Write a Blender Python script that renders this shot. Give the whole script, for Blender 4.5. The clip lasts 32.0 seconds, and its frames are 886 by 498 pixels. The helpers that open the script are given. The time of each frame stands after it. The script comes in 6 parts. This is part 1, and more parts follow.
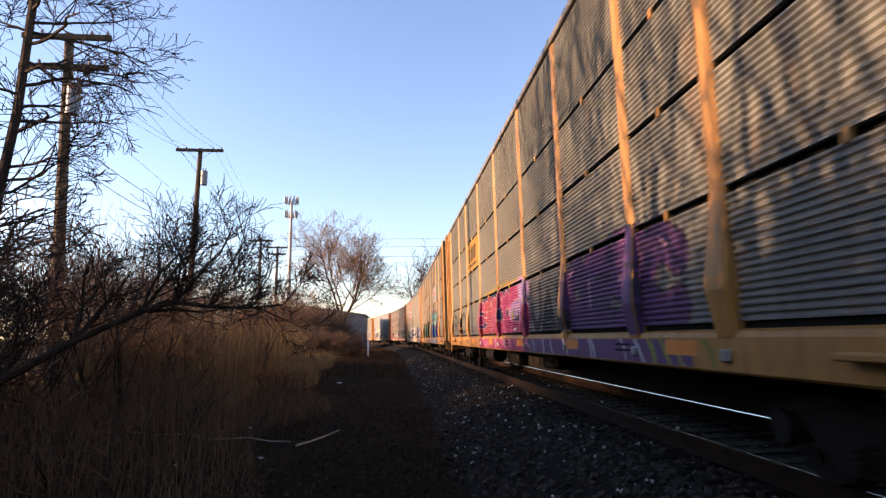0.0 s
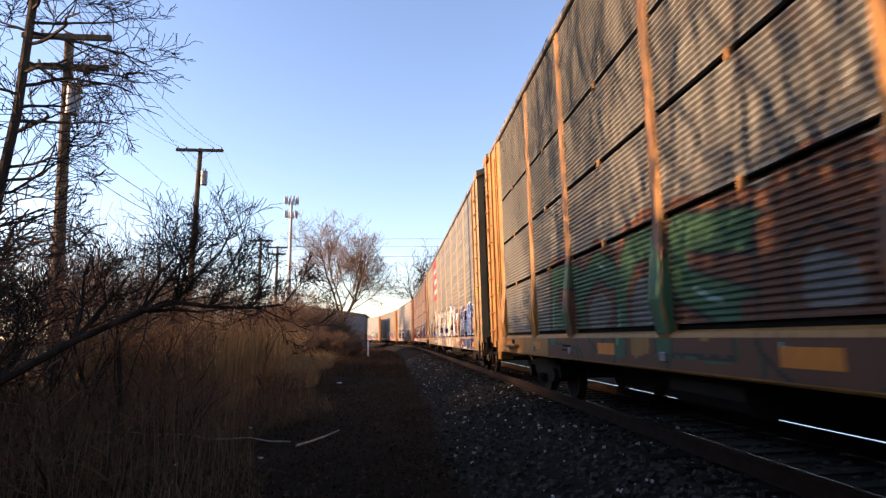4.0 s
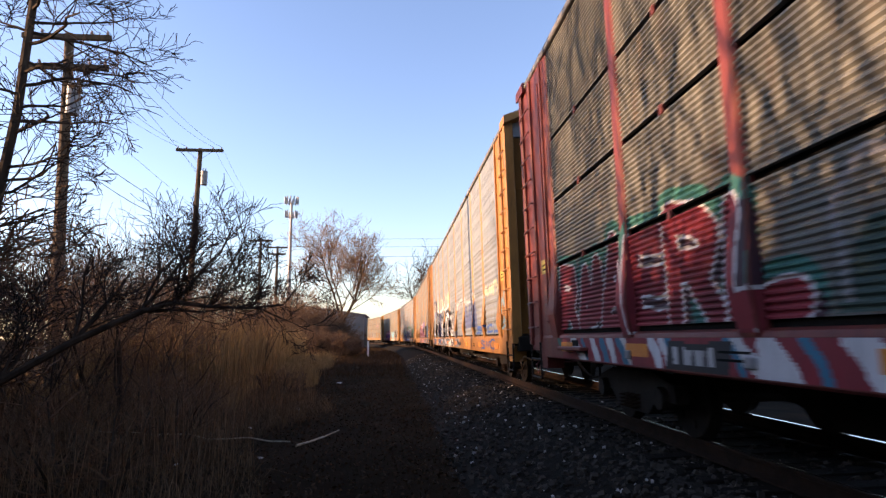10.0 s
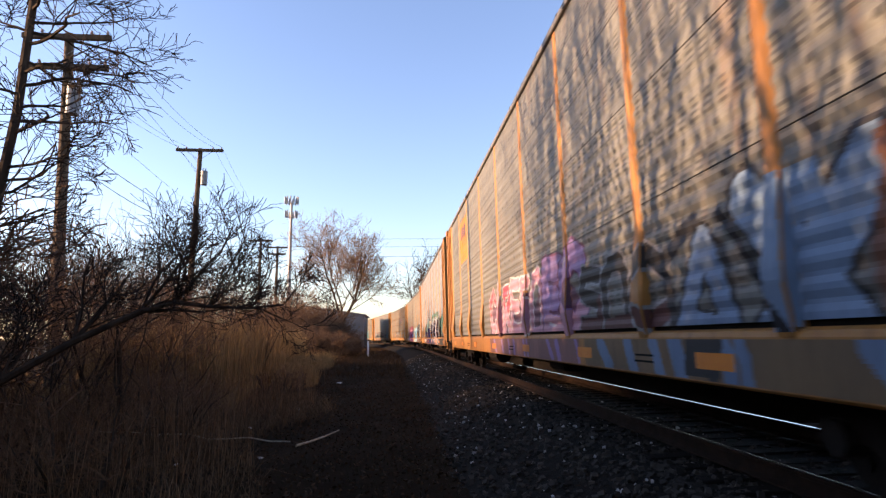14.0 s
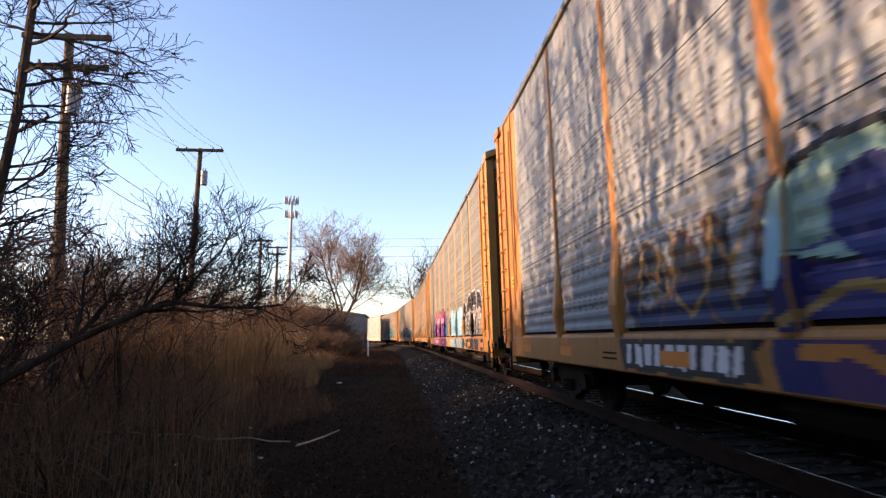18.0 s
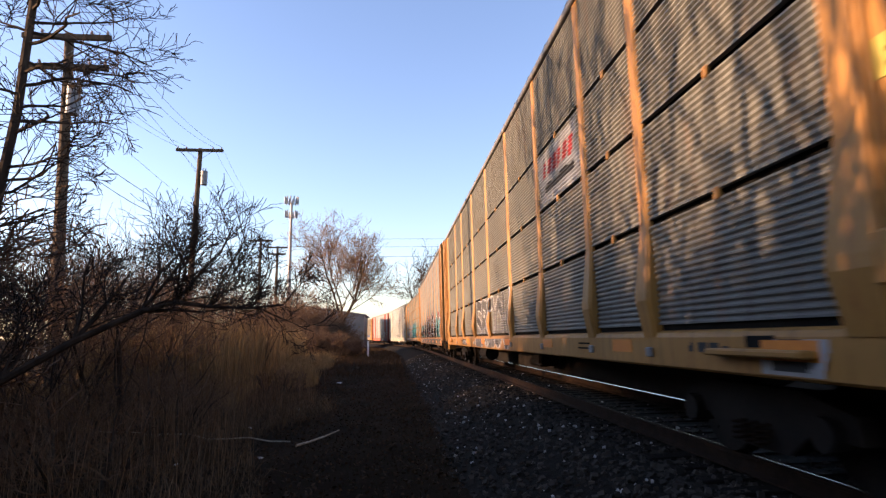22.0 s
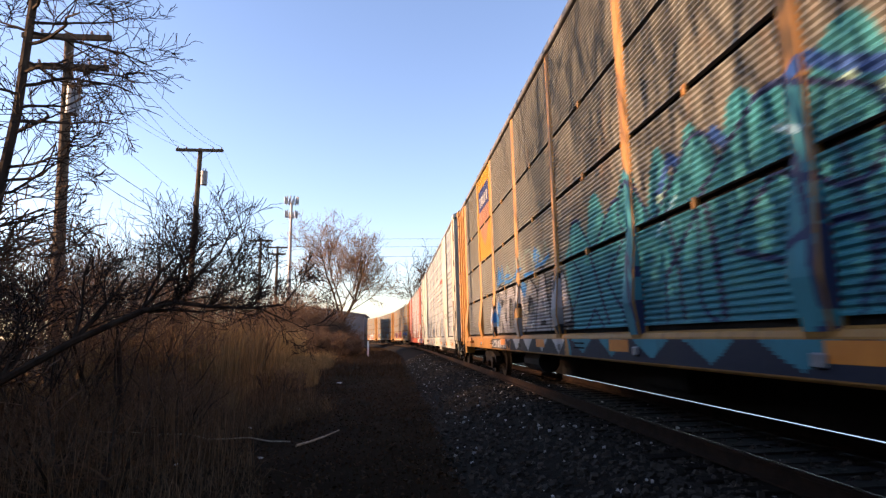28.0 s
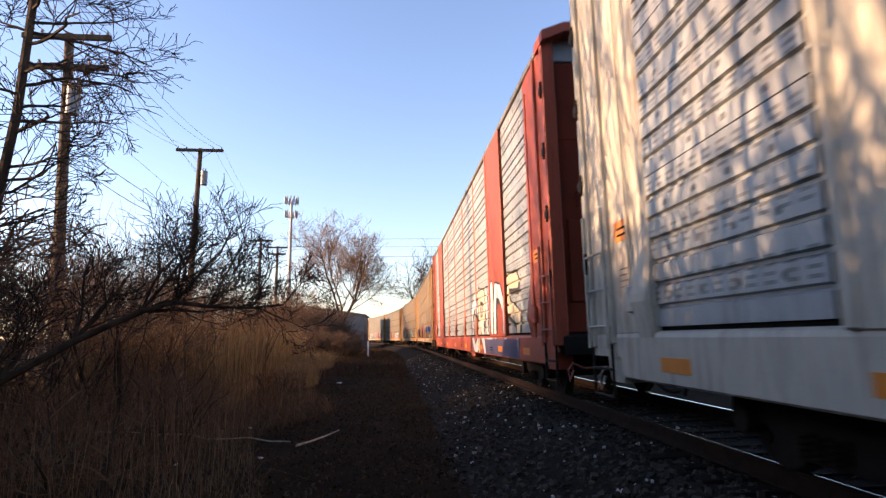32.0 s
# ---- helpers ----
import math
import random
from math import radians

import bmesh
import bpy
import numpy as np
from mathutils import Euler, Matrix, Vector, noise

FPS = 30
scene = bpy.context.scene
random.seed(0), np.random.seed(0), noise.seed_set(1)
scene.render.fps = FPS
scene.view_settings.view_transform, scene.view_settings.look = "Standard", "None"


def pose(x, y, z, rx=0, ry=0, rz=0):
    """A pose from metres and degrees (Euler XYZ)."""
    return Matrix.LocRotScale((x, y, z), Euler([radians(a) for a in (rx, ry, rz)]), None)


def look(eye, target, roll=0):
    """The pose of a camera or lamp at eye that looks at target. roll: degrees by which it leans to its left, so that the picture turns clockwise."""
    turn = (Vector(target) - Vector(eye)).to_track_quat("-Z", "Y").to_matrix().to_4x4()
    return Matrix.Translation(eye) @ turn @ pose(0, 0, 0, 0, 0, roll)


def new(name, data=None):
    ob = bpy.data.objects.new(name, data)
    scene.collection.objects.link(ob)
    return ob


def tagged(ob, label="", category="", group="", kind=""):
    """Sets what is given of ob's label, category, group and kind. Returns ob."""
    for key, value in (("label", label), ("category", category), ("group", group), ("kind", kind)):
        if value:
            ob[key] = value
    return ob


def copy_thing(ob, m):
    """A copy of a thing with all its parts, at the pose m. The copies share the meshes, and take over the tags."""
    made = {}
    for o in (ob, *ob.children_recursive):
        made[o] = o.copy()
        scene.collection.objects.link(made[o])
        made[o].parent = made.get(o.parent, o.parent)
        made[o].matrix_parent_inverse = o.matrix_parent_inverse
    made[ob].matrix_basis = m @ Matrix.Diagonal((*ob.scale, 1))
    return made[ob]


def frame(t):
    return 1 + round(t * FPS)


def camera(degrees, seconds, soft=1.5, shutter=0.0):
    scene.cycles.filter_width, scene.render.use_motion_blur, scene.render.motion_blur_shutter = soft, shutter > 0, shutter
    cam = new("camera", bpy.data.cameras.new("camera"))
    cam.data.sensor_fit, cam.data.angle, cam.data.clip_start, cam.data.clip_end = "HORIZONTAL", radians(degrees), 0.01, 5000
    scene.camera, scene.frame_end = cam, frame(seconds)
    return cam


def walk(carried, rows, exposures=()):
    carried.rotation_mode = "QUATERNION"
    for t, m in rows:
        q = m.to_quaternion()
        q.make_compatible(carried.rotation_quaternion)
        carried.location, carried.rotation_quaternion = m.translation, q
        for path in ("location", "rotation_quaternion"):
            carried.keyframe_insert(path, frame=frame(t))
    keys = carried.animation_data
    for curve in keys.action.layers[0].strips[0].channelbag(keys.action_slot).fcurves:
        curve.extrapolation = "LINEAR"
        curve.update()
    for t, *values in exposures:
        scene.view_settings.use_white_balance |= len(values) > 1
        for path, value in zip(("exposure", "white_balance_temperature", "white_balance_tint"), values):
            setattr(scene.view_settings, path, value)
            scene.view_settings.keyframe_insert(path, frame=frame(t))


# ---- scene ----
cam = camera(72.25, 32.0, soft=1.35, shutter=0.22)
EYE = (0.0, 0.0, 1.031)
YAW, PITCH, ROLL = 4.636, 8.378, -0.2
AIM = (math.sin(radians(YAW)) * math.cos(radians(PITCH)),
       math.cos(radians(YAW)) * math.cos(radians(PITCH)),
       1.031 + math.sin(radians(PITCH)))
walk(cam, [(0.0, look(EYE, AIM, ROLL)), (32.0, look(EYE, AIM, ROLL))], [(0.0, 1.6, 6950, 31), (32.0, 1.6, 6950, 31)])

# ---- light: a low evening sun from beyond the thicket, clear sky ----
SUN_EL, SUN_AZ = 10.0, 271.0          # azimuth clockwise from +y
world = bpy.data.worlds.new("world")
scene.world = world
world.use_nodes = True
wn = world.node_tree.nodes
sky = wn.new("ShaderNodeTexSky")
sky.sky_type = "NISHITA"
sky.sun_disc = False
sky.sun_elevation = radians(SUN_EL)
sky.sun_rotation = radians(SUN_AZ)
sky.air_density, sky.dust_density, sky.ozone_density = 1.0, 0.6, 2.5
wn["Background"].inputs["Strength"].default_value = 0.15
world.node_tree.links.new(sky.outputs[0], wn["Background"].inputs["Color"])
sun = new("sun", bpy.data.lights.new("sun", "SUN"))
sun.data.energy, sun.data.angle, sun.data.color = 4.9, radians(0.5), (1.0, 0.71, 0.40)
_d = Vector((math.sin(radians(SUN_AZ)) * math.cos(radians(SUN_EL)),
             math.cos(radians(SUN_AZ)) * math.cos(radians(SUN_EL)), math.sin(radians(SUN_EL))))
sun.matrix_world = look(_d * 50, (0, 0, 0))


# ---- materials ----
def tree_of(name):
    m = bpy.data.materials.new(name)
    m.use_nodes = True
    return m, m.node_tree, m.node_tree.nodes["Principled BSDF"]


def math_node(nt, op, a, b=None, c=None):
    n = nt.nodes.new("ShaderNodeMath")
    n.operation = op
    for i, v in enumerate((a, b, c)):
        if v is None:
            continue
        if isinstance(v, (int, float)):
            n.inputs[i].default_value = v
        else:
            nt.links.new(v, n.inputs[i])
    return n.outputs[0]


def mix_col(nt, fac, a, b, blend="MIX"):
    n = nt.nodes.new("ShaderNodeMix")
    n.data_type, n.blend_type = "RGBA", blend
    for s, v in ((n.inputs[0], fac), (n.inputs[6], a), (n.inputs[7], b)):
        if isinstance(v, (int, float)):
            s.default_value = v
        elif isinstance(v, tuple):
            s.default_value = (*v[:3], 1)
        else:
            nt.links.new(v, s)
    return n.outputs[2]


def noise_fac(nt, vec, scale, detail=4.0, rough=0.55, stretch=None):
    n = nt.nodes.new("ShaderNodeTexNoise")
    n.inputs["Scale"].default_value = scale
    n.inputs["Detail"].default_value = detail
    n.inputs["Roughness"].default_value = rough
    if stretch:
        mp = nt.nodes.new("ShaderNodeMapping")
        mp.inputs["Scale"].default_value = stretch
        nt.links.new(vec, mp.inputs["Vector"])
        vec = mp.outputs[0]
    nt.links.new(vec, n.inputs["Vector"])
    return n.outputs["Fac"], n.outputs["Color"]


def ramp(nt, fac, lo, hi):
    n = nt.nodes.new("ShaderNodeMapRange")
    n.inputs["From Min"].default_value, n.inputs["From Max"].default_value = lo, hi
    nt.links.new(fac, n.inputs["Value"])
    return n.outputs[0]


def bump(nt, bsdf, fac, strength, dist=0.01):
    n = nt.nodes.new("ShaderNodeBump")
    n.inputs["Strength"].default_value, n.inputs["Distance"].default_value = strength, dist
    nt.links.new(fac, n.inputs["Height"])
    nt.links.new(n.outputs[0], bsdf.inputs["Normal"])


def plain_mat(name, a, b, scale=3.0, rough=0.7, metal=0.0, bumps=0.3, fine=40.0, stretch=None, third=None, island=0.0, gloss=0.5):
    """Two-scale mottled material."""
    m, nt, p = tree_of(name)
    co = nt.nodes.new("ShaderNodeTexCoord").outputs["Object"]
    f1, _ = noise_fac(nt, co, scale, 5, 0.6, stretch)
    f2, _ = noise_fac(nt, co, fine, 3, 0.6, stretch)
    col = mix_col(nt, ramp(nt, f1, 0.32, 0.68), a, b)
    if third:
        col = mix_col(nt, ramp(nt, f2, 0.55, 0.75), col, third)
    if island:
        g = nt.nodes.new("ShaderNodeNewGeometry").outputs["Random Per Island"]
        col = mix_col(nt, island, col, mix_col(nt, g, tuple(0.25 * x for x in a), tuple(min(1, 1.9 * x) for x in b)))
    nt.links.new(col, p.inputs["Base Color"])
    r = math_node(nt, "MULTIPLY_ADD", f2, 0.25, rough - 0.12)
    nt.links.new(r, p.inputs["Roughness"])
    p.inputs["Metallic"].default_value = metal
    p.inputs["Specular IOR Level"].default_value = gloss
    if bumps:
        bump(nt, p, f2, bumps)
    return m


def coach_mat(name, base, dark, patches=(), metal=0.0, rough=0.6, dots=False, streak=0.5, rust=(0.16, 0.07, 0.03)):
    """Dull weathered car paint in the car's own space, with stencil patches (a0, a1, z0, z1, colour) on it."""
    m, nt, p = tree_of(name)
    co = nt.nodes.new("ShaderNodeTexCoord").outputs["Object"]
    f1, _ = noise_fac(nt, co, 0.55, 5, 0.65)
    f2, _ = noise_fac(nt, co, 6.0, 5, 0.7, (1, 1.4, 0.18))
    f3, _ = noise_fac(nt, co, 45.0, 3, 0.6)
    col = mix_col(nt, ramp(nt, f1, 0.35, 0.7), base, tuple(0.72 * b + 0.28 * d for b, d in zip(base, dark)))
    sep = nt.nodes.new("ShaderNodeSeparateXYZ")
    nt.links.new(co, sep.inputs[0])
    y, z = sep.outputs[1], sep.outputs[2]
    for a0, a1, z0, z1, c in patches:
        d = math_node(nt, "MINIMUM",
                      math_node(nt, "MINIMUM", math_node(nt, "SUBTRACT", y, a0), math_node(nt, "SUBTRACT", a1, y)),
                      math_node(nt, "MINIMUM", math_node(nt, "SUBTRACT", z, z0), math_node(nt, "SUBTRACT", z1, z)))
        col = mix_col(nt, math_node(nt, "MULTIPLY", math_node(nt, "GREATER_THAN", d, 0.0), math_node(nt, "MULTIPLY_ADD", ramp(nt, f3, 0.3, 0.5), 0.3, 0.66)), col, tuple(0.65 * q for q in c))
    # dirt runs and rust specks over everything
    col = mix_col(nt, math_node(nt, "MULTIPLY", ramp(nt, f2, 0.5, 0.72), streak), col, dark)
    col = mix_col(nt, math_node(nt, "MULTIPLY", ramp(nt, f3, 0.66, 0.74), 0.55), col, rust)
    f4, _ = noise_fac(nt, co, 2.2, 6, 0.72, (1, 1.6, 0.35))
    col = mix_col(nt, math_node(nt, "MULTIPLY", ramp(nt, f4, 0.56, 0.64), 0.32), col, rust)
    if dots:
        # groups of small vent slits, and sparse dark rivet heads
        cy = math_node(nt, "SUBTRACT", math_node(nt, "FRACT", math_node(nt, "MULTIPLY", y, 1.9)), 0.5)
        cz = math_node(nt, "SUBTRACT", math_node(nt, "FRACT", math_node(nt, "MULTIPLY", z, 2.4)), 0.5)
        r2 = math_node(nt, "ADD", math_node(nt, "MULTIPLY", cy, cy), math_node(nt, "MULTIPLY", cz, cz))
        rivet = math_node(nt, "LESS_THAN", r2, 0.0052)
        sy = math_node(nt, "ABSOLUTE", math_node(nt, "SUBTRACT", math_node(nt, "FRACT", math_node(nt, "MULTIPLY", y, 4.6)), 0.5))
        sz = math_node(nt, "LESS_THAN", math_node(nt, "FRACT", math_node(nt, "MULTIPLY", z, 17.0)), 0.45)
        gate = math_node(nt, "LESS_THAN", math_node(nt, "FRACT", math_node(nt, "MULTIPLY", z, 2.15)), 0.5)
        slit = math_node(nt, "MULTIPLY", math_node(nt, "MULTIPLY", math_node(nt, "LESS_THAN", sy, 0.3), sz), gate)
        hole = math_node(nt, "MAXIMUM", rivet, math_node(nt, "MULTIPLY", slit, 0.7))
        col = mix_col(nt, math_node(nt, "MULTIPLY", hole, 0.75), col, (0.015, 0.015, 0.015))
    nt.links.new(col, p.inputs["Base Color"])
    nt.links.new(math_node(nt, "MULTIPLY_ADD", f3, 0.3, rough - 0.15), p.inputs["Roughness"])
    p.inputs["Metallic"].default_value = metal
    p.inputs["Specular IOR Level"].default_value = 0.3
    bump(nt, p, math_node(nt, "ADD", f3, f2), 0.25, 0.006)
    return m


# underframe, truck and rail-side tones near black, with the under-car shade in them
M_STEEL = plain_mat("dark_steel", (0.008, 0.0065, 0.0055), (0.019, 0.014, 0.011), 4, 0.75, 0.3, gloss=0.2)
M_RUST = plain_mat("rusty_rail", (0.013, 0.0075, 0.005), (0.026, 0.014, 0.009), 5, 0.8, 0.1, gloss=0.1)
M_SHINE = plain_mat("rail_head", (0.55, 0.56, 0.6), (0.75, 0.76, 0.8), 3, 0.22, 1.0, 0.05)
# black for the shade in open slots, and for stencil ink
M_SLOT = plain_mat("slot_shade_ink", (0.008, 0.008, 0.008), (0.015, 0.014, 0.013), 3, 0.9, gloss=0.05)
M_ROOF = plain_mat("roof_sheet", (0.10, 0.095, 0.09), (0.17, 0.16, 0.15), 1.5, 0.6, 0.2)
M_WOODPOLE = plain_mat("pole_wood", (0.055, 0.036, 0.022), (0.11, 0.075, 0.048), 2.5, 0.85, 0, 0.6, 30, (3, 3, 0.25), gloss=0.15)
# tie tone sunk to near black, holding the shade beneath the cars
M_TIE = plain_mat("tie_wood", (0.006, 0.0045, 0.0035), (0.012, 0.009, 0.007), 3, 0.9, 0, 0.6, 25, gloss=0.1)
M_BARK = plain_mat("bark", (0.03, 0.021, 0.015), (0.07, 0.048, 0.033), 4, 0.9, 0, 0.5, 50, (2, 2, 0.5), gloss=0.1)
M_TWIG = plain_mat("twig", (0.085, 0.05, 0.031), (0.185, 0.112, 0.066), 3, 0.85, 0, 0.0, gloss=0.1)
M_GRASS = plain_mat("dry_grass", (0.13, 0.08, 0.038), (0.32, 0.205, 0.092), 0.7, 0.9, 0, 0.0, island=0.45, gloss=0.1)
# soil far darker than real earth: the verge's shade is mixed into it
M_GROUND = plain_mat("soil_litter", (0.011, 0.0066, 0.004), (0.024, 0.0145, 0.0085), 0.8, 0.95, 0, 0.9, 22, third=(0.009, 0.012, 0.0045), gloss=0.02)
# bed and stones toned far below real rock: trackside shade is in the colour
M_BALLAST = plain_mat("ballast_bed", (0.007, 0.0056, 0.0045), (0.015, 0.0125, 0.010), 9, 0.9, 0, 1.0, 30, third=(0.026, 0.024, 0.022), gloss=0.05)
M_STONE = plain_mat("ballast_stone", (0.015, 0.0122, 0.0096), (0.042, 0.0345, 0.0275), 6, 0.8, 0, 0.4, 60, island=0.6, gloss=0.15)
M_WHITE = plain_mat("white_paint", (0.72, 0.72, 0.70), (0.8, 0.8, 0.78), 5, 0.6)
M_SIDING = plain_mat("siding", (0.17, 0.165, 0.165), (0.23, 0.22, 0.22), 0.6, 0.7, gloss=0.2)
M_ROOFING = plain_mat("building_roof", (0.16, 0.15, 0.15), (0.22, 0.2, 0.2), 0.6, 0.8)
M_GALV = plain_mat("galvanised", (0.17, 0.17, 0.175), (0.26, 0.26, 0.27), 2, 0.5, 0.6)
M_CAN = plain_mat("transformer_grey", (0.14, 0.14, 0.145), (0.2, 0.2, 0.205), 2, 0.5, 0.2)
M_WIRE = plain_mat("wire_black", (0.02, 0.02, 0.02), (0.035, 0.035, 0.035), 2, 0.6)
M_CERAM = plain_mat("insulator", (0.22, 0.13, 0.09), (0.3, 0.2, 0.15), 4, 0.3)
M_PALE = plain_mat("pale_stone", (0.25, 0.24, 0.225), (0.42, 0.405, 0.38), 6, 0.7, gloss=0.5)
# path grass tone lowered to take in the shade over the path
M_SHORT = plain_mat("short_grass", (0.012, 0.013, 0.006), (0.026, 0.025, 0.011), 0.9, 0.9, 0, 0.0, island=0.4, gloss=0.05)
M_MARK = plain_mat("reflector_orange", (0.50, 0.145, 0.010), (0.58, 0.19, 0.014), 6, 0.5)
M_SIGN = plain_mat("placard_yellow", (0.30, 0.24, 0.03), (0.36, 0.30, 0.05), 6, 0.6)
# leaf tone lowered too, with the path's shade in it
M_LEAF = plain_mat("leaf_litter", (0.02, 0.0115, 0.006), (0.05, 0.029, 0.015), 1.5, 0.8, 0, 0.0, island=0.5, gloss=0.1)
# shaded copy of the twig tone, for near trees turned from the sun
M_SHADETWIG = plain_mat("shaded_twig", (0.022, 0.015, 0.011), (0.05, 0.034, 0.024), 4, 0.9, 0, 0.0, gloss=0.1)
M_MAT = plain_mat("matted_grass", (0.058, 0.038, 0.023), (0.14, 0.09, 0.052), 0.8, 0.9, 0, 0.0, island=0.5, gloss=0.05)
# sunlit copy of the twig tone: warm evening light is in the colour
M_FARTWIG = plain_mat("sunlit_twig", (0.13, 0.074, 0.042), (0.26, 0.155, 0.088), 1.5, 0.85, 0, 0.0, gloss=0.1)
M_STALK = plain_mat("dead_stalk", (0.095, 0.058, 0.034), (0.21, 0.13, 0.075), 0.9, 0.9, 0, 0.0, island=0.5, gloss=0.05)
M_STENCIL = plain_mat("faded_stencil", (0.06, 0.05, 0.04), (0.10, 0.085, 0.07), 6, 0.8)
M_STICK = plain_mat("bleached_stick", (0.35, 0.29, 0.21), (0.48, 0.41, 0.31), 8, 0.8)


# ---- mesh helpers ----
def mesh_of(name, verts, faces, material=None):
    me = bpy.data.meshes.new(name)
    me.from_pydata([tuple(v) for v in verts], [], faces)
    me.materials.append(material)
    me.update()
    return me


def link(name, me, parent=None, label="", material=None):
    ob = new(name, me)
    if parent:
        ob.parent = parent
    if material:
        ob.material_slots[0].link = "OBJECT"
        ob.material_slots[0].material = material
    if label:
        ob["label"] = label
    return ob


def part(name, bm, material, parent, label=""):
    me = bpy.data.meshes.new(name)
    bm.to_mesh(me)
    bm.free()
    me.materials.append(material)
    return link(name, me, parent, label)


class Soup:
    """Collects boxes, prisms and tubes into one mesh."""

    def __init__(self):
        self.v, self.f = [], []

    def box(self, x0, x1, y0, y1, z0, z1, chamfer=0.0):
        c, n = chamfer, len(self.v)
        if c <= 0:
            self.v += [(x, y, z) for z in (z0, z1) for y in (y0, y1) for x in (x0, x1)]
            self.f += [tuple(n + i for i in q) for q in ((0, 2, 3, 1), (4, 5, 7, 6), (0, 1, 5, 4), (2, 6, 7, 3), (0, 4, 6, 2), (1, 3, 7, 5))]
        else:
            for z, e in ((z0, c), (z0 + c, 0), (z1 - c, 0), (z1, c)):
                self.v += [(x0 + c + e, y0 + e, z), (x1 - c - e, y0 + e, z), (x1 - e, y0 + c + e, z), (x1 - e, y1 - c - e, z),
                           (x1 - c - e, y1 - e, z), (x0 + c + e, y1 - e, z), (x0 + e, y1 - c - e, z), (x0 + e, y0 + c + e, z)]
            for k in range(3):
                for i in range(8):
                    self.f.append((n + 8 * k + i, n + 8 * k + (i + 1) % 8, n + 8 * k + 8 + (i + 1) % 8, n + 8 * k + 8 + i))
            self.f.append(tuple(n + i for i in range(7, -1, -1)))
            self.f.append(tuple(n + 24 + i for i in range(8)))
        return self

    def prism(self, poly, axis, a, b):
        """poly: points in the plane across axis ('x': (y, z), 'y': (x, z), 'z': (x, y))."""
        n, k = len(self.v), len(poly)
        for w in (a, b):
            for p, q in poly:
                self.v.append({"x": (w, p, q), "y": (p, w, q), "z": (p, q, w)}[axis])
        self.f.append(tuple(n + i for i in range(k)))
        self.f.append(tuple(n + k + i for i in range(k - 1, -1, -1)))
        for i in range(k):
            j = (i + 1) % k
            self.f.append((n + i, n + k + i, n + k + j, n + j))
        return self

    def tube(self, p, q, r0, r1=None, sides=6, caps=True):
        p, q = Vector(p), Vector(q)
        r1 = r0 if r1 is None else r1
        d = (q - p).normalized()
        u = d.orthogonal().normalized()
        w = d.cross(u)
        n = len(self.v)
        for c, r in ((p, r0), (q, r1)):
            for i in range(sides):
                t = 2 * math.pi * i / sides
                self.v.append(tuple(c + (u * math.cos(t) + w * math.sin(t)) * r))
        for i in range(sides):
            j = (i + 1) % sides
            self.f.append((n + i, n + j, n + sides + j, n + sides + i))
        if caps:
            self.f.append(tuple(n + i for i in range(sides - 1, -1, -1)))
            self.f.append(tuple(n + sides + i for i in range(sides)))
        return self

    def pipe(self, pts, radii, sides=6):
        """One connected round bar through the points."""
        n, k = len(self.v), len(pts)
        pts = [Vector(p) for p in pts]
        for i, p in enumerate(pts):
            d = (pts[min(i + 1, k - 1)] - pts[max(i - 1, 0)]).normalized()
            u = d.cross(Vector((0.31, 0.17, 0.93))).normalized()
            w = d.cross(u)
            r = radii[i] if isinstance(radii, (list, tuple)) else radii
            for j in range(sides):
                a = 2 * math.pi * j / sides
                self.v.append(tuple(p + u * (math.cos(a) * r) + w * (math.sin(a) * r)))
        for i in range(k - 1):
            for j in range(sides):
                a, b = n + i * sides + j, n + i * sides + (j + 1) % sides
                self.f.append((a, b, b + sides, a + sides))
        self.f.append(tuple(n + j for j in range(sides - 1, -1, -1)))
        self.f.append(tuple(n + (k - 1) * sides + j for j in range(sides)))
        return self

    def strip(self, profile, y0, y1):
        """An open sheet: profile of (x, z) drawn out along y."""
        n, k = len(self.v), len(profile)
        for y in (y0, y1):
            self.v += [(x, y, z) for x, z in profile]
        for i in range(k - 1):
            self.f.append((n + i, n + i + 1, n + k + i + 1, n + k + i))
        return self

    def mesh(self, name, material=None):
        return mesh_of(name, self.v, self.f, material)

    def put(self, name, material, parent=None, label=""):
        return link(name, self.mesh(name, material), parent, label)


# ---- the track ----
TRACK_X, BEND_AT, BEND_R, BEND_END, LEAN = 3.996, 55.4, 509.3, 330.0, 1.4


def on_track(s):
    """Place and heading (degrees) at s metres along the track from beside the eye."""
    if s <= BEND_AT:
        return TRACK_X, s, 0.0
    a = (min(s, BEND_END) - BEND_AT) / BEND_R
    x, y = TRACK_X - BEND_R * (1 - math.cos(a)), BEND_AT + BEND_R * math.sin(a)
    if s > BEND_END:
        x, y = x - math.sin(a) * (s - BEND_END), y + math.cos(a) * (s - BEND_END)
    return x, y, math.degrees(a)


def track_pose(s, z=0.0):
    x, y, h = on_track(s)
    return pose(x, y, z, 0, -LEAN, h)


def swept(profile, stations, closed=False):
    """Sweeps a cross-section (u, z) along the track."""
    v, f, k = [], [], len(profile)
    for s in stations:
        m = track_pose(s)
        v += [tuple(m @ Vector((u, 0, z))) for u, z in profile]
    for i in range(len(stations) - 1):
        for j in range(k if closed else k - 1):
            a, b = i * k + j, i * k + (j + 1) % k
            f.append((a, b, b + k, a + k))
    return v, f


STATIONS = [-40, -10, 0, 10, 25, 40, 55, 65, 75, 85, 95, 105, 120, 135, 150, 170, 190, 210, 230, 260, 290, 330, 420, 600, 760]
GROUND_Z = -0.75

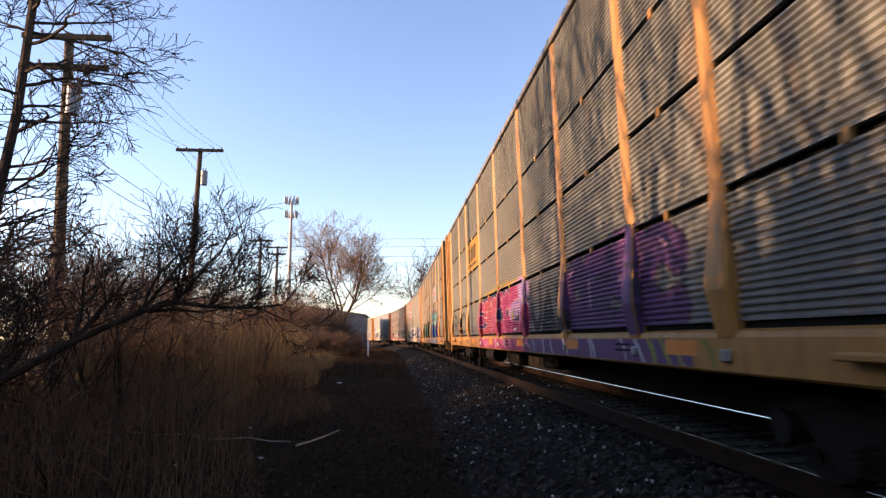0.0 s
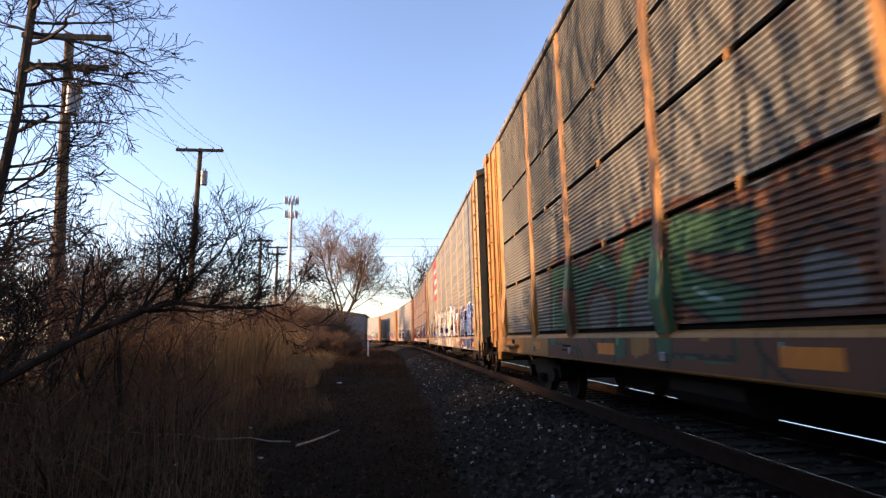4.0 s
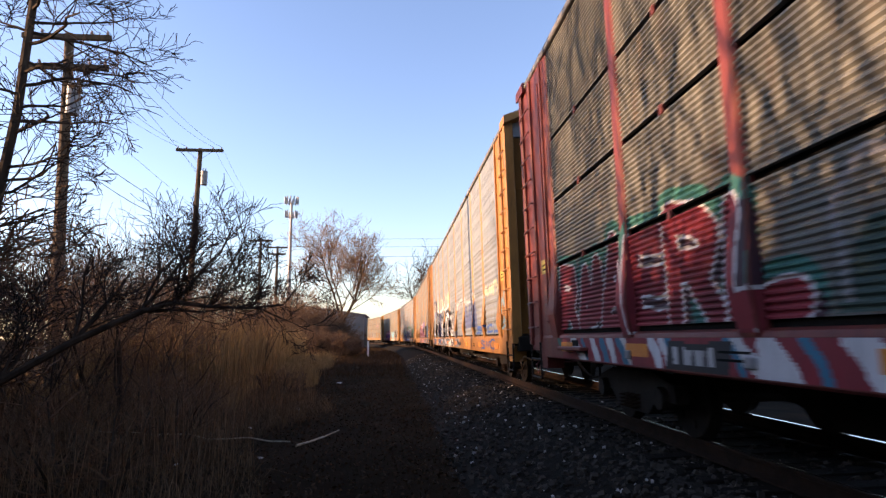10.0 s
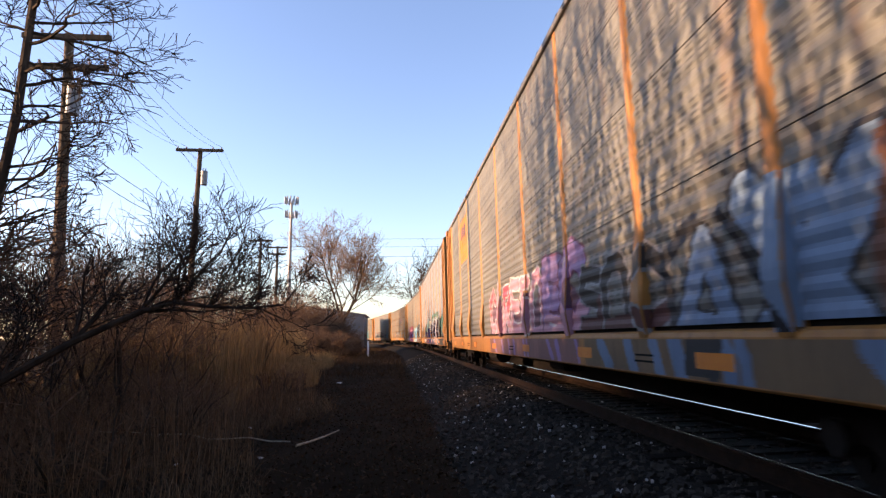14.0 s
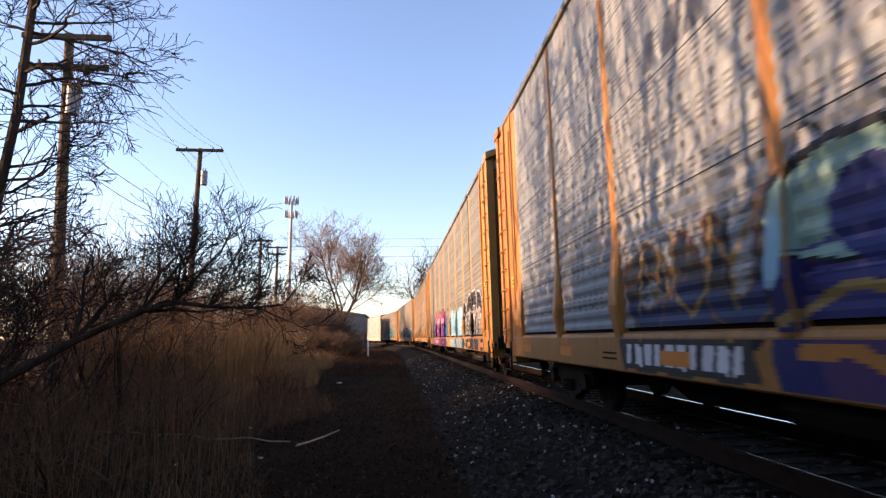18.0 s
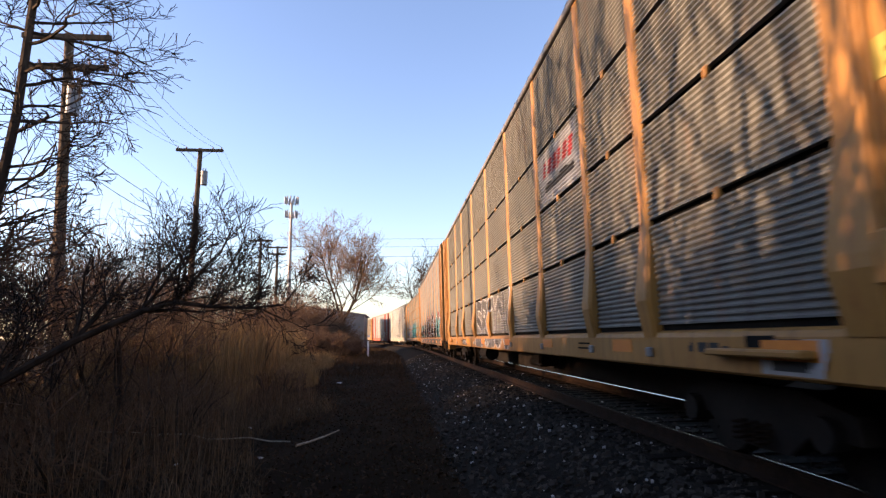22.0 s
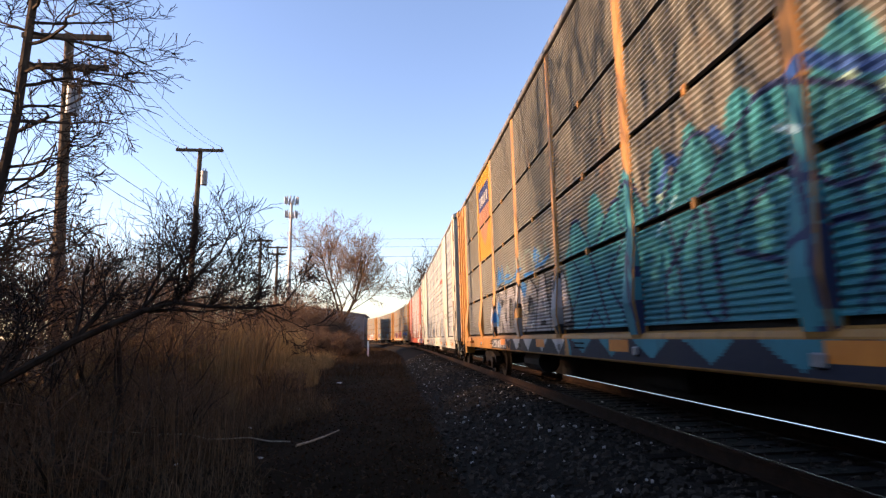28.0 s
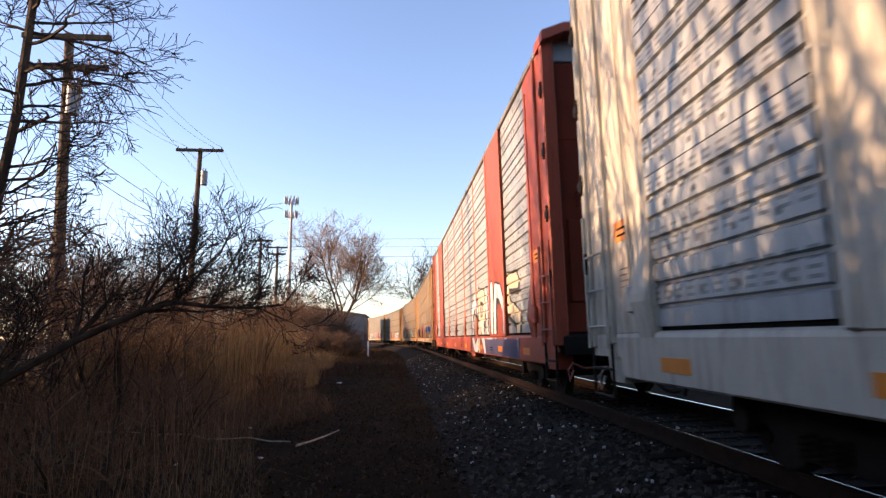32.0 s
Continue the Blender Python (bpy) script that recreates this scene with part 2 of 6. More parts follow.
# ground: one sheet, fine near the eye, out to the horizon
gx = [-2600, -900, -300, -120, -60, -35] + [-22 + 0.8 * i for i in range(45)] + [18, 30, 60, 150, 500, 2600]
gy = [-900, -200, -60, -20, -8] + [-4 + 0.9 * i for i in range(50)] + [44, 50, 60, 75, 95, 120, 160, 220, 320, 500, 900, 2000, 4200]
gv, gf = [], []
for yy in gy:
    for xx in gx:
        near = 1.0 if (-22 < xx < 15 and -4 < yy < 42) else 0.0
        h = GROUND_Z - 0.04 + near * (0.07 * noise.noise((xx * 0.5, yy * 0.4, 1.0)) + 0.04 * noise.noise((xx * 1.7, yy * 1.7, 4.0)))
        if near and xx < -2.5:
            h += 0.12 * min(1.0, (-2.5 - xx) / 3.0)
        # made-up bank past the track, added to keep the view under cars dark
        if xx > 11.0:
            h += min(2.2, (xx - 11.0) * 0.5)
        gv.append((xx, yy, h))
for i in range(len(gy) - 1):
    for j in range(len(gx) - 1):
        a = i * len(gx) + j
        gf.append((a, a + 1, a + 1 + len(gx), a + len(gx)))
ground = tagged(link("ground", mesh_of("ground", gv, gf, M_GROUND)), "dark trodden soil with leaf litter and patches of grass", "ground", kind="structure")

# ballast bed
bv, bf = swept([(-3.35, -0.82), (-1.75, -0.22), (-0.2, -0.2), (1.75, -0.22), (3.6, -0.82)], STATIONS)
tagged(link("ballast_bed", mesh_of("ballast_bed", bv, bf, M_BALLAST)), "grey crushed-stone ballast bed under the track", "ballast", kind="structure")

# rails
track = tagged(new("track"), "railway track of rusty rails on dark timber ties", "track", kind="structure")
rail_prof = [(-0.07, -0.172), (0.07, -0.172), (0.07, -0.155), (0.012, -0.13), (0.012, -0.045), (0.037, -0.035), (0.037, -0.004), (0.028, 0.0),
             (-0.028, 0.0), (-0.037, -0.004), (-0.037, -0.035), (-0.012, -0.045), (-0.012, -0.13), (-0.07, -0.155)]
for u in (-0.755, 0.755):
    v, f = swept([(u + a, b - 0.002) for a, b in rail_prof], STATIONS, True)
    r = link("rail", mesh_of("rail", v, f, M_RUST), track, "rusty steel rail with a polished running head")
    # strip width sets the glint: faint on the near rail, strong on the far
    hw = 0.0035 if u < 0 else 0.022
    v, f = swept([(u + a, b + 0.001) for a, b in ((-hw - 0.005, -0.003), (-hw, 0.0), (hw, 0.0), (hw + 0.005, -0.003))], STATIONS)
    link("running_head", mesh_of("running_head", v, f, M_SHINE), r, "polished bright running surface")

# ---- the rail cars ----
CAR_L, HALF, SIDE = 28.5, 13.45, 1.5       # coupled length, half body length, half width
SILL_HI = 1.13
EAVES = {"slot": 5.58, "slot_two": 5.62, "plain": 5.70, "wide": 5.84}


def corrugated(z0, z1, pitch, depth, x0, narrow=False):
    """Cross-section (x, z) of a sheet with trapezoid ribs."""
    n = max(1, round((z1 - z0) / pitch))
    p = (z1 - z0) / n
    out = [(x0, z0)]
    for i in range(n):
        b = z0 + i * p
        if narrow:
            out += [(x0, b + 0.36 * p), (x0 + depth, b + 0.45 * p), (x0 + depth, b + 0.56 * p), (x0, b + 0.62 * p)]
            continue
        out += [(x0, b + 0.10 * p), (x0 + depth, b + 0.38 * p), (x0 + depth, b + 0.56 * p), (x0, b + 0.86 * p)]
    out.append((x0, z1))
    return out


RECESS = 0.014


def panel_profile(z0, z1, ribs):
    """Cross-section (x, z) of a side panel; ribs: list of (z0, z1, pitch, depth), flat elsewhere."""
    x0 = -SIDE + RECESS
    prof, zc = [(x0, z0)], z0
    for a, b, p, d in ribs:
        a, b = max(a, z0 + 0.01), min(b, z1 - 0.01)
        if b - a < p * 0.8:
            continue
        if a > zc:
            prof.append((x0, a))
        prof += corrugated(a, b, p, d, x0, p > 0.18)[1:]
        zc = b
    if z1 > zc:
        prof.append((x0, z1))
    return prof


def sheet_panel(y0, y1, z0, z1, ribs):
    """A side panel with thin returns at its rim."""
    prof = panel_profile(z0, z1, ribs)
    prof = [(prof[0][0] + 0.05, z0)] + prof + [(prof[-1][0] + 0.05, z1)]
    return Soup().strip(prof[::-1], y0, y1)


def post_levels(w, flare, eave):
    """Heights, widths and outward steps of a side post."""
    if flare:
        return [(eave - 0.02, w, 0.0), (2.15, w, 0.010), (1.5, w * 1.6, 0.085), (1.42, w * 1.6, 0.088), (SILL_HI - 0.06, w * 1.35, 0.03)]
    return [(eave - 0.02, w, 0.0), (2.0, w, 0.01), (1.3, w * 1.35, 0.065), (SILL_HI - 0.04, w * 1.5, 0.03)]


def post_soup(y, w, flare, EAVE):
    """A side post: straight above, flared out over the sill where it meets the frame."""
    x = -SIDE
    s = Soup()
    lv = post_levels(w, flare, EAVE)
    for z, ww, d in lv:
        c = min(0.03, ww * 0.2)
        s.v += [(x + 0.06, y - ww / 2, z), (x - d + c, y - ww / 2, z), (x - d, y - ww / 2 + c, z), (x - d, y + ww / 2 - c, z), (x - d + c, y + ww / 2, z), (x + 0.06, y + ww / 2, z)]
    for k in range(len(lv) - 1):
        for i in range(5):
            a = 6 * k + i
            s.f.append((a, a + 6, a + 7, a + 1))
    s.f.append((5, 4, 3, 2, 1, 0))
    return s


def truck(parent, y):
    """Two-axle truck under the car: side frames, bolster, springs, two wheelsets."""
    fr = Soup()
    fr.box(-1.02, 1.02, y - 0.2, y + 0.2, 0.36, 0.6, 0.03)
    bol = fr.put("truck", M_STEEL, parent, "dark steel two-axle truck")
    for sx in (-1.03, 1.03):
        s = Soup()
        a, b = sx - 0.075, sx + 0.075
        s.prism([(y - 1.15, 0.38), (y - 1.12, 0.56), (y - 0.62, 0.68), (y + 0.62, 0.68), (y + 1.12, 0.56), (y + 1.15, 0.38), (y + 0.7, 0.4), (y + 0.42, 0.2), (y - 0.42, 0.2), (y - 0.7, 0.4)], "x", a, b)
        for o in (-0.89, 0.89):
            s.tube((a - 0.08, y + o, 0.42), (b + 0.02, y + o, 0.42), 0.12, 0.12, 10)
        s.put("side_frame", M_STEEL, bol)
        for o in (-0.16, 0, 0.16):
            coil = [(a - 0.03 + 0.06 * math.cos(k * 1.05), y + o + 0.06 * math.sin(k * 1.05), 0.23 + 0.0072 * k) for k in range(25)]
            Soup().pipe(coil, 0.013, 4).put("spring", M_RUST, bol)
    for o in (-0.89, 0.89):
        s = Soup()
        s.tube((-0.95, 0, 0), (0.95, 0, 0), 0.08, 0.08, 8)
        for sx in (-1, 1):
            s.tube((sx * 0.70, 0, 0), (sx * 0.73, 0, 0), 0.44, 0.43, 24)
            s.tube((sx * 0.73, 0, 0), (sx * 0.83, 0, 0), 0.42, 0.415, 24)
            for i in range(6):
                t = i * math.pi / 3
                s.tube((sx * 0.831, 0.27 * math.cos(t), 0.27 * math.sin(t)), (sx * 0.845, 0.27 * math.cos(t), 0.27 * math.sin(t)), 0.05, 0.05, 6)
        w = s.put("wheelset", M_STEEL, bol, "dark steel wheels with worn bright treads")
        w.location = (0, y + o, 0.42)
    return bol


def ladder(parent, y0, y1, z0, z1, mats, step=0.42):
    n = int((z1 - z0) / step)
    for i in range(n + 1):
        z = z0 + i * step
        s = Soup()
        s.tube((-SIDE - 0.09, y0, z), (-SIDE - 0.09, y1, z), 0.014, 0.014, 6)
        for yy in (y0, y1):
            s.tube((-SIDE - 0.09, yy, z), (-SIDE + 0.02, yy, z), 0.014, 0.014, 5)
        link("rung", s.mesh("rung"), parent, "", mats["rung"])


def side_layout(kind):
    """Posts, panel rows, ribs, half gap, post width, flare and panel edges of a kind of car."""
    eave = EAVES[kind]
    if kind in ("slot", "slot_two"):
        posts = [-9.14, -7.42, -4.88, -2.2, 0.7, 3.6, 6.5, 8.7] if kind == "slot" else [-9.2, -7.0, -4.5, -1.8, 1.1, 3.85, 6.8, 9.0]
        rows = [1.15, 2.16, 3.14, 4.12, eave - 0.06]
        rib = [(1.0, 6.0, 0.054, 0.02)]
        gap, pw, flare = 0.035, 0.20, True
    elif kind == "plain":
        posts = [-9.3, -7.1, -4.5, -1.8, 1.0, 3.8, 6.7, 9.1]
        rows = [1.165, 2.38, 3.52, 4.62, eave - 0.06]
        rib = [(1.2, 2.34, 0.163, 0.016), (2.42, 3.48, 0.152, 0.011), (3.56, 4.58, 0.148, 0.007), (4.66, 5.56, 0.15, 0.005)]
        gap, pw, flare = 0.006, 0.16, True
    else:
        posts = [-4.43, -1.48, 1.48, 4.43]
        rows = [1.165, 2.62, 4.10, eave - 0.06]
        rib = [(1.25, 2.52, 0.2, 0.038), (2.70, 3.5, 0.19, 0.036), (3.56, 4.02, 0.19, 0.034), (4.2, 4.9, 0.2, 0.03), (5.0, 5.62, 0.22, 0.022)]
        gap, pw, flare = 0.006, 0.14, False
    edges = [-11.85 if kind[:4] == "slot" else -12.0] + posts + [11.85 if kind[:4] == "slot" else 12.0]
    if kind == "wide":
        # broad plain panels near both ends, flanked by posts
        edges = [-11.95, -9.3, -7.05] + posts + [7.05, 9.3, 11.95]
    return posts, rows, rib, gap, pw, flare, edges


def sill_low(kind):
    return {"slot": 0.80, "slot_two": 0.76, "plain": 0.70, "wide": 0.64}[kind]


def build_car(kind, mats):
    """kind 'slot': four rows of ribbed panels with dark slots between; 'plain': tall perforated panels; 'wide': the same with
    broad plain panels between the posts."""
    EAVE = EAVES[kind]
    car = new("autorack_car")
    car.empty_display_size = 0.5

    def add(name, soup, key, label=""):
        return link(name, soup.mesh(name), car, label, mats[key])

    # under-frame
    # belly deepened to block the pale ground seen beneath the car
    belly = [(-HALF - 0.1, 1.02), (-HALF - 0.1, 0.64), (-8.8, 0.64), (-7.6, 0.27), (7.6, 0.27), (8.8, 0.64), (HALF + 0.1, 0.64), (HALF + 0.1, 1.02)]
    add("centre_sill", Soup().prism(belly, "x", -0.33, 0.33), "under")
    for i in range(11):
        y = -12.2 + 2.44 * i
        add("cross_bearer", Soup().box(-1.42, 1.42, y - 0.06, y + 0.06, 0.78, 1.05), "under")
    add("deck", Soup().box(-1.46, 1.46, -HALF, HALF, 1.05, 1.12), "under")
    # side sills: a channel with a rounded lower lip
    lo = sill_low(kind)
    for sx in (-1, 1):
        x = sx * (SIDE + 0.02)
        prof = [(x - sx * 0.2, lo + 0.02), (x - sx * 0.02, lo), (x, lo + 0.02), (x, SILL_HI - 0.06), (x - sx * 0.012, SILL_HI - 0.02), (x - sx * 0.06, SILL_HI), (x - sx * 0.2, SILL_HI)]
        if sx > 0:
            prof = prof[::-1]
        # the lip steps up over each truck
        y_cut = 12.55
        s = Soup().strip(prof, -y_cut, y_cut)
        hi = [(p, max(q, 0.86)) for p, q in prof]
        s.strip(hi, -HALF, -y_cut).strip(hi, y_cut, HALF)
        add("side_sill", s, "sill")
    for y in (-11.2, -8.4, -5.2, -1.7, 1.9, 5.4, 8.8, 11.3):
        add("reflector", Soup().box(-SIDE - 0.026, -SIDE - 0.018, y - 0.28, y + 0.28, lo + 0.12, lo + 0.25), "mark")
    for y in (-7.0, -0.2, 7.1):
        for dz in (0.10, 0.16):
            add("stencil_bar", Soup().box(-SIDE - 0.025, -SIDE - 0.0205, y - 0.3, y + 0.2 - 0.4 * dz, lo + dz + 0.03, lo + dz + 0.05), "ink")
    # the row of the floor slot: near-black sheets stand for the shade inside
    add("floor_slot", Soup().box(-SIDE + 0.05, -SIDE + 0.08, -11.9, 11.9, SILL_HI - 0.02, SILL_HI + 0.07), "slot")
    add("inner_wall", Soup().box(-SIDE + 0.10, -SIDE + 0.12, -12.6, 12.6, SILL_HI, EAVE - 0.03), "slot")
    # the far side, one ribbed wall
    add("far_wall", Soup().strip([(-x, z) for x, z in corrugated(SILL_HI, EAVE, 0.3, 0.03, -SIDE)], -HALF + 0.2, HALF - 0.2), "panel")
    # posts and panels of the near side
    posts, rows, rib, gap, pw, flare, edges = side_layout(kind)
    for p in posts:
        add("post", post_soup(p, pw, flare, EAVE), "post")
    for y0, y1 in zip(edges[:-1], edges[1:]):
        broad = kind == "wide" and {abs(y0), abs(y1)} == {9.3, 7.05}
        if broad:
            s = Soup().box(-SIDE - 0.03, -SIDE + 0.05, y0 + 0.02, y1 - 0.08, SILL_HI - 0.03, EAVE - 0.05, 0.012)
            add("plain_panel", s, "plate")
            for ys in (y0 + 0.02, y1 - 0.2):
                add("edge_strip", Soup().box(-SIDE - 0.05, -SIDE - 0.02, ys, ys + 0.12, SILL_HI - 0.02, EAVE - 0.06, 0.01), "plate")
            continue
        for z0, z1 in zip(rows[:-1], rows[1:]):
            add("panel", sheet_panel(y0 + 0.03, y1 - 0.03, z0 + gap, z1 - gap, rib), "panel")
    if kind[:4] == "slot":
        # latch boxes under the posts, a step ledge near each end, and small brackets that bridge the slots
        for p in posts:
            add("latch_box", Soup().box(-SIDE - 0.055, -SIDE - 0.018, p - 0.06, p + 0.06, lo + 0.09, lo + 0.18, 0.01), "head")
        for ye in (-10.9, 10.9):
            add("step_ledge", Soup().box(-SIDE - 0.13, -SIDE - 0.018, ye - 0.55, ye + 0.55, lo + 0.14, lo + 0.19, 0.012), "sill")
            # flat black plate, a hollow's shade given as colour
            add("pocket", Soup().box(-SIDE - 0.024, -SIDE - 0.019, ye - 0.16, ye + 0.16, lo + 0.2, lo + 0.28), "slot")
        for y0, y1 in zip(edges[:-1], edges[1:]):
            for z in rows[1:-1]:
                add("bracket", Soup().box(-SIDE - 0.005, -SIDE + 0.04, (y0 + y1) / 2 - 0.03, (y0 + y1) / 2 + 0.03, z - 0.05, z + 0.05, 0.008), "post")
    # top plate and roof
    add("top_plate", Soup().box(-SIDE - 0.04, -SIDE + 0.1, -HALF + 0.1, HALF - 0.1, EAVE - 0.07, EAVE + 0.03, 0.015), "eave")
    add("top_plate", Soup().box(SIDE - 0.1, SIDE + 0.04, -HALF + 0.1, HALF - 0.1, EAVE - 0.07, EAVE + 0.03, 0.015), "eave")
    arc = [(-SIDE - 0.03 + (2 * SIDE + 0.06) * i / 10, EAVE + 0.03 + 0.2 * math.sin(math.pi * i / 10) ** 0.7) for i in range(11)]
    rf = Soup()
    y = -HALF + 0.3
    while y < HALF - 0.4:
        rf.strip(arc[::-1], y, y + 1.1)
        rf.strip([(p, q + 0.025) for p, q in arc[::-1]], y + 1.1, y + 1.2)
        y += 1.2
    add("roof", rf, "roof")
    # end plates, corner posts, ladders, doors, end beams
    for e in (-1, 1):
        a, b = e * 11.9, e * (HALF - 0.02)
        y0, y1 = min(a, b), max(a, b)
        s = Soup().box(-SIDE - 0.012, -SIDE + 0.05, y0, y1, SILL_HI - 0.02, EAVE - 0.05, 0.01)
        add("end_plate", s, "plate")
        yc = e * 11.86
        add("end_post", post_soup(yc, 0.26, True, EAVE), "plate")
        ym = e * 12.75
        s = Soup().box(-SIDE - 0.06, -SIDE, ym - 0.05, ym + 0.05, 1.0, EAVE - 0.08, 0.012)
        add("ladder_stile", s, "plate")
        yo = e * (HALF - 0.06)
        s = Soup().box(-SIDE - 0.07, -SIDE + 0.14, yo - 0.07, yo + 0.07, 0.95, EAVE - 0.06, 0.02)
        add("corner_post", s, "plate")
        l0, l1 = sorted((ym, yo))
        if kind == "wide":
            # a short ladder with rails, and a hinged edge strip above it
            ladder(car, l0, l1, 1.2, 2.45, mats)
            for yy in (l0, l1):
                add("ladder_rail", Soup().tube((-SIDE - 0.09, yy, 0.95), (-SIDE - 0.09, yy, 2.55), 0.018, 0.018, 6), "rung")
            for z in (1.9, 2.9, 3.9, 4.9):
                add("hinge", Soup().box(-SIDE - 0.1, -SIDE - 0.02, yo - 0.04, yo + 0.1, z, z + 0.13, 0.012).tube((-SIDE - 0.08, yo, z - 0.06), (-SIDE - 0.08, yo, z + 0.2), 0.025, 0.025, 8), "under")
        else:
            ladder(car, l0, l1, 1.25, EAVE - 0.3, mats)
            add("edge_flange", Soup().box(-SIDE - 0.045, -SIDE, e * 12.02 - 0.025, e * 12.02 + 0.025, SILL_HI, EAVE - 0.08, 0.008), "plate")
        # jacking pad, uncoupling lever with its looped handle
        jp = sorted((e * 12.55, e * 13.1))
        add("jacking_pad", Soup().prism([(jp[0], 0.9), (jp[1], 0.9), (jp[1] - 0.08, 0.58), (jp[0] + 0.08, 0.58)], "x", -SIDE + 0.02, -SIDE + 0.3), "sill")
        yl = e * (HALF + 0.12)
        lever = [(-0.2, yl, 0.78), (-0.7, yl, 0.64), (-1.2, yl, 0.62), (-1.36, yl, 0.7), (-1.44, yl, 0.6), (-1.42, yl, 0.45), (-1.36, yl, 0.6)]
        add("uncoupling_lever", Soup().pipe(lever, 0.017, 6), "rung")
        # placard with two dark bars, and a row of stencil bars, on the end plate
        yp, zp = e * 12.33, 2.35 if e < 0 else 2.1
        sg = add("placard", Soup().box(-SIDE - 0.022, -SIDE - 0.013, yp - 0.2, yp + 0.2, zp, zp + 0.22), "sign", "small yellow placard")
        for dz in (0.05, 0.12):
            link("bar", Soup().box(-SIDE - 0.026, -SIDE - 0.022, yp - 0.15, yp + 0.12, zp + dz, zp + dz + 0.025).mesh("bar"), sg, "", mats["ink"])
        for dz in (0.0, 0.09, 0.18, 0.27):
            add("stencil_bar", Soup().box(-SIDE - 0.016, -SIDE - 0.0125, yp - 0.16, yp + 0.12, 1.6 + dz * 0.7, 1.615 + dz * 0.7), "stencil")
        add("lock_rod", Soup().tube((-SIDE - 0.05, e * 12.1, 1.3), (-SIDE - 0.05, e * 12.1, EAVE - 0.4), 0.016, 0.016, 6), "plate")
        add("lock_box", Soup().box(-SIDE - 0.08, -SIDE - 0.01, e * 12.1 - 0.1, e * 12.1 + 0.1, 1.32, 1.6, 0.015), "plate")
        # doors of the end: recessed leaves with ribs
        yf = e * (HALF - 0.22)
        for x0, x1 in ((-1.36, -0.03), (0.03, 1.36)):
            leaf = add("end_door", Soup().box(x0, x1, yf - 0.03, yf + 0.03, 1.15, EAVE - 0.35, 0.01), "door")
            link("door_panel", Soup().box(x0 + 0.12, x1 - 0.12, yf + e * 0.03 - 0.03, yf + e * 0.03 + 0.03, 1.6, 2.9, 0.02).mesh("door_panel"), leaf, "", mats["door"])
            for z in (3.1, 3.2, 3.3):
                link("slat", Soup().box(x0 + 0.3, x0 + 0.7, yf + e * 0.03 - 0.03, yf + e * 0.03 + 0.03, z, z + 0.04).mesh("slat"), leaf, "", mats["door"])
            link("crossbar", Soup().box(x0 + 0.05, x1 - 0.05, yf + e * 0.03 - 0.02, yf + e * 0.03 + 0.02, 4.2, 4.25).mesh("crossbar"), leaf, "", mats["door"])
        add("end_door_head", Soup().box(-1.36, 1.36, yf - 0.04, yf + 0.04, EAVE - 0.33, EAVE + 0.05, 0.01), "head")
        cap = Soup()
        yy = e * (HALF - 0.1)
        cap.prism([(-SIDE - 0.08, EAVE - 0.14), (-SIDE - 0.08, EAVE + 0.03), (-1.2, EAVE + 0.17), (0, EAVE + 0.25), (1.2, EAVE + 0.17), (SIDE + 0.08, EAVE + 0.03),
                   (SIDE + 0.08, EAVE - 0.14), (1.2, EAVE + 0.02), (0, EAVE + 0.1), (-1.2, EAVE + 0.02)], "y", yy - 0.28, yy + 0.28)
        add("end_cap", cap, "cap")
        add("end_beam", Soup().box(-SIDE + 0.05, SIDE - 0.05, yo - 0.09, yo + 0.09, 0.80, 1.1, 0.02), "under")
        # step below the ladder
        s = Soup()
        for yy2 in (l0, l1):
            s.tube((-SIDE - 0.05, yy2, 1.0), (-SIDE - 0.05, yy2, 0.42), 0.018, 0.018, 6)
        s.tube((-SIDE - 0.05, l0, 0.42), (-SIDE - 0.05, l1, 0.42), 0.018, 0.018, 6)
        s.tube((-SIDE - 0.05, l0, 0.72), (-SIDE - 0.05, l1, 0.72), 0.018, 0.018, 6)
        link("step", s.mesh("step"), car, "", mats["under"])
        # coupler and hose
        s = Soup().box(-0.12, 0.12, min(e * HALF, e * (CAR_L / 2 + 0.02)), max(e * HALF, e * (CAR_L / 2 + 0.02)), 0.72, 0.96, 0.02)
        s.box(-0.19, 0.19, e * (CAR_L / 2 - 0.14) - 0.14, e * (CAR_L / 2 - 0.14) + 0.14, 0.68, 1.0, 0.03)
        add("coupler", s, "under")
        s = Soup().pipe([(-0.32 + 0.25 * t, e * (HALF + 0.05 + 0.72 * t), 0.7 - 0.42 * math.sin(math.pi * 0.62 * t)) for t in (i / 6 for i in range(7))], 0.025, 6)
        add("air_hose", s, "under")
    for y in (-10.05, 10.05):
        truck(car, y)
    # a low box and brake gear hung between the trucks
    add("valve_box", Soup().box(-0.9, -0.45, -2.0, -0.9, 0.45, 0.8, 0.05), "under")
    if kind == "wide":
        add("reservoir", Soup().box(-1.25, -0.8, -1.43, -0.63, 0.40, 0.68, 0.07), "plate", "pale grey box hung below the sill")
    add("brake_cylinder", Soup().tube((-1.1, 3.0, 0.62), (-1.1, 4.3, 0.62), 0.2, 0.2, 12), "under")
    return car

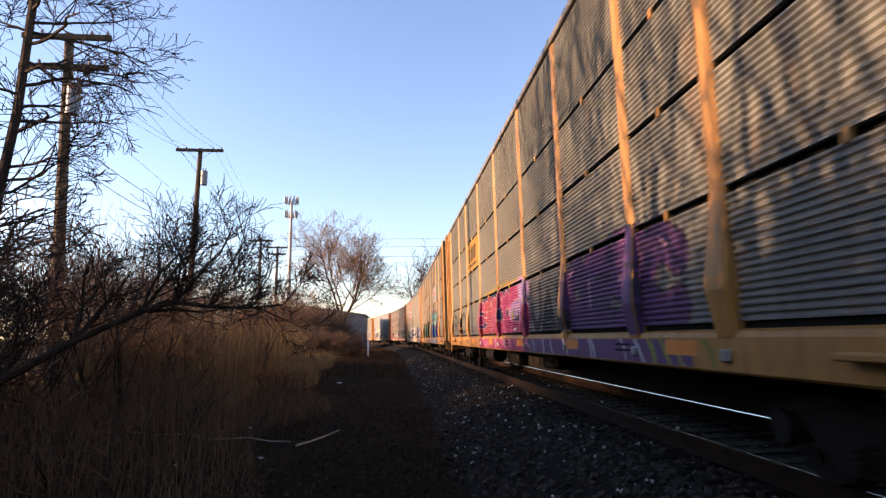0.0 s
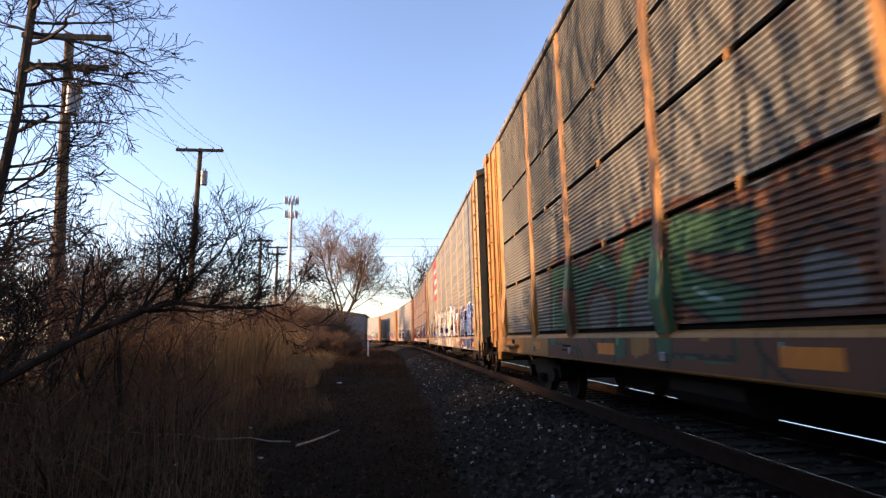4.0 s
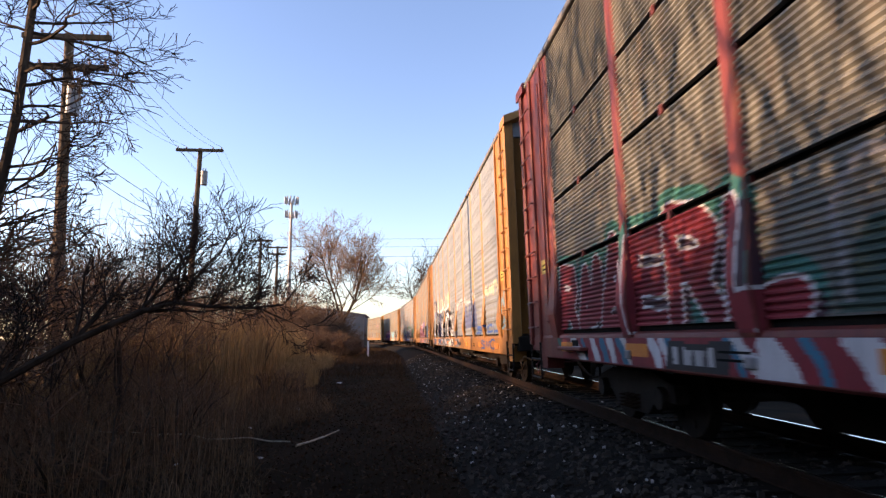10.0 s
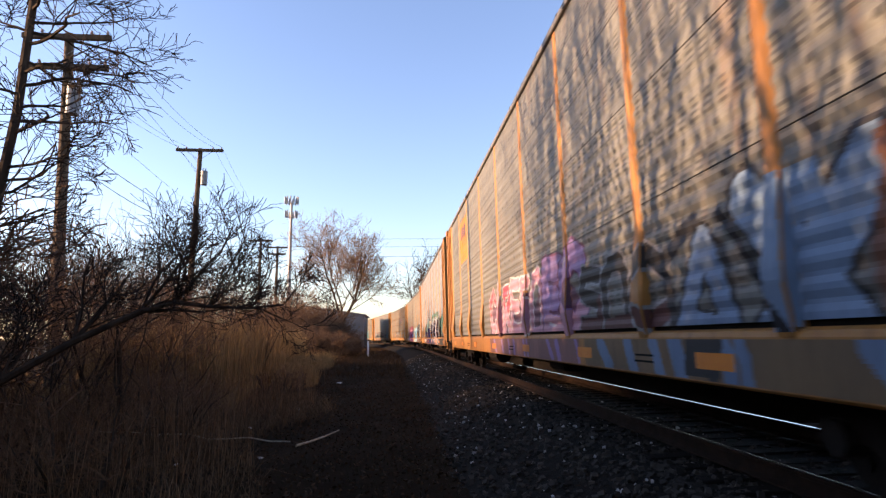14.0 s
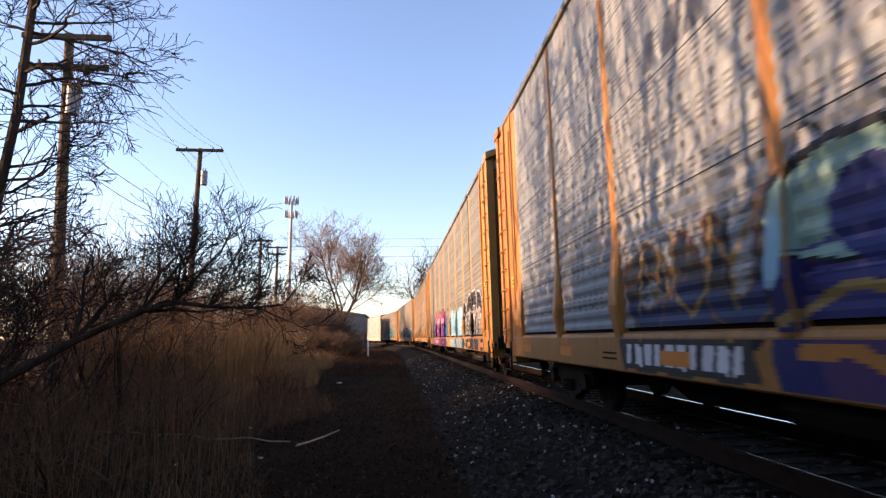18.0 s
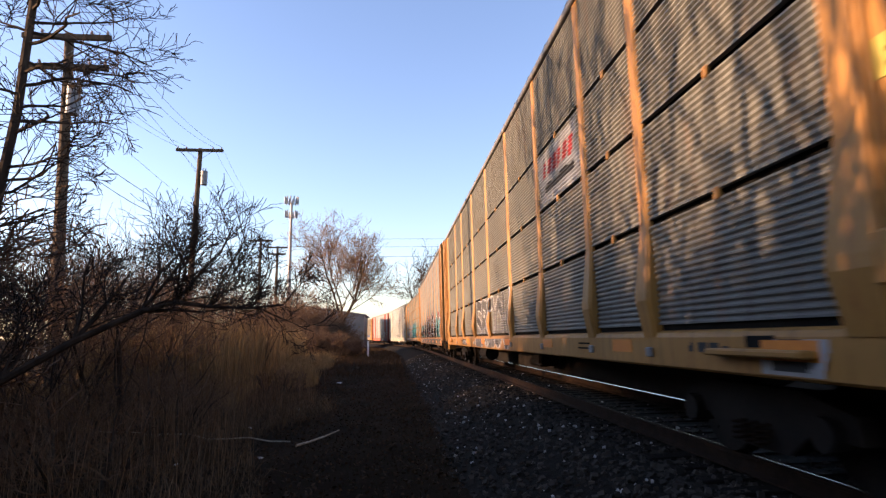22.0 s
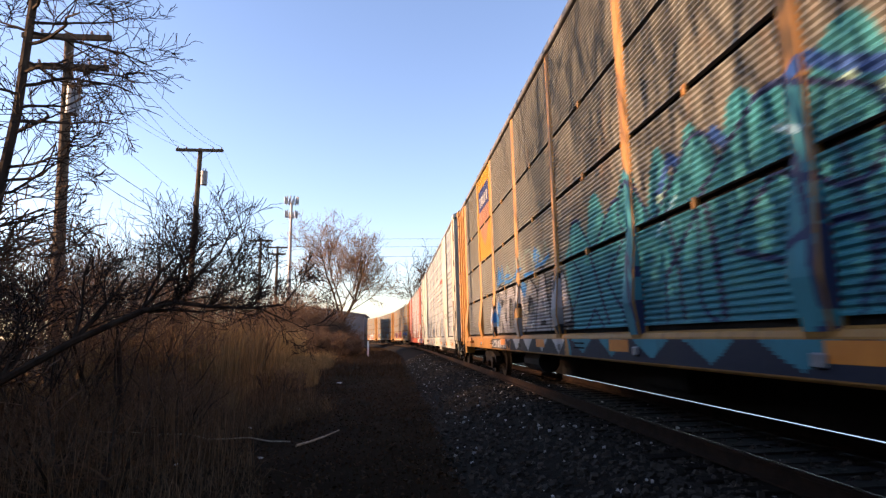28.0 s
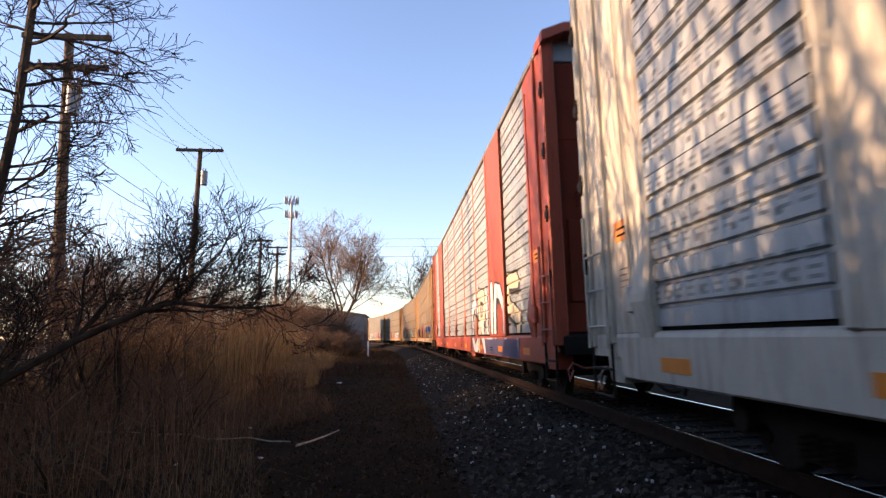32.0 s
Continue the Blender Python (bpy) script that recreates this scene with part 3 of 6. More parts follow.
# ---- liveries, in the order in which the cars come by ----
YEL, ORA, GRY, TAN = (0.335, 0.158, 0.036), (0.335, 0.146, 0.034), (0.145, 0.146, 0.13), (0.27, 0.165, 0.075)
BRIGHT = (0.30, 0.325, 0.33)
MAR, RED, WHT, SIL = (0.15, 0.026, 0.02), (0.30, 0.055, 0.026), (0.40, 0.375, 0.31), (0.19, 0.215, 0.235)
CARS = [
    ("slot", "yellow", YEL, GRY), ("slot", "yellow", YEL, GRY), ("slot_two", "yellow", YEL, GRY), ("plain", "tan", TAN, GRY), ("slot_two", "maroon", MAR, GRY),
    ("plain", "yellow", ORA, SIL), ("plain", "yellow", ORA, GRY), ("plain", "yellow", ORA, SIL), ("plain", "yellow", YEL, GRY), ("slot", "yellow", YEL, GRY),
    ("plain", "yellow", ORA, GRY), ("slot", "yellow", YEL, GRY), ("wide", "white", WHT, BRIGHT), ("wide", "red", RED, BRIGHT)]
PROTO = {}
TRAIN = []


def livery(i, col, pan, extra):
    dots = CARS[i % 14][0] in ("plain", "wide")
    pat = extra.get("patches", ())
    mm = {
        "panel": coach_mat("panel_sheet", pan, (0.04, 0.033, 0.028), extra.get("panel_patches", ()), 0.3 if pan == BRIGHT else 0.12, 0.5 if pan == BRIGHT else 0.6, dots),
        "rung": plain_mat("rung_steel", tuple(0.85 * c + 0.04 for c in col), tuple(0.6 * c for c in col), 4, 0.5, 0.3),
        # door mixed from about half the car's paint: end-face shade is in it
        "door": plain_mat("end_door", tuple(0.42 * c for c in col), (0.62 * col[0], 0.55 * col[1], 0.5 * col[2]), 1.2, 0.7, gloss=0.15),
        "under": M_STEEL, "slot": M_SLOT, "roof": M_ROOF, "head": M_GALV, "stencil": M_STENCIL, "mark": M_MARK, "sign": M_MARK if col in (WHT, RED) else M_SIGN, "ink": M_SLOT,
    }
    mm["post"] = coach_mat("frame_paint", col, tuple(0.35 * c for c in col), pat, 0.0, 0.55, streak=0.75, rust=(0.17, 0.06, 0.022))
    mm["sill"] = mm["plate"] = mm["cap"] = mm["post"]
    mm["eave"] = M_ROOF
    return mm


EXTRAS = {
    -1: dict(label="yellow autorack rail car with weathered ribbed panels"),
    0: dict(label="yellow autorack rail car with purple and magenta spray paint"),
    1: dict(label="yellow autorack rail car with deep blue and teal spray paint"),
    2: dict(label="tan autorack rail car with large white letters and red panel"),
    3: dict(label="maroon autorack rail car with red, white and indigo spray paint"),
    4: dict(label="yellow autorack rail car with black, white and navy painted letters"),
    5: dict(label="yellow autorack rail car with pink, lavender and blue spray paint"),
    6: dict(label="yellow autorack rail car with angular white and purple spray paint"),
    7: dict(label="yellow autorack rail car with black bubble letters and magenta paint"),
    8: dict(label="yellow autorack rail car with pale letters on dark ribbed panels"),
    9: dict(label="yellow autorack rail car with black and teal painted letters"),
    10: dict(label="yellow autorack rail car with bright teal spray paint"),
    11: dict(label="white autorack rail car with silvery ribbed panels"),
    12: dict(label="red autorack rail car with silvery panels and white letters"),
}
# ---- spray paint and stencils on the cars' sides ----
WHI, PALE, GREY, BLK, NAVY = (0.54, 0.54, 0.55), (0.38, 0.38, 0.38), (0.22, 0.22, 0.225), (0.012, 0.012, 0.015), (0.014, 0.026, 0.085)
CREAM, BLU, TEAL, PUR, MAG = (0.48, 0.42, 0.30), (0.022, 0.08, 0.27), (0.03, 0.22, 0.24), (0.075, 0.035, 0.10), (0.25, 0.028, 0.10)
PINK, LIL, LBLU, SKYB, CRIM = (0.46, 0.24, 0.30), (0.27, 0.18, 0.36), (0.21, 0.40, 0.50), (0.02, 0.15, 0.38), (0.24, 0.03, 0.04)
MINT, BROWN, GREEN, DKT, INK = (0.20, 0.33, 0.28), (0.13, 0.06, 0.035), (0.045, 0.12, 0.06), (0.04, 0.036, 0.032), (0.03, 0.03, 0.032)
VIO, LEMON, SIGNRED, FRAMEY, FLAME = (0.22, 0.028, 0.20), (0.36, 0.29, 0.05), (0.30, 0.035, 0.04), (0.36, 0.20, 0.045), (0.42, 0.16, 0.03)
PAINTS = {}


def spray_mat(c):
    """Flat aerosol paint that has weathered: mottled, with dirt runs and small worn spots."""
    if c not in PAINTS:
        m, nt, p = tree_of("spray_paint")
        co = nt.nodes.new("ShaderNodeTexCoord").outputs["Object"]
        f1, _ = noise_fac(nt, co, 1.6, 4, 0.6)
        f2, _ = noise_fac(nt, co, 7.0, 5, 0.7, (1, 1.5, 0.16))
        f3, _ = noise_fac(nt, co, 38.0, 3, 0.65)
        col = mix_col(nt, ramp(nt, f1, 0.3, 0.72), c, tuple(0.7 * q + 0.012 for q in c))
        col = mix_col(nt, math_node(nt, "MULTIPLY", ramp(nt, f2, 0.5, 0.75), 0.4), col, (0.03, 0.025, 0.021))
        col = mix_col(nt, math_node(nt, "MULTIPLY", ramp(nt, f3, 0.62, 0.72), 0.35), col, (0.06, 0.05, 0.042))
        nt.links.new(col, p.inputs["Base Color"])
        nt.links.new(math_node(nt, "MULTIPLY_ADD", f3, 0.3, 0.42), p.inputs["Roughness"])
        p.inputs["Specular IOR Level"].default_value = 0.14
        bump(nt, p, f3, 0.2, 0.005)
        PAINTS[c] = m
    return PAINTS[c]


# bent strokes in a unit box, from which painted forms are put together
FORMS = {
    "arch": [[(0.12, 0), (0.12, 0.7), (0.32, 0.97), (0.66, 0.97), (0.88, 0.7), (0.88, 0)]],
    "ring": [[(0.5, 0.03), (0.14, 0.22), (0.12, 0.75), (0.5, 0.98), (0.86, 0.75), (0.88, 0.22), (0.5, 0.03)]],
    "hook": [[(0.9, 0.8), (0.55, 1.0), (0.12, 0.72), (0.15, 0.25), (0.55, 0.02), (0.92, 0.2)]],
    "zig": [[(0.88, 0.92), (0.2, 0.98), (0.15, 0.62), (0.85, 0.45), (0.82, 0.06), (0.1, 0.02)]],
    "fork": [[(0.1, 1.0), (0.5, 0.5), (0.9, 1.0)], [(0.5, 0.5), (0.42, 0.0)]],
    "belly": [[(0.14, 0.0), (0.14, 1.0), (0.7, 0.95), (0.84, 0.72), (0.68, 0.52), (0.2, 0.5)], [(0.45, 0.5), (0.9, 0.0)]],
    "comb": [[(0.9, 0.98), (0.14, 0.98), (0.14, 0.02), (0.9, 0.02)], [(0.14, 0.5), (0.72, 0.52)]],
    "cross": [[(0.08, 1.0), (0.92, 0.0)], [(0.9, 1.0), (0.12, 0.0)]],
    "leg": [[(0.2, 1.0), (0.2, 0.05), (0.92, 0.08)]],
    "cup": [[(0.1, 1.0), (0.14, 0.25), (0.5, 0.02), (0.84, 0.25), (0.9, 1.0)]],
    "peak": [[(0.05, 0.0), (0.45, 1.0), (0.92, 0.0)], [(0.25, 0.36), (0.72, 0.36)]],
    "wave": [[(0.1, 0.1), (0.3, 0.9), (0.55, 0.2), (0.75, 0.95), (0.92, 0.3)]],
}


class Canvas:
    """The painted side of one car, in bands that follow the ribs, the posts and the sill. y falls from left to right."""
    STEP = 0.02

    def __init__(self, kind):
        self.kind = kind
        posts, rows, rib, gap, pw, flare, edges = side_layout(kind)
        self.edges, self.lv = edges, post_levels(pw, flare, EAVES[kind])[::-1]
        self.posts = posts
        band = []                                     # z, z, x, x, on the panels, on the sill
        z = sill_low(kind) + 0.03
        while z < SILL_HI - 0.075:
            band.append((z, z + 0.025, -SIDE - 0.0235, -SIDE - 0.0235, 0, 1))
            z += 0.025
        last = SILL_HI - 0.03
        for r0, r1 in zip(rows[:-1], rows[1:]):
            prof = panel_profile(r0 + gap, r1 - gap, rib)
            while last < prof[0][1] - 0.004:
                nz = min(last + 0.03, prof[0][1])
                band.append((last, nz, 0, 0, 0, 0))
                last = nz
            for (xa, za), (xb, zb) in zip(prof[:-1], prof[1:]):
                n = max(1, math.ceil((zb - za) / 0.026))
                for k in range(n):
                    f, g = k / n, (k + 1) / n
                    band.append((za + (zb - za) * f, za + (zb - za) * g, xa + (xb - xa) * f - 0.003, xa + (xb - xa) * g - 0.003, 1, 0))
            last = prof[-1][1]
        self.band = band
        self.zc = np.array([(b[0] + b[1]) / 2 for b in band])
        self.ye = np.arange(-13.4, 13.4 + 1e-6, self.STEP)
        self.yc = (self.ye[:-1] + self.ye[1:]) / 2
        self.ink = np.zeros((len(band), len(self.yc)), np.int32)
        self.pal, self.names = [], []

    def piece(self, label, name="painted_lettering"):
        self.names.append((name, label))

    def window(self, a, b, z0, z1):
        a, b = min(a, b), max(a, b)
        i0, i1 = np.searchsorted(self.yc, (a, b))
        j0, j1 = np.searchsorted(self.zc, (z0, z1))
        y, z = self.yc[None, i0:i1], self.zc[j0:j1, None]
        return (slice(j0, j1), slice(i0, i1)), y + 0.007 * np.sin(9.1 * z + 2.3 * y) + 0.004 * np.sin(23 * z - 7 * y), z + 0.008 * np.sin(8.3 * y + 1.7) + 0.004 * np.sin(19 * y + 5 * z)

    def lay(self, win, mask, c):
        if c not in self.pal:
            self.pal.append(c)
        self.ink[win][mask] = len(self.names) * 64 + self.pal.index(c)

    def stroke(self, pts, w, c):
        for (a0, b0), (a1, b1) in zip(pts[:-1], pts[1:]):
            h = w / 2
            win, y, z = self.window(min(a0, a1) - h - 0.05, max(a0, a1) + h + 0.05, min(b0, b1) - h - 0.05, max(b0, b1) + h + 0.05)
            da, db = a1 - a0, b1 - b0
            t = np.clip(((y - a0) * da + (z - b0) * db) / (da * da + db * db + 1e-9), 0, 1)
            self.lay(win, (y - a0 - t * da) ** 2 + (z - b0 - t * db) ** 2 < h * h, c)

    def poly(self, pts, c, grow=0.0):
        """A convex patch."""
        ys, zs = [p[0] for p in pts], [p[1] for p in pts]
        cy, cz = sum(ys) / len(ys), sum(zs) / len(zs)
        win, y, z = self.window(min(ys) - grow - 0.05, max(ys) + grow + 0.05, min(zs) - grow - 0.05, max(zs) + grow + 0.05)
        d = np.full(np.broadcast(y, z).shape, -9.0)
        for (a0, b0), (a1, b1) in zip(pts, pts[1:] + pts[:1]):
            na, nb = b1 - b0, a0 - a1
            ln = math.hypot(na, nb) + 1e-9
            sgn = 1 if na * (cy - a0) + nb * (cz - b0) < 0 else -1
            d = np.maximum(d, sgn * (na * (y - a0) + nb * (z - b0)) / ln)
        self.lay(win, d < grow, c)

    def oval(self, y0, z0, ry, rz, c):
        win, y, z = self.window(y0 - ry - 0.1, y0 + ry + 0.1, z0 - rz - 0.1, z0 + rz + 0.1)
        self.lay(win, ((y - y0) / ry) ** 2 + ((z - z0) / rz) ** 2 < 1, c)

    def block(self, y0, y1, z0, z1, c, bumps=0.0, pitch=0.9):
        """A filled field whose upper edge may swell in round lobes."""
        win, y, z = self.window(y0, y1, z0 - 0.1, z1 + 0.1)
        lobe = np.abs(np.sin(math.pi * (y - y1) / pitch + 0.6 * np.sin(1.9 * y)))
        top = z1 - bumps * (1 - lobe)
        side = 0.06 * np.sin(6.3 * z + 2.0 * y0)
        self.lay(win, (z < top) & (z > z0) & (y < max(y0, y1) - 0.07 + side) & (y > min(y0, y1) + 0.07 + side), c)

    def row(self, y0, y1, z0, z1, forms, fill, line, halo=None, weight=0.26, rim=0.045, fill2=None, shine=None, drop=None, slant=0.12, seed=1, split=0.45):
        """A row of overlapping painted forms from y0 (left) to y1 (right)."""
        R = random.Random(seed)
        n, lot = len(forms), []
        w = (y0 - y1) / n
        for k, f in enumerate(forms):
            hi = z1 + R.uniform(-0.14, 0.06) * (z1 - z0)
            lo = z0 + R.uniform(-0.05, 0.05) * (z1 - z0)
            wd, tip = w * R.uniform(0.95, 1.12), R.uniform(-0.6, 1.0) * slant
            left = y0 - k * w
            sets = []
            for st in FORMS[f]:
                sets.append([(left - (u + 0.05 * math.sin(7 * v + k)) * wd - tip * v, lo + (v + 0.04 * math.sin(6 * u + 2 * k)) * (hi - lo)) for u, v in st])
            lot.append(sets)
        if halo:
            for sets in lot:
                for st in sets:
                    self.stroke(st, weight + 4 * rim + 0.16, halo)
        lead = self.names[-1][1]
        for k, sets in enumerate(lot):
            if weight > 0.15:
                self.piece(lead, "painted_letter")
            if drop:
                for st in sets:
                    self.stroke([(a - 0.10, b - 0.09) for a, b in st], weight + 2 * rim, drop)
            for st in sets:
                self.stroke(st, weight + 2 * rim, line)
            for st in sets:
                self.stroke(st, weight, fill2 if fill2 and R.random() < 0.35 else fill)
                if fill2:
                    low = [(a, b) for a, b in st if b < z0 + split * (z1 - z0)]
                    if len(low) > 1:
                        self.stroke(low, weight * 0.92, fill2)
            if shine:
                for st in sets:
                    if len(st) > 2:
                        i = R.randrange(len(st) - 1)
                        q = [(a * 0.7 + b * 0.3 + 0.26 * weight, c * 0.7 + d * 0.3 + 0.1 * weight) for (a, c), (b, d) in ((st[i], st[i + 1]), (st[i + 1], st[i]))]
                        self.stroke(q, 0.05, shine)

    def shards(self, y0, y1, z0, z1, n, fills, line, seed, size=0.5, rim=0.03):
        """Angular interlocking splinters."""
        R = random.Random(seed)
        for k in range(n):
            cy, cz = y0 + (y1 - y0) * (k + R.random()) / n, R.uniform(z0 + 0.15, z1 - 0.1)
            a, el = R.uniform(0, 3.14), R.uniform(0.25, 0.55)
            ln = size * R.uniform(0.6, 1.2)
            pts = []
            for t, r in ((0, 1), (0.5, el), (1, 0.85), (1.5, el * R.uniform(0.4, 1.0))):
                th = a + t * math.pi
                pts.append((cy + ln * r * math.cos(th), min(z1, max(z0, cz + 0.8 * ln * r * math.sin(th)))))
            self.poly(pts, line, rim)
            self.poly(pts, R.choice(fills))

    def slashes(self, y0, y1, z0, z1, n, c, w=0.05, seed=3, lean=0.25):
        R = random.Random(seed)
        for k in range(n):
            a = y0 + (y1 - y0) * (k + R.random()) / n
            d = R.uniform(0.4, 1.0) * lean
            self.stroke([(a, z1 - 0.2 * (z1 - z0) * R.random()), (a - d * 0.5, (z0 + z1) / 2), (a - d * R.uniform(0.6, 1.3), z0)], w * R.uniform(0.6, 1.3), c)

    def bars(self, y0, y1, z0, z1, n, c, lean=0.0):
        """Unreadable stencilled writing: plain bars of its size."""
        w = (y0 - y1) / n
        for k in range(n):
            a, b = y0 - k * w, y0 - (k + (0.74 if k % 3 else 0.5)) * w
            self.poly([(a, z0), (b, z0), (b - lean, z1), (a - lean, z1)], c)

    def put(self, car):
        """One mesh for each piece, laid on the panels, posts, plates and sill."""
        out = [([], [], []) for _ in self.names]
        used = np.flatnonzero(self.ink.any(axis=1))
        for j in used:
            za, zb, xa, xb, panel, sill = self.band[j]
            spans = []
            if sill:
                spans.append((-12.5, 12.5, xa, xb))
            else:
                zz = [l[0] for l in self.lv]
                da, db = np.interp((za, zb), zz, [l[2] for l in self.lv])
                wa, wb = np.interp((za, zb), zz, [l[1] / 2 for l in self.lv])
                for p in self.posts:
                    spans.append((p - wa + 0.016, p + wa - 0.032, -SIDE - da - 0.004, -SIDE - db - 0.004))
                    code = int(self.ink[j, np.searchsorted(self.yc, p - wa + 0.03)])
                    if code:
                        v, f, m = out[code // 64 - 1]
                        n = len(v)
                        v += [(-SIDE - da + 0.012, p - wa - 0.003, za), (-SIDE + 0.02, p - wa - 0.003, za), (-SIDE + 0.02, p - wb - 0.003, zb), (-SIDE - db + 0.012, p - wb - 0.003, zb)]
                        f.append((n, n + 1, n + 2, n + 3))
                        m.append(code % 64)
                if panel:
                    for a, b in zip(self.edges[:-1], self.edges[1:]):
                        plate = self.kind == "wide" and {abs(a), abs(b)} == {9.3, 7.05}
                        if plate:
                            spans.append((a + 0.16, b - 0.22, -SIDE - 0.033, -SIDE - 0.033))
                        else:
                            spans.append((a + 0.035, b - 0.035, xa, xb))
                for a, b in ((-12.68, -12.0), (12.0, 12.68)):
                    spans.append((a, b, -SIDE - 0.0155, -SIDE - 0.0155))
            for a, b, x0, x1 in spans:
                i0, i1 = np.searchsorted(self.yc, (a, b))
                line = self.ink[j, i0:i1]
                if not line.any():
                    continue
                cut = np.flatnonzero(np.diff(line)) + 1
                for s0, s1 in zip([0, *cut], [*cut, len(line)]):
                    code = int(line[s0])
                    if not code:
                        continue
                    v, f, m = out[code // 64 - 1]
                    ya, yb, n = float(self.ye[i0 + s0]), float(self.ye[i0 + s1]), len(v)
                    v += [(x0, ya, za), (x1, ya, zb), (x1, yb, zb), (x0, yb, za)]
                    f.append((n, n + 1, n + 2, n + 3))
                    m.append(code % 64)
        for (name, label), (v, f, m) in zip(self.names, out):
            if not f:
                continue
            me = bpy.data.meshes.new(name)
            me.from_pydata(v, [], f)
            tones = sorted(set(m))
            for k in tones:
                me.materials.append(spray_mat(self.pal[k]))
            me.polygons.foreach_set("material_index", [tones.index(k) for k in m])
            me.update()
            link(name, me, car, label)


def art_0(c):
    c.piece("magenta and lilac painted letters edged in white on navy")
    c.block(4.0, -2.6, 0.5, 2.22, NAVY, 0.16, 1.1)
    c.stroke([(4.0, 2.1), (2.6, 2.2), (1.0, 2.26), (-0.4, 2.25), (-2.4, 2.18)], 0.10, (0.26, 0.19, 0.06))
    c.row(3.8, 1.0, 1.2, 2.02, ("comb", "zig", "belly", "arch"), MAG, PINK, None, 0.24, 0.028, CRIM, WHI, None, 0.1, 4)
    c.row(1.0, -2.4, 1.2, 2.08, ("hook", "ring", "comb", "zig"), LIL, PINK, None, 0.34, 0.03, MAG, WHI, NAVY, 0.1, 9)
    c.oval(-0.9, 1.55, 0.1, 0.09, LEMON)
    c.block(3.95, -2.5, 0.5, 1.09, MAG)
    c.slashes(3.4, -2.3, 0.86, 1.08, 13, PINK, 0.045, 5, 0.4)
    c.piece("dull purple painted letters with dark edges")
    c.row(-2.6, -5.0, 1.2, 1.95, ("cup", "peak", "leg"), DKT, GREY, None, 0.2, 0.02, BLK, None, None, 0.1, 6)
    c.row(-5.0, -8.5, 1.18, 2.1, ("ring", "comb", "zig", "hook"), (0.13, 0.05, 0.15), (0.05, 0.03, 0.06), None, 0.36, 0.04, (0.09, 0.04, 0.12), PINK, None, 0.1, 8)
    c.block(-2.5, -8.7, 0.5, 1.09, (0.12, 0.05, 0.14))
    c.slashes(-2.6, -8.6, 0.84, 1.08, 9, PALE, 0.06, 7, 0.3)
    c.slashes(-7.4, -8.8, 0.84, 1.08, 4, (0.2, 0.22, 0.04), 0.07, 2, 0.2)
    c.piece("faded dark painted strokes")
    c.row(11.3, 7.6, 1.22, 2.0, ("belly", "cup", "ring"), BLK, BLK, None, 0.1, 0.0, None, None, None, 0.1, 3)
    c.piece("yellow stencil panel with dark marks", "stencil_panel")
    c.block(6.4, 3.7, 3.19, 4.08, FRAMEY)
    c.bars(6.1, 4.3, 3.5, 3.9, 3, INK, 0.12)
    c.block(6.2, 4.1, 3.3, 3.37, INK)
    c.block(4.6, 4.35, 0.82, 1.02, CRIM)


def art_1(c):
    c.piece("green and brown painted forms")
    c.row(8.0, -1.8, 0.75, 2.12, ("comb", "hook", "arch", "zig", "ring", "cup", "belly"), GREEN, DKT, BROWN, 0.3, 0.04, BROWN, MINT, None, 0.15, 14)
    c.piece("deep blue painted field with white strokes and teal forms above")
    c.block(-1.9, -7.3, 0.5, 2.05, BLU, 0.12, 1.3)
    c.row(-2.1, -7.0, 2.0, 2.5, ("hook", "arch", "comb", "zig", "arch"), TEAL, BLU, BROWN, 0.24, 0.035, MINT, None, None, 0.1, 21)
    for k, z in enumerate((1.32, 1.5, 1.66, 1.84)):
        c.stroke([(-2.3, z), (-3.6, z + 0.1), (-5.2, z - 0.04), (-7.0, z + 0.08)], 0.035, (0.13, 0.2, 0.36))
    c.row(-2.2, -4.4, 1.2, 2.0, ("hook", "wave"), BLU, LBLU, None, 0.1, 0.015, None, None, None, 0.1, 5)
    c.block(-2.1, -7.2, 0.5, 1.09, (0.02, 0.09, 0.15))
    c.slashes(-2.2, -7.0, 0.84, 1.06, 6, LBLU, 0.04, 9, 0.1)
    c.piece("maroon painted patch with grey streaks")
    c.block(-7.15, -8.75, 0.5, 2.12, (0.085, 0.035, 0.035), 0.3, 0.8)
    for z in (1.35, 1.62, 1.9):
        c.stroke([(-7.5, z), (-8.9, z + 0.08)], 0.06, GREY)
    c.piece("pale blue stencil panel with red bars", "stencil_panel")
    c.block(-4.65, -7.2, 3.19, 4.08, (0.32, 0.36, 0.42))
    c.bars(-4.95, -7.0, 3.62, 3.9, 7, SIGNRED, 0.1)
    c.stroke([(-4.9, 3.5), (-7.0, 3.54)], 0.05, (0.06, 0.1, 0.28))
    c.bars(-5.0, -6.6, 3.3, 3.38, 5, INK)


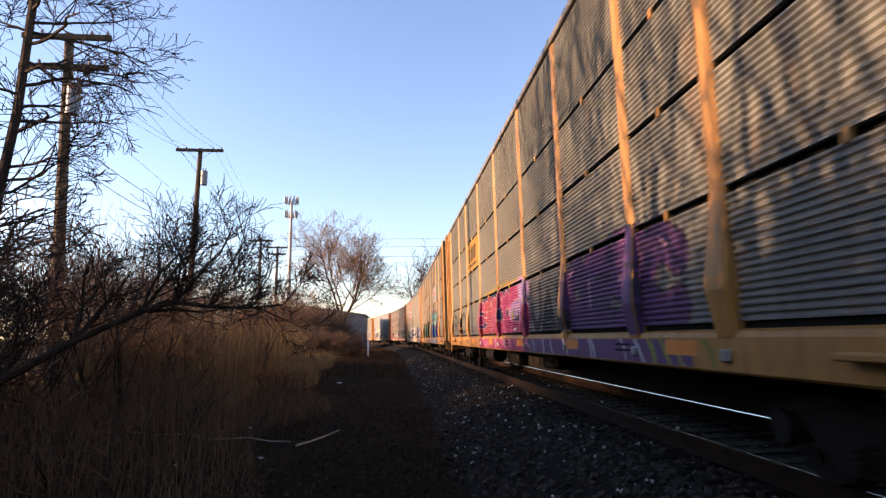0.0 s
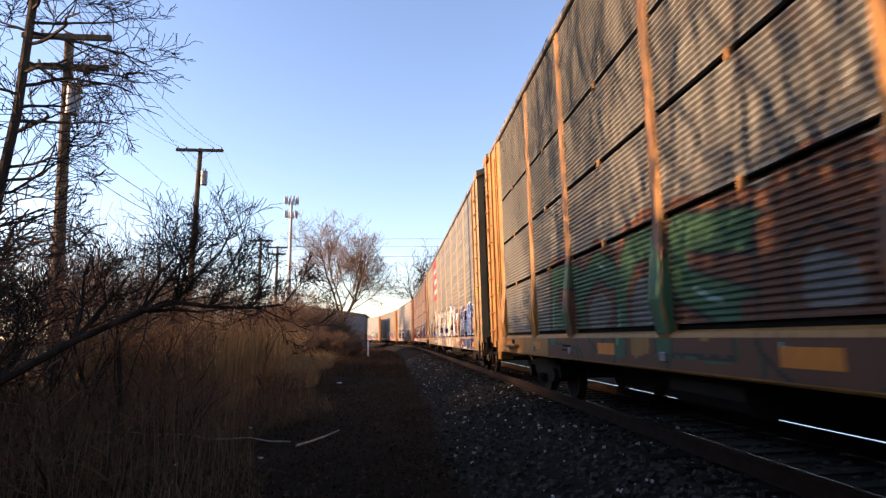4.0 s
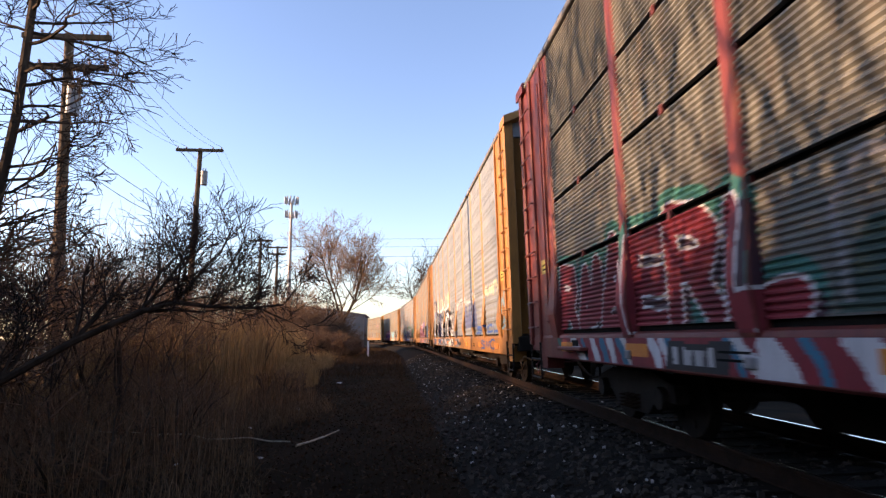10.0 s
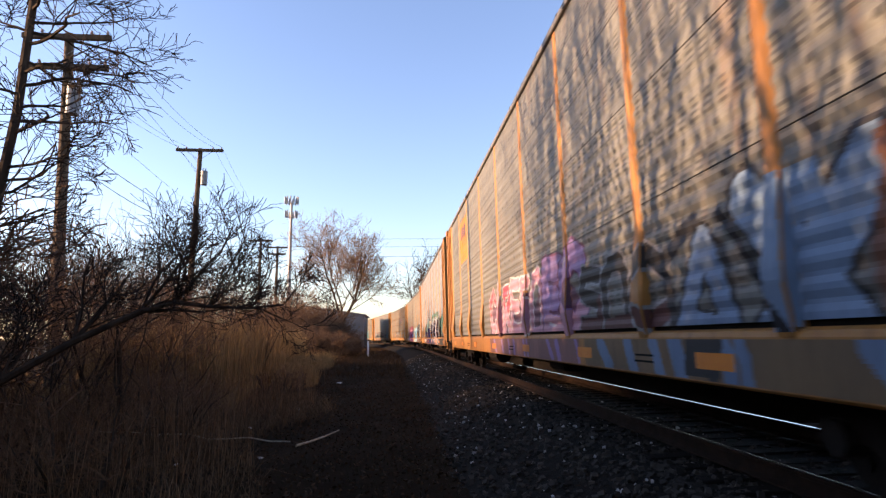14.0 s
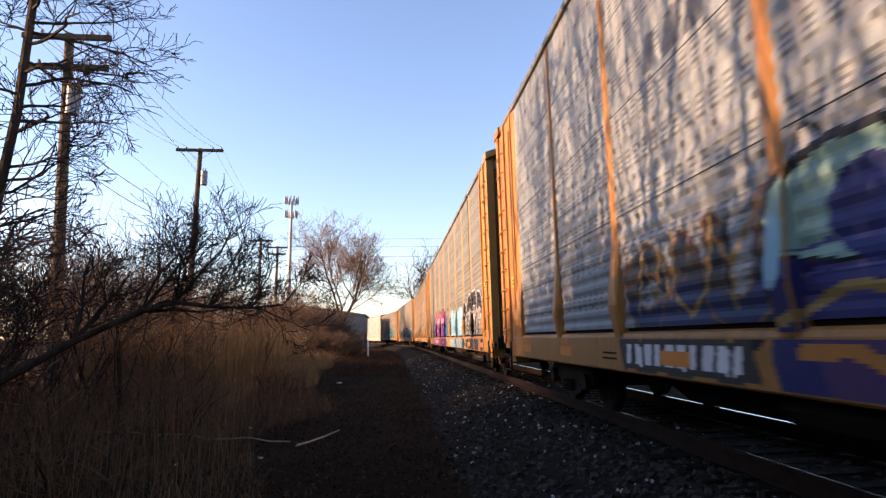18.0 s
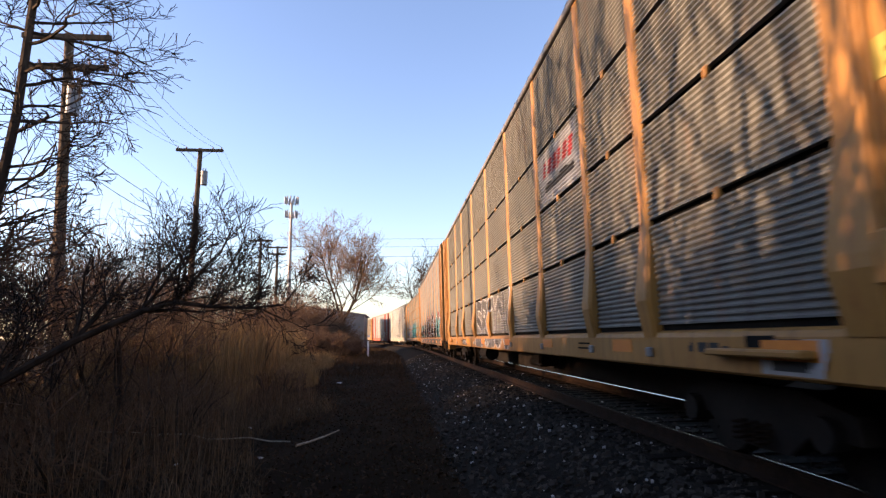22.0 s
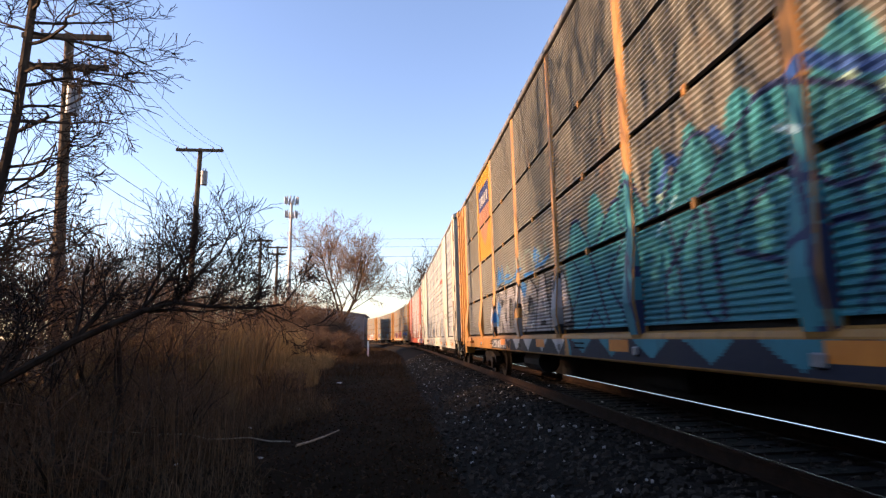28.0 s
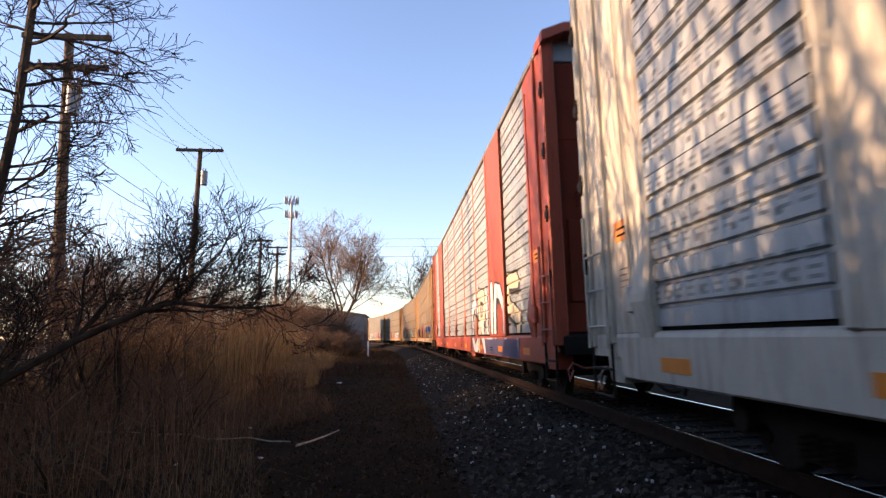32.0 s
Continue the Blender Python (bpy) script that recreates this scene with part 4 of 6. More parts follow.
def art_2(c):
    c.piece("cream and white painted letters with navy edges")
    c.block(4.6, -5.3, 1.2, 1.9, (0.10, 0.10, 0.14), 0.4, 0.7)
    c.row(4.6, -2.6, 1.2, 2.3, ("arch", "belly", "hook", "comb", "cup", "arch", "peak"), CREAM, NAVY, None, 0.26, 0.045, WHI, WHI, NAVY, 0.12, 33)
    c.row(-2.5, -5.3, 1.2, 2.3, ("wave", "belly", "cross"), WHI, NAVY, None, 0.26, 0.05, CREAM, None, NAVY, 0.1, 37)
    c.block(4.6, -5.9, 0.5, 1.09, (0.27, 0.24, 0.18))
    c.slashes(4.4, -5.8, 0.76, 1.08, 12, WHI, 0.13, 5, 0.3)
    c.slashes(4.2, -5.8, 0.76, 1.08, 7, (0.26, 0.12, 0.03), 0.16, 6, 0.2)
    c.slashes(3.0, -5.8, 0.76, 1.0, 5, NAVY, 0.08, 8, 0.3)
    c.piece("red and navy painted block")
    c.block(-5.25, -6.0, 1.2, 1.75, CRIM)
    c.bars(-5.4, -6.0, 1.3, 1.55, 2, NAVY)
    c.piece("huge white painted letter with navy hollows")
    c.block(-5.85, -7.15, 0.7, 2.2, NAVY)
    c.block(-5.95, -7.0, 1.2, 2.02, WHI)
    c.block(-6.2, -6.6, 1.62, 1.82, NAVY)
    c.block(-6.35, -6.75, 1.22, 1.5, NAVY)
    c.block(-6.0, -7.1, 0.72, 1.09, CREAM)
    c.block(-6.3, -6.9, 0.74, 0.95, FLAME)
    c.stroke([(-5.9, 2.12), (-6.5, 2.18), (-7.1, 2.14)], 0.05, CRIM)
    c.piece("navy painted field with white letters")
    c.block(-7.3, -11.5, 0.6, 2.2, NAVY, 0.2, 1.2)
    c.row(-7.4, -11.4, 0.9, 2.05, ("ring", "zig", "arch", "hook"), BLU, WHI, None, 0.34, 0.04, NAVY, LBLU, None, 0.1, 12)
    c.piece("mint and rose painted bubbles with dark edges over a blue swoosh")
    for y0, z0, ry, rz, t in ((6.3, 1.95, 0.26, 0.4, BROWN), (5.6, 2.3, 0.42, 0.38, CREAM), (5.2, 1.8, 0.5, 0.42, MINT), (4.7, 2.0, 0.34, 0.4, (0.2, 0.15, 0.19)), (5.5, 1.5, 0.75, 0.2, (0.22, 0.14, 0.14)), (6.4, 2.35, 0.25, 0.2, CRIM)):
        c.oval(y0, z0, ry + 0.05, rz + 0.05, BLK)
        c.oval(y0, z0, ry, rz, t)
    for a, b in ((5.75, 2.4), (5.35, 2.35), (5.0, 1.85), (4.7, 2.05)):
        c.stroke([(a, b), (a - 0.1, b - 0.25)], 0.05, PALE)
    c.stroke([(6.5, 1.35), (5.6, 1.22), (4.7, 1.33), (4.3, 1.62)], 0.26, (0.03, 0.07, 0.2))
    c.stroke([(6.3, 1.42), (5.6, 1.33), (4.9, 1.42), (4.4, 1.6)], 0.04, WHI)
    c.bars(5.0, 4.2, 1.2, 1.3, 3, CRIM)
    c.piece("pale painted scrawl")
    c.row(12.0, 8.2, 1.3, 2.2, ("ring", "wave", "arch", "ring", "hook"), PALE, PALE, None, 0.07, 0.0, None, None, None, 0.1, 41)
    c.row(8.2, 6.8, 1.25, 1.9, ("wave", "zig"), GREY, GREY, None, 0.06, 0.0, None, None, None, 0.1, 42)
    c.oval(3.6, 2.15, 0.3, 0.22, PALE)
    c.row(3.9, 2.2, 1.5, 2.0, ("wave", "hook"), GREY, GREY, None, 0.07, 0.0, None, None, None, 0.1, 43)
    c.piece("red stencil panel with white bars", "stencil_panel")
    c.block(6.75, 3.9, 3.25, 5.56, SIGNRED)
    for z in (3.62, 4.2, 4.8):
        c.bars(6.4, 4.2, z, z + 0.24, 7, WHI, 0.12)
    c.piece("dark number plate with plain bars", "stencil_panel")
    c.block(6.7, 4.05, 0.74, 1.06, (0.035, 0.035, 0.05))
    c.bars(6.5, 4.3, 0.82, 0.98, 9, PALE)


def art_3(c):
    c.piece("red painted letters edged in white with teal behind")
    c.row(11.7, 6.2, 1.2, 2.05, ("belly", "wave", "peak", "comb", "belly", "leg"), (0.20, 0.025, 0.035), WHI, (0.03, 0.14, 0.12), 0.27, 0.035, CRIM, None, (0.05, 0.02, 0.03), 0.1, 51)
    c.block(11.6, 5.0, 0.5, 1.09, CRIM)
    c.slashes(11.4, 5.2, 0.8, 1.08, 10, WHI, 0.15, 5, 0.45)
    c.slashes(11.3, 5.2, 0.8, 1.08, 7, (0.03, 0.16, 0.25), 0.13, 6, 0.3)
    c.block(8.2, 7.0, 0.79, 1.03, INK)
    c.bars(8.0, 7.2, 0.84, 0.98, 4, PALE)
    c.piece("grey painted scrawl on dull teal")
    c.block(6.0, 4.6, 1.2, 1.7, (0.04, 0.075, 0.065), 0.3, 0.6)
    c.row(6.0, 4.4, 1.3, 2.0, ("arch", "ring"), GREY, GREY, None, 0.08, 0.0, None, None, None, 0.1, 52)
    c.piece("cream painted letters with black edges")
    c.row(4.4, -1.9, 1.2, 2.0, ("wave", "ring", "arch", "belly", "peak", "belly"), CREAM, BLK, None, 0.2, 0.05, PALE, None, BLK, 0.1, 53)
    c.piece("indigo painted field with white figures and teal edges")
    c.block(-2.0, -3.7, 0.6, 2.05, (0.025, 0.018, 0.09), 0.1, 0.9)
    for z in (1.45, 1.6, 1.76):
        c.stroke([(-2.1, z), (-3.5, z + 0.06)], 0.025, LIL)
    c.oval(-2.75, 1.3, 0.3, 0.14, GREY)
    c.stroke([(-2.2, 0.84), (-2.7, 1.0), (-2.3, 1.04)], 0.09, WHI)
    c.oval(-4.0, 1.62, 0.5, 0.55, (0.03, 0.17, 0.19))
    c.oval(-4.0, 1.62, 0.42, 0.48, PALE)
    for a, b in ((-3.85, 1.8), (-4.15, 1.78), (-4.0, 1.55), (-3.8, 1.35), (-4.2, 1.4)):
        c.oval(a, b, 0.09, 0.07, INK)
    c.row(-3.1, -3.6, 2.22, 2.5, ("arch",), TEAL, TEAL, None, 0.08, 0.0, None, None, None, 0.0, 4)
    c.row(-1.8, -2.5, 1.95, 2.2, ("cup",), TEAL, TEAL, None, 0.07, 0.0, None, None, None, 0.0, 4)
    c.oval(-6.35, 1.55, 0.62, 0.56, (0.02, 0.08, 0.12))
    c.oval(-6.35, 1.5, 0.48, 0.5, PALE)
    c.oval(-6.2, 1.55, 0.08, 0.09, INK), c.oval(-6.5, 1.55, 0.08, 0.09, INK)
    c.stroke([(-6.0, 1.3), (-6.7, 1.28)], 0.06, INK)
    c.oval(-6.3, 2.35, 0.2, 0.16, SKYB)
    c.piece("dark green and violet painted letters")
    c.row(-7.2, -11.3, 1.2, 2.15, ("hook", "comb", "zig", "belly"), (0.025, 0.11, 0.085), (0.02, 0.02, 0.025), LIL, 0.32, 0.05, GREEN, MINT, None, 0.1, 57)
    c.piece("blotched cream, orange and blue paint on the sill")
    c.block(4.9, -11.4, 0.5, 1.09, (0.2, 0.16, 0.11))
    c.slashes(4.8, -11.2, 0.8, 1.08, 10, (0.26, 0.09, 0.03), 0.16, 4, 0.3)
    c.slashes(4.8, -6.0, 0.8, 1.08, 6, BLU, 0.2, 9, 0.2)
    c.slashes(-6.0, -11.2, 0.8, 1.08, 6, MINT, 0.22, 12, 0.3)
    c.oval(-2.7, 0.92, 0.4, 0.16, (0.04, 0.03, 0.12))
    c.oval(-7.9, 0.95, 0.35, 0.14, INK)


def art_4(c):
    c.piece("navy painted blocks with white and cream splinters")
    c.block(11.6, 9.0, 2.25, 3.2, NAVY)
    c.slashes(11.4, 9.1, 2.3, 3.1, 8, CREAM, 0.13, 5, 0.3)
    c.slashes(11.5, 9.1, 2.28, 2.7, 6, WHI, 0.09, 7, 0.2)
    c.block(10.4, 9.2, 2.28, 2.55, BLU)
    c.block(11.7, 9.2, 0.6, 1.34, WHI)
    c.block(11.6, 9.25, 0.6, 1.09, NAVY)
    c.bars(11.5, 9.3, 1.18, 1.28, 5, NAVY)
    c.slashes(11.5, 9.2, 0.74, 1.08, 5, PALE, 0.06, 5, 0.35)
    c.piece("huge black painted letter edged in white")
    c.block(7.6, 5.8, 0.6, 2.6, NAVY, 0.2, 1.2)
    c.row(9.15, 7.5, 0.7, 2.36, ("belly",), BLK, WHI, None, 0.27, 0.05, None, None, None, 0.05, 2)
    c.row(7.5, 5.8, 0.7, 2.4, ("ring",), (0.02, 0.05, 0.15), WHI, None, 0.34, 0.06, None, None, None, 0.05, 3)
    c.piece("white painted letters with black edges")
    c.row(5.9, -0.6, 0.8, 2.1, ("wave", "peak", "hook", "comb", "zig", "cross"), WHI, BLK, BLK, 0.2, 0.05, PALE, None, BLK, 0.12, 61)
    c.shards(5.9, -0.6, 0.85, 2.1, 26, (WHI, WHI, PALE, INK), BLK, 68, 0.36, 0.025)
    c.slashes(5.8, -0.8, 0.74, 1.08, 12, WHI, 0.09, 3, 0.4)
    c.slashes(5.6, -0.8, 0.74, 1.08, 9, BLK, 0.12, 4, 0.4)
    c.row(8.3, 1.2, 2.42, 3.1, ("wave", "peak", "arch", "wave", "peak", "arch", "wave"), CREAM, CREAM, None, 0.14, 0.0, WHI, None, None, 0.1, 62)
    c.piece("small white and red curls")
    c.row(-1.6, -2.9, 2.1, 2.4, ("wave", "arch"), WHI, CRIM, None, 0.1, 0.02, None, None, None, 0.0, 6)
    c.block(-1.2, -2.9, 0.74, 1.4, (0.2, 0.2, 0.22), 0.2, 0.6)
    c.stroke([(-2.1, 1.0), (-2.7, 0.86), (-3.4, 0.88)], 0.12, INK)
    c.piece("torn white painted strip and blue tags")
    c.row(-2.0, -7.3, 2.22, 2.5, ("wave", "arch", "peak", "cup", "wave"), PALE, PALE, None, 0.1, 0.0, None, None, None, 0.1, 63)
    c.row(-9.3, -11.4, 2.2, 2.42, ("peak", "wave", "arch"), CREAM, PALE, None, 0.13, 0.0, None, None, None, 0.1, 64)
    c.row(-7.6, -11.5, 1.22, 1.4, ("zig", "wave", "hook", "leg"), BLU, BLU, None, 0.06, 0.0, None, None, None, 0.1, 65)
    c.row(-8.6, -11.0, 0.8, 1.04, ("zig", "wave", "hook"), BLU, BLU, None, 0.05, 0.0, None, None, None, 0.1, 66)
    c.block(-4.6, -7.8, 1.4, 2.2, (0.09, 0.11, 0.2), 0.5, 0.8)
    c.piece("light blue painted scrawl on the end plate")
    c.row(-12.0, -12.66, 1.4, 2.05, ("hook", "zig"), LBLU, LBLU, None, 0.09, 0.0, None, None, None, 0.0, 67)
    c.stroke([(-12.05, 1.3), (-12.6, 1.36)], 0.07, LBLU)


def art_5(c):
    c.piece("pink and lavender painted letters")
    c.block(2.6, -5.0, 0.6, 1.9, (0.13, 0.07, 0.10), 0.3, 0.9)
    c.row(2.6, -3.0, 1.2, 2.25, ("hook", "peak", "belly", "comb", "zig", "arch"), (0.33, 0.07, 0.10), WHI, None, 0.24, 0.035, PINK, WHI, None, 0.1, 71)
    c.row(-3.0, -5.1, 1.2, 2.3, ("comb", "hook"), LIL, (0.14, 0.05, 0.10), None, 0.4, 0.04, PINK, WHI, None, 0.1, 72)
    c.block(2.5, -5.0, 0.6, 1.09, (0.22, 0.11, 0.10))
    c.slashes(2.4, -4.9, 0.74, 1.08, 9, LIL, 0.14, 5, 0.3)
    c.piece("dark painted letters with grey edges")
    c.row(-5.0, -7.6, 1.2, 1.95, ("zig", "arch", "hook"), DKT, GREY, None, 0.2, 0.035, (0.10, 0.04, 0.035), None, None, 0.1, 73)
    c.row(-7.5, -8.9, 0.8, 2.0, ("ring",), INK, INK, None, 0.16, 0.0, None, None, None, 0.1, 74)
    c.piece("light blue painted slabs with black strokes")
    c.row(-7.6, -9.0, 0.75, 1.9, ("peak",), (0.14, 0.21, 0.31), INK, None, 0.24, 0.03, None, None, None, 0.1, 75)
    c.row(-8.8, -10.2, 0.8, 2.1, ("cross",), (0.15, 0.23, 0.33), INK, None, 0.4, 0.05, None, None, None, 0.0, 76)
    c.block(-9.2, -9.8, 1.75, 2.12, (0.15, 0.23, 0.33))
    c.stroke([(-8.6, 2.0), (-9.6, 0.76)], 0.1, BLK)
    c.block(-5.2, -11.5, 0.72, 1.06, (0.17, 0.11, 0.06))
    c.slashes(-5.4, -11.3, 0.74, 1.06, 9, (0.13, 0.2, 0.3), 0.2, 5, 0.3)
    c.block(-7.9, -8.6, 0.75, 1.06, INK)
    c.piece("rust-brown painted field")
    c.block(-10.0, -11.6, 1.2, 2.15, (0.15, 0.065, 0.04), 0.1, 0.8)
    c.row(-10.1, -11.5, 1.25, 1.9, ("zig", "arch"), INK, INK, None, 0.1, 0.0, None, None, None, 0.1, 77)
    c.piece("orange stencil panel with navy bars", "stencil_panel")
    c.block(8.95, 6.85, 3.7, 5.2, FLAME)
    c.bars(8.6, 7.2, 4.55, 4.95, 3, NAVY, 0.1)


def art_6(c):
    c.piece("cream painted letters over a navy band")
    c.block(4.0, -1.9, 0.6, 1.62, NAVY)
    c.row(4.0, -1.8, 1.55, 2.25, ("peak", "wave", "belly", "comb", "arch", "zig"), CREAM, INK, None, 0.17, 0.03, PALE, None, None, 0.1, 81)
    c.slashes(3.8, -1.8, 1.2, 1.5, 6, LBLU, 0.05, 5, 0.5)
    c.block(4.0, -1.9, 0.6, 1.09, (0.03, 0.03, 0.10))
    c.piece("angular white and grey painted letters with dark violet edges under green")
    c.block(-1.8, -7.7, 0.6, 2.2, (0.05, 0.04, 0.08), 0.25, 1.0)
    c.row(-2.0, -7.6, 2.15, 2.5, ("arch", "wave", "hook", "arch", "wave", "ring"), (0.06, 0.18, 0.13), INK, None, 0.16, 0.03, MINT, None, None, 0.1, 82)
    c.shards(-1.9, -7.6, 0.72, 2.3, 46, (WHI, WHI, (0.33, 0.33, 0.37), (0.25, 0.25, 0.30), (0.36, 0.36, 0.38)), (0.03, 0.022, 0.05), 83, 0.58, 0.035)
    c.shards(-2.2, -7.4, 0.8, 2.2, 16, ((0.05, 0.035, 0.08), INK), WHI, 84, 0.26, 0.02)
    c.row(-2.2, -7.4, 1.2, 2.2, ("cross", "peak", "zig", "cross", "belly"), (0.03, 0.025, 0.05), (0.03, 0.025, 0.05), None, 0.045, 0.0, None, None, None, 0.1, 85)
    c.block(-5.75, -6.55, 0.74, 1.08, FLAME)
    c.piece("dark teal painted field with green curls")
    c.block(-7.6, -11.2, 0.6, 2.25, (0.03, 0.045, 0.05), 0.3, 1.1)
    c.row(-7.5, -11.0, 0.9, 2.1, ("hook", "ring", "zig"), (0.03, 0.11, 0.09), INK, None, 0.36, 0.05, DKT, MINT, None, 0.1, 86)
    c.piece("black painted letters with ochre lines")
    c.row(6.5, 3.9, 1.2, 1.95, ("hook", "peak", "cup"), INK, BROWN, None, 0.22, 0.03, NAVY, None, BLK, 0.1, 87)
    c.row(6.3, 4.0, 1.25, 2.0, ("wave", "cup", "fork"), (0.24, 0.15, 0.05), (0.24, 0.15, 0.05), None, 0.05, 0.0, None, None, None, 0.1, 88)
    c.piece("navy painted field under mint bubbles")
    c.block(3.95, 0.3, 0.6, 1.75, (0.022, 0.022, 0.10))
    c.oval(3.2, 1.85, 0.85, 0.38, BLK), c.oval(3.2, 1.83, 0.8, 0.33, MINT)
    c.oval(1.6, 2.05, 0.85, 0.5, BLK), c.oval(1.6, 2.03, 0.8, 0.45, MINT)
    c.oval(3.05, 1.75, 0.35, 0.28, (0.022, 0.03, 0.12)), c.oval(1.4, 1.85, 0.4, 0.3, (0.022, 0.03, 0.12))
    c.oval(3.85, 1.62, 0.12, 0.25, LBLU)
    for z in (1.3, 1.45, 1.6):
        c.stroke([(3.7, z), (0.6, z + 0.05)], 0.03, (0.07, 0.07, 0.2))
    c.stroke([(3.9, 1.15), (3.3, 1.35), (2.4, 1.3), (1.2, 1.5)], 0.07, (0.26, 0.17, 0.06))
    c.block(3.6, 0.5, 0.6, 1.09, PUR)
    c.stroke([(3.7, 0.98), (3.2, 0.98), (2.9, 0.86), (2.3, 0.86)], 0.09, FLAME)
    c.piece("dark stencilled writing", "stencil_panel")
    c.bars(5.7, 4.4, 3.6, 3.95, 3, (0.07, 0.08, 0.10), 0.14)
    c.piece("dark number plate with white bars", "stencil_panel")
    c.block(6.7, 4.1, 0.74, 1.05, DKT)
    c.bars(6.5, 4.25, 0.8, 1.0, 10, (0.6, 0.6, 0.6), 0.03)


def art_7(c):
    c.piece("black painted bubble letters edged in white")
    c.row(-6.6, -11.4, 0.66, 2.3, ("arch", "ring", "belly", "arch"), BLK, WHI, None, 0.42, 0.04, None, None, INK, 0.05, 91)
    c.row(-6.9, -11.2, 1.2, 2.0, ("fork", "wave", "fork", "wave"), WHI, WHI, None, 0.05, 0.0, None, None, None, 0.1, 92)
    c.piece("light blue painted bubbles")
    c.block(-1.85, -6.6, 0.6, 2.2, LBLU, 0.28, 0.85)
    c.row(-2.2, -6.4, 1.25, 2.05, ("arch", "arch", "arch", "arch"), LBLU, (0.11, 0.24, 0.32), None, 0.34, 0.03, None, (0.28, 0.42, 0.48), None, 0.0, 93)
    c.stroke([(-4.0, 1.0), (-4.35, 0.76)], 0.2, BROWN)
    c.slashes(-2.0, -6.4, 0.76, 1.5, 7, (0.22, 0.10, 0.10), 0.03, 5, 0.1)
    c.piece("violet and red painted letters edged in black on bright blue")
    c.block(8.9, 0.0, 0.6, 2.1, SKYB, 0.35, 1.2)
    c.row(8.3, 0.6, 0.7, 2.2, ("hook", "zig", "ring", "comb", "hook"), VIO, BLK, None, 0.5, 0.05, (0.12, 0.015, 0.12), WHI, BLK, 0.15, 94)
    c.row(7.6, 1.4, 1.95, 2.4, ("arch", "wave", "peak", "arch"), (0.33, 0.035, 0.06), BLK, None, 0.22, 0.035, PINK, WHI, None, 0.1, 95)
    c.stroke([(8.5, 1.4), (8.2, 1.8), (8.1, 1.6), (7.9, 2.1)], 0.05, LEMON)
    c.stroke([(8.0, 2.32), (7.3, 2.45), (6.6, 2.42)], 0.06, LEMON)
    c.bars(7.6, 4.6, 0.82, 1.0, 11, PINK)
    c.piece("rust-red painted haze on the ribs")
    for z in (1.35, 1.55, 1.75):
        c.stroke([(-0.1, z), (-1.8, z + 0.05)], 0.05, (0.12, 0.04, 0.03))
    c.piece("dark stencilled writing", "stencil_panel")
    c.bars(7.0, 5.0, 4.0, 4.36, 4, (0.10, 0.12, 0.15), 0.15)
    c.bars(6.6, 5.2, 3.6, 3.7, 6, (0.10, 0.12, 0.15))


def art_8(c):
    c.piece("dull black painted letters edged in pale grey")
    c.row(3.4, -2.2, 0.95, 2.05, ("zig", "belly", "arch", "ring", "cup"), (0.055, 0.055, 0.058), WHI, None, 0.26, 0.042, (0.09, 0.09, 0.095), None, None, 0.12, 101)
    c.row(3.3, -2.0, 0.85, 1.5, ("wave", "ring", "wave", "arch"), (0.2, 0.22, 0.26), (0.2, 0.22, 0.26), None, 0.05, 0.0, None, None, None, 0.1, 102)
    c.piece("pale stencil panel with red bars", "stencil_panel")
    c.block(-5.0, -7.3, 3.19, 4.05, (0.27, 0.29, 0.32))
    c.bars(-5.3, -7.0, 3.62, 3.88, 6, SIGNRED, 0.1)
    c.block(-5.3, -7.0, 3.38, 3.5, INK)
    c.piece("white-framed dark data plate on the sill", "stencil_panel")
    c.block(-10.85, -11.6, 0.83, 1.08, PALE)
    c.block(-10.98, -11.47, 0.86, 1.05, INK)
    c.bars(-9.9, -10.6, 0.95, 1.02, 4, INK)
    c.piece("dark number plate with plain bars", "stencil_panel")
    c.block(6.9, 5.5, 0.85, 1.05, DKT)
    c.bars(6.8, 5.6, 0.88, 1.0, 8, GREY)


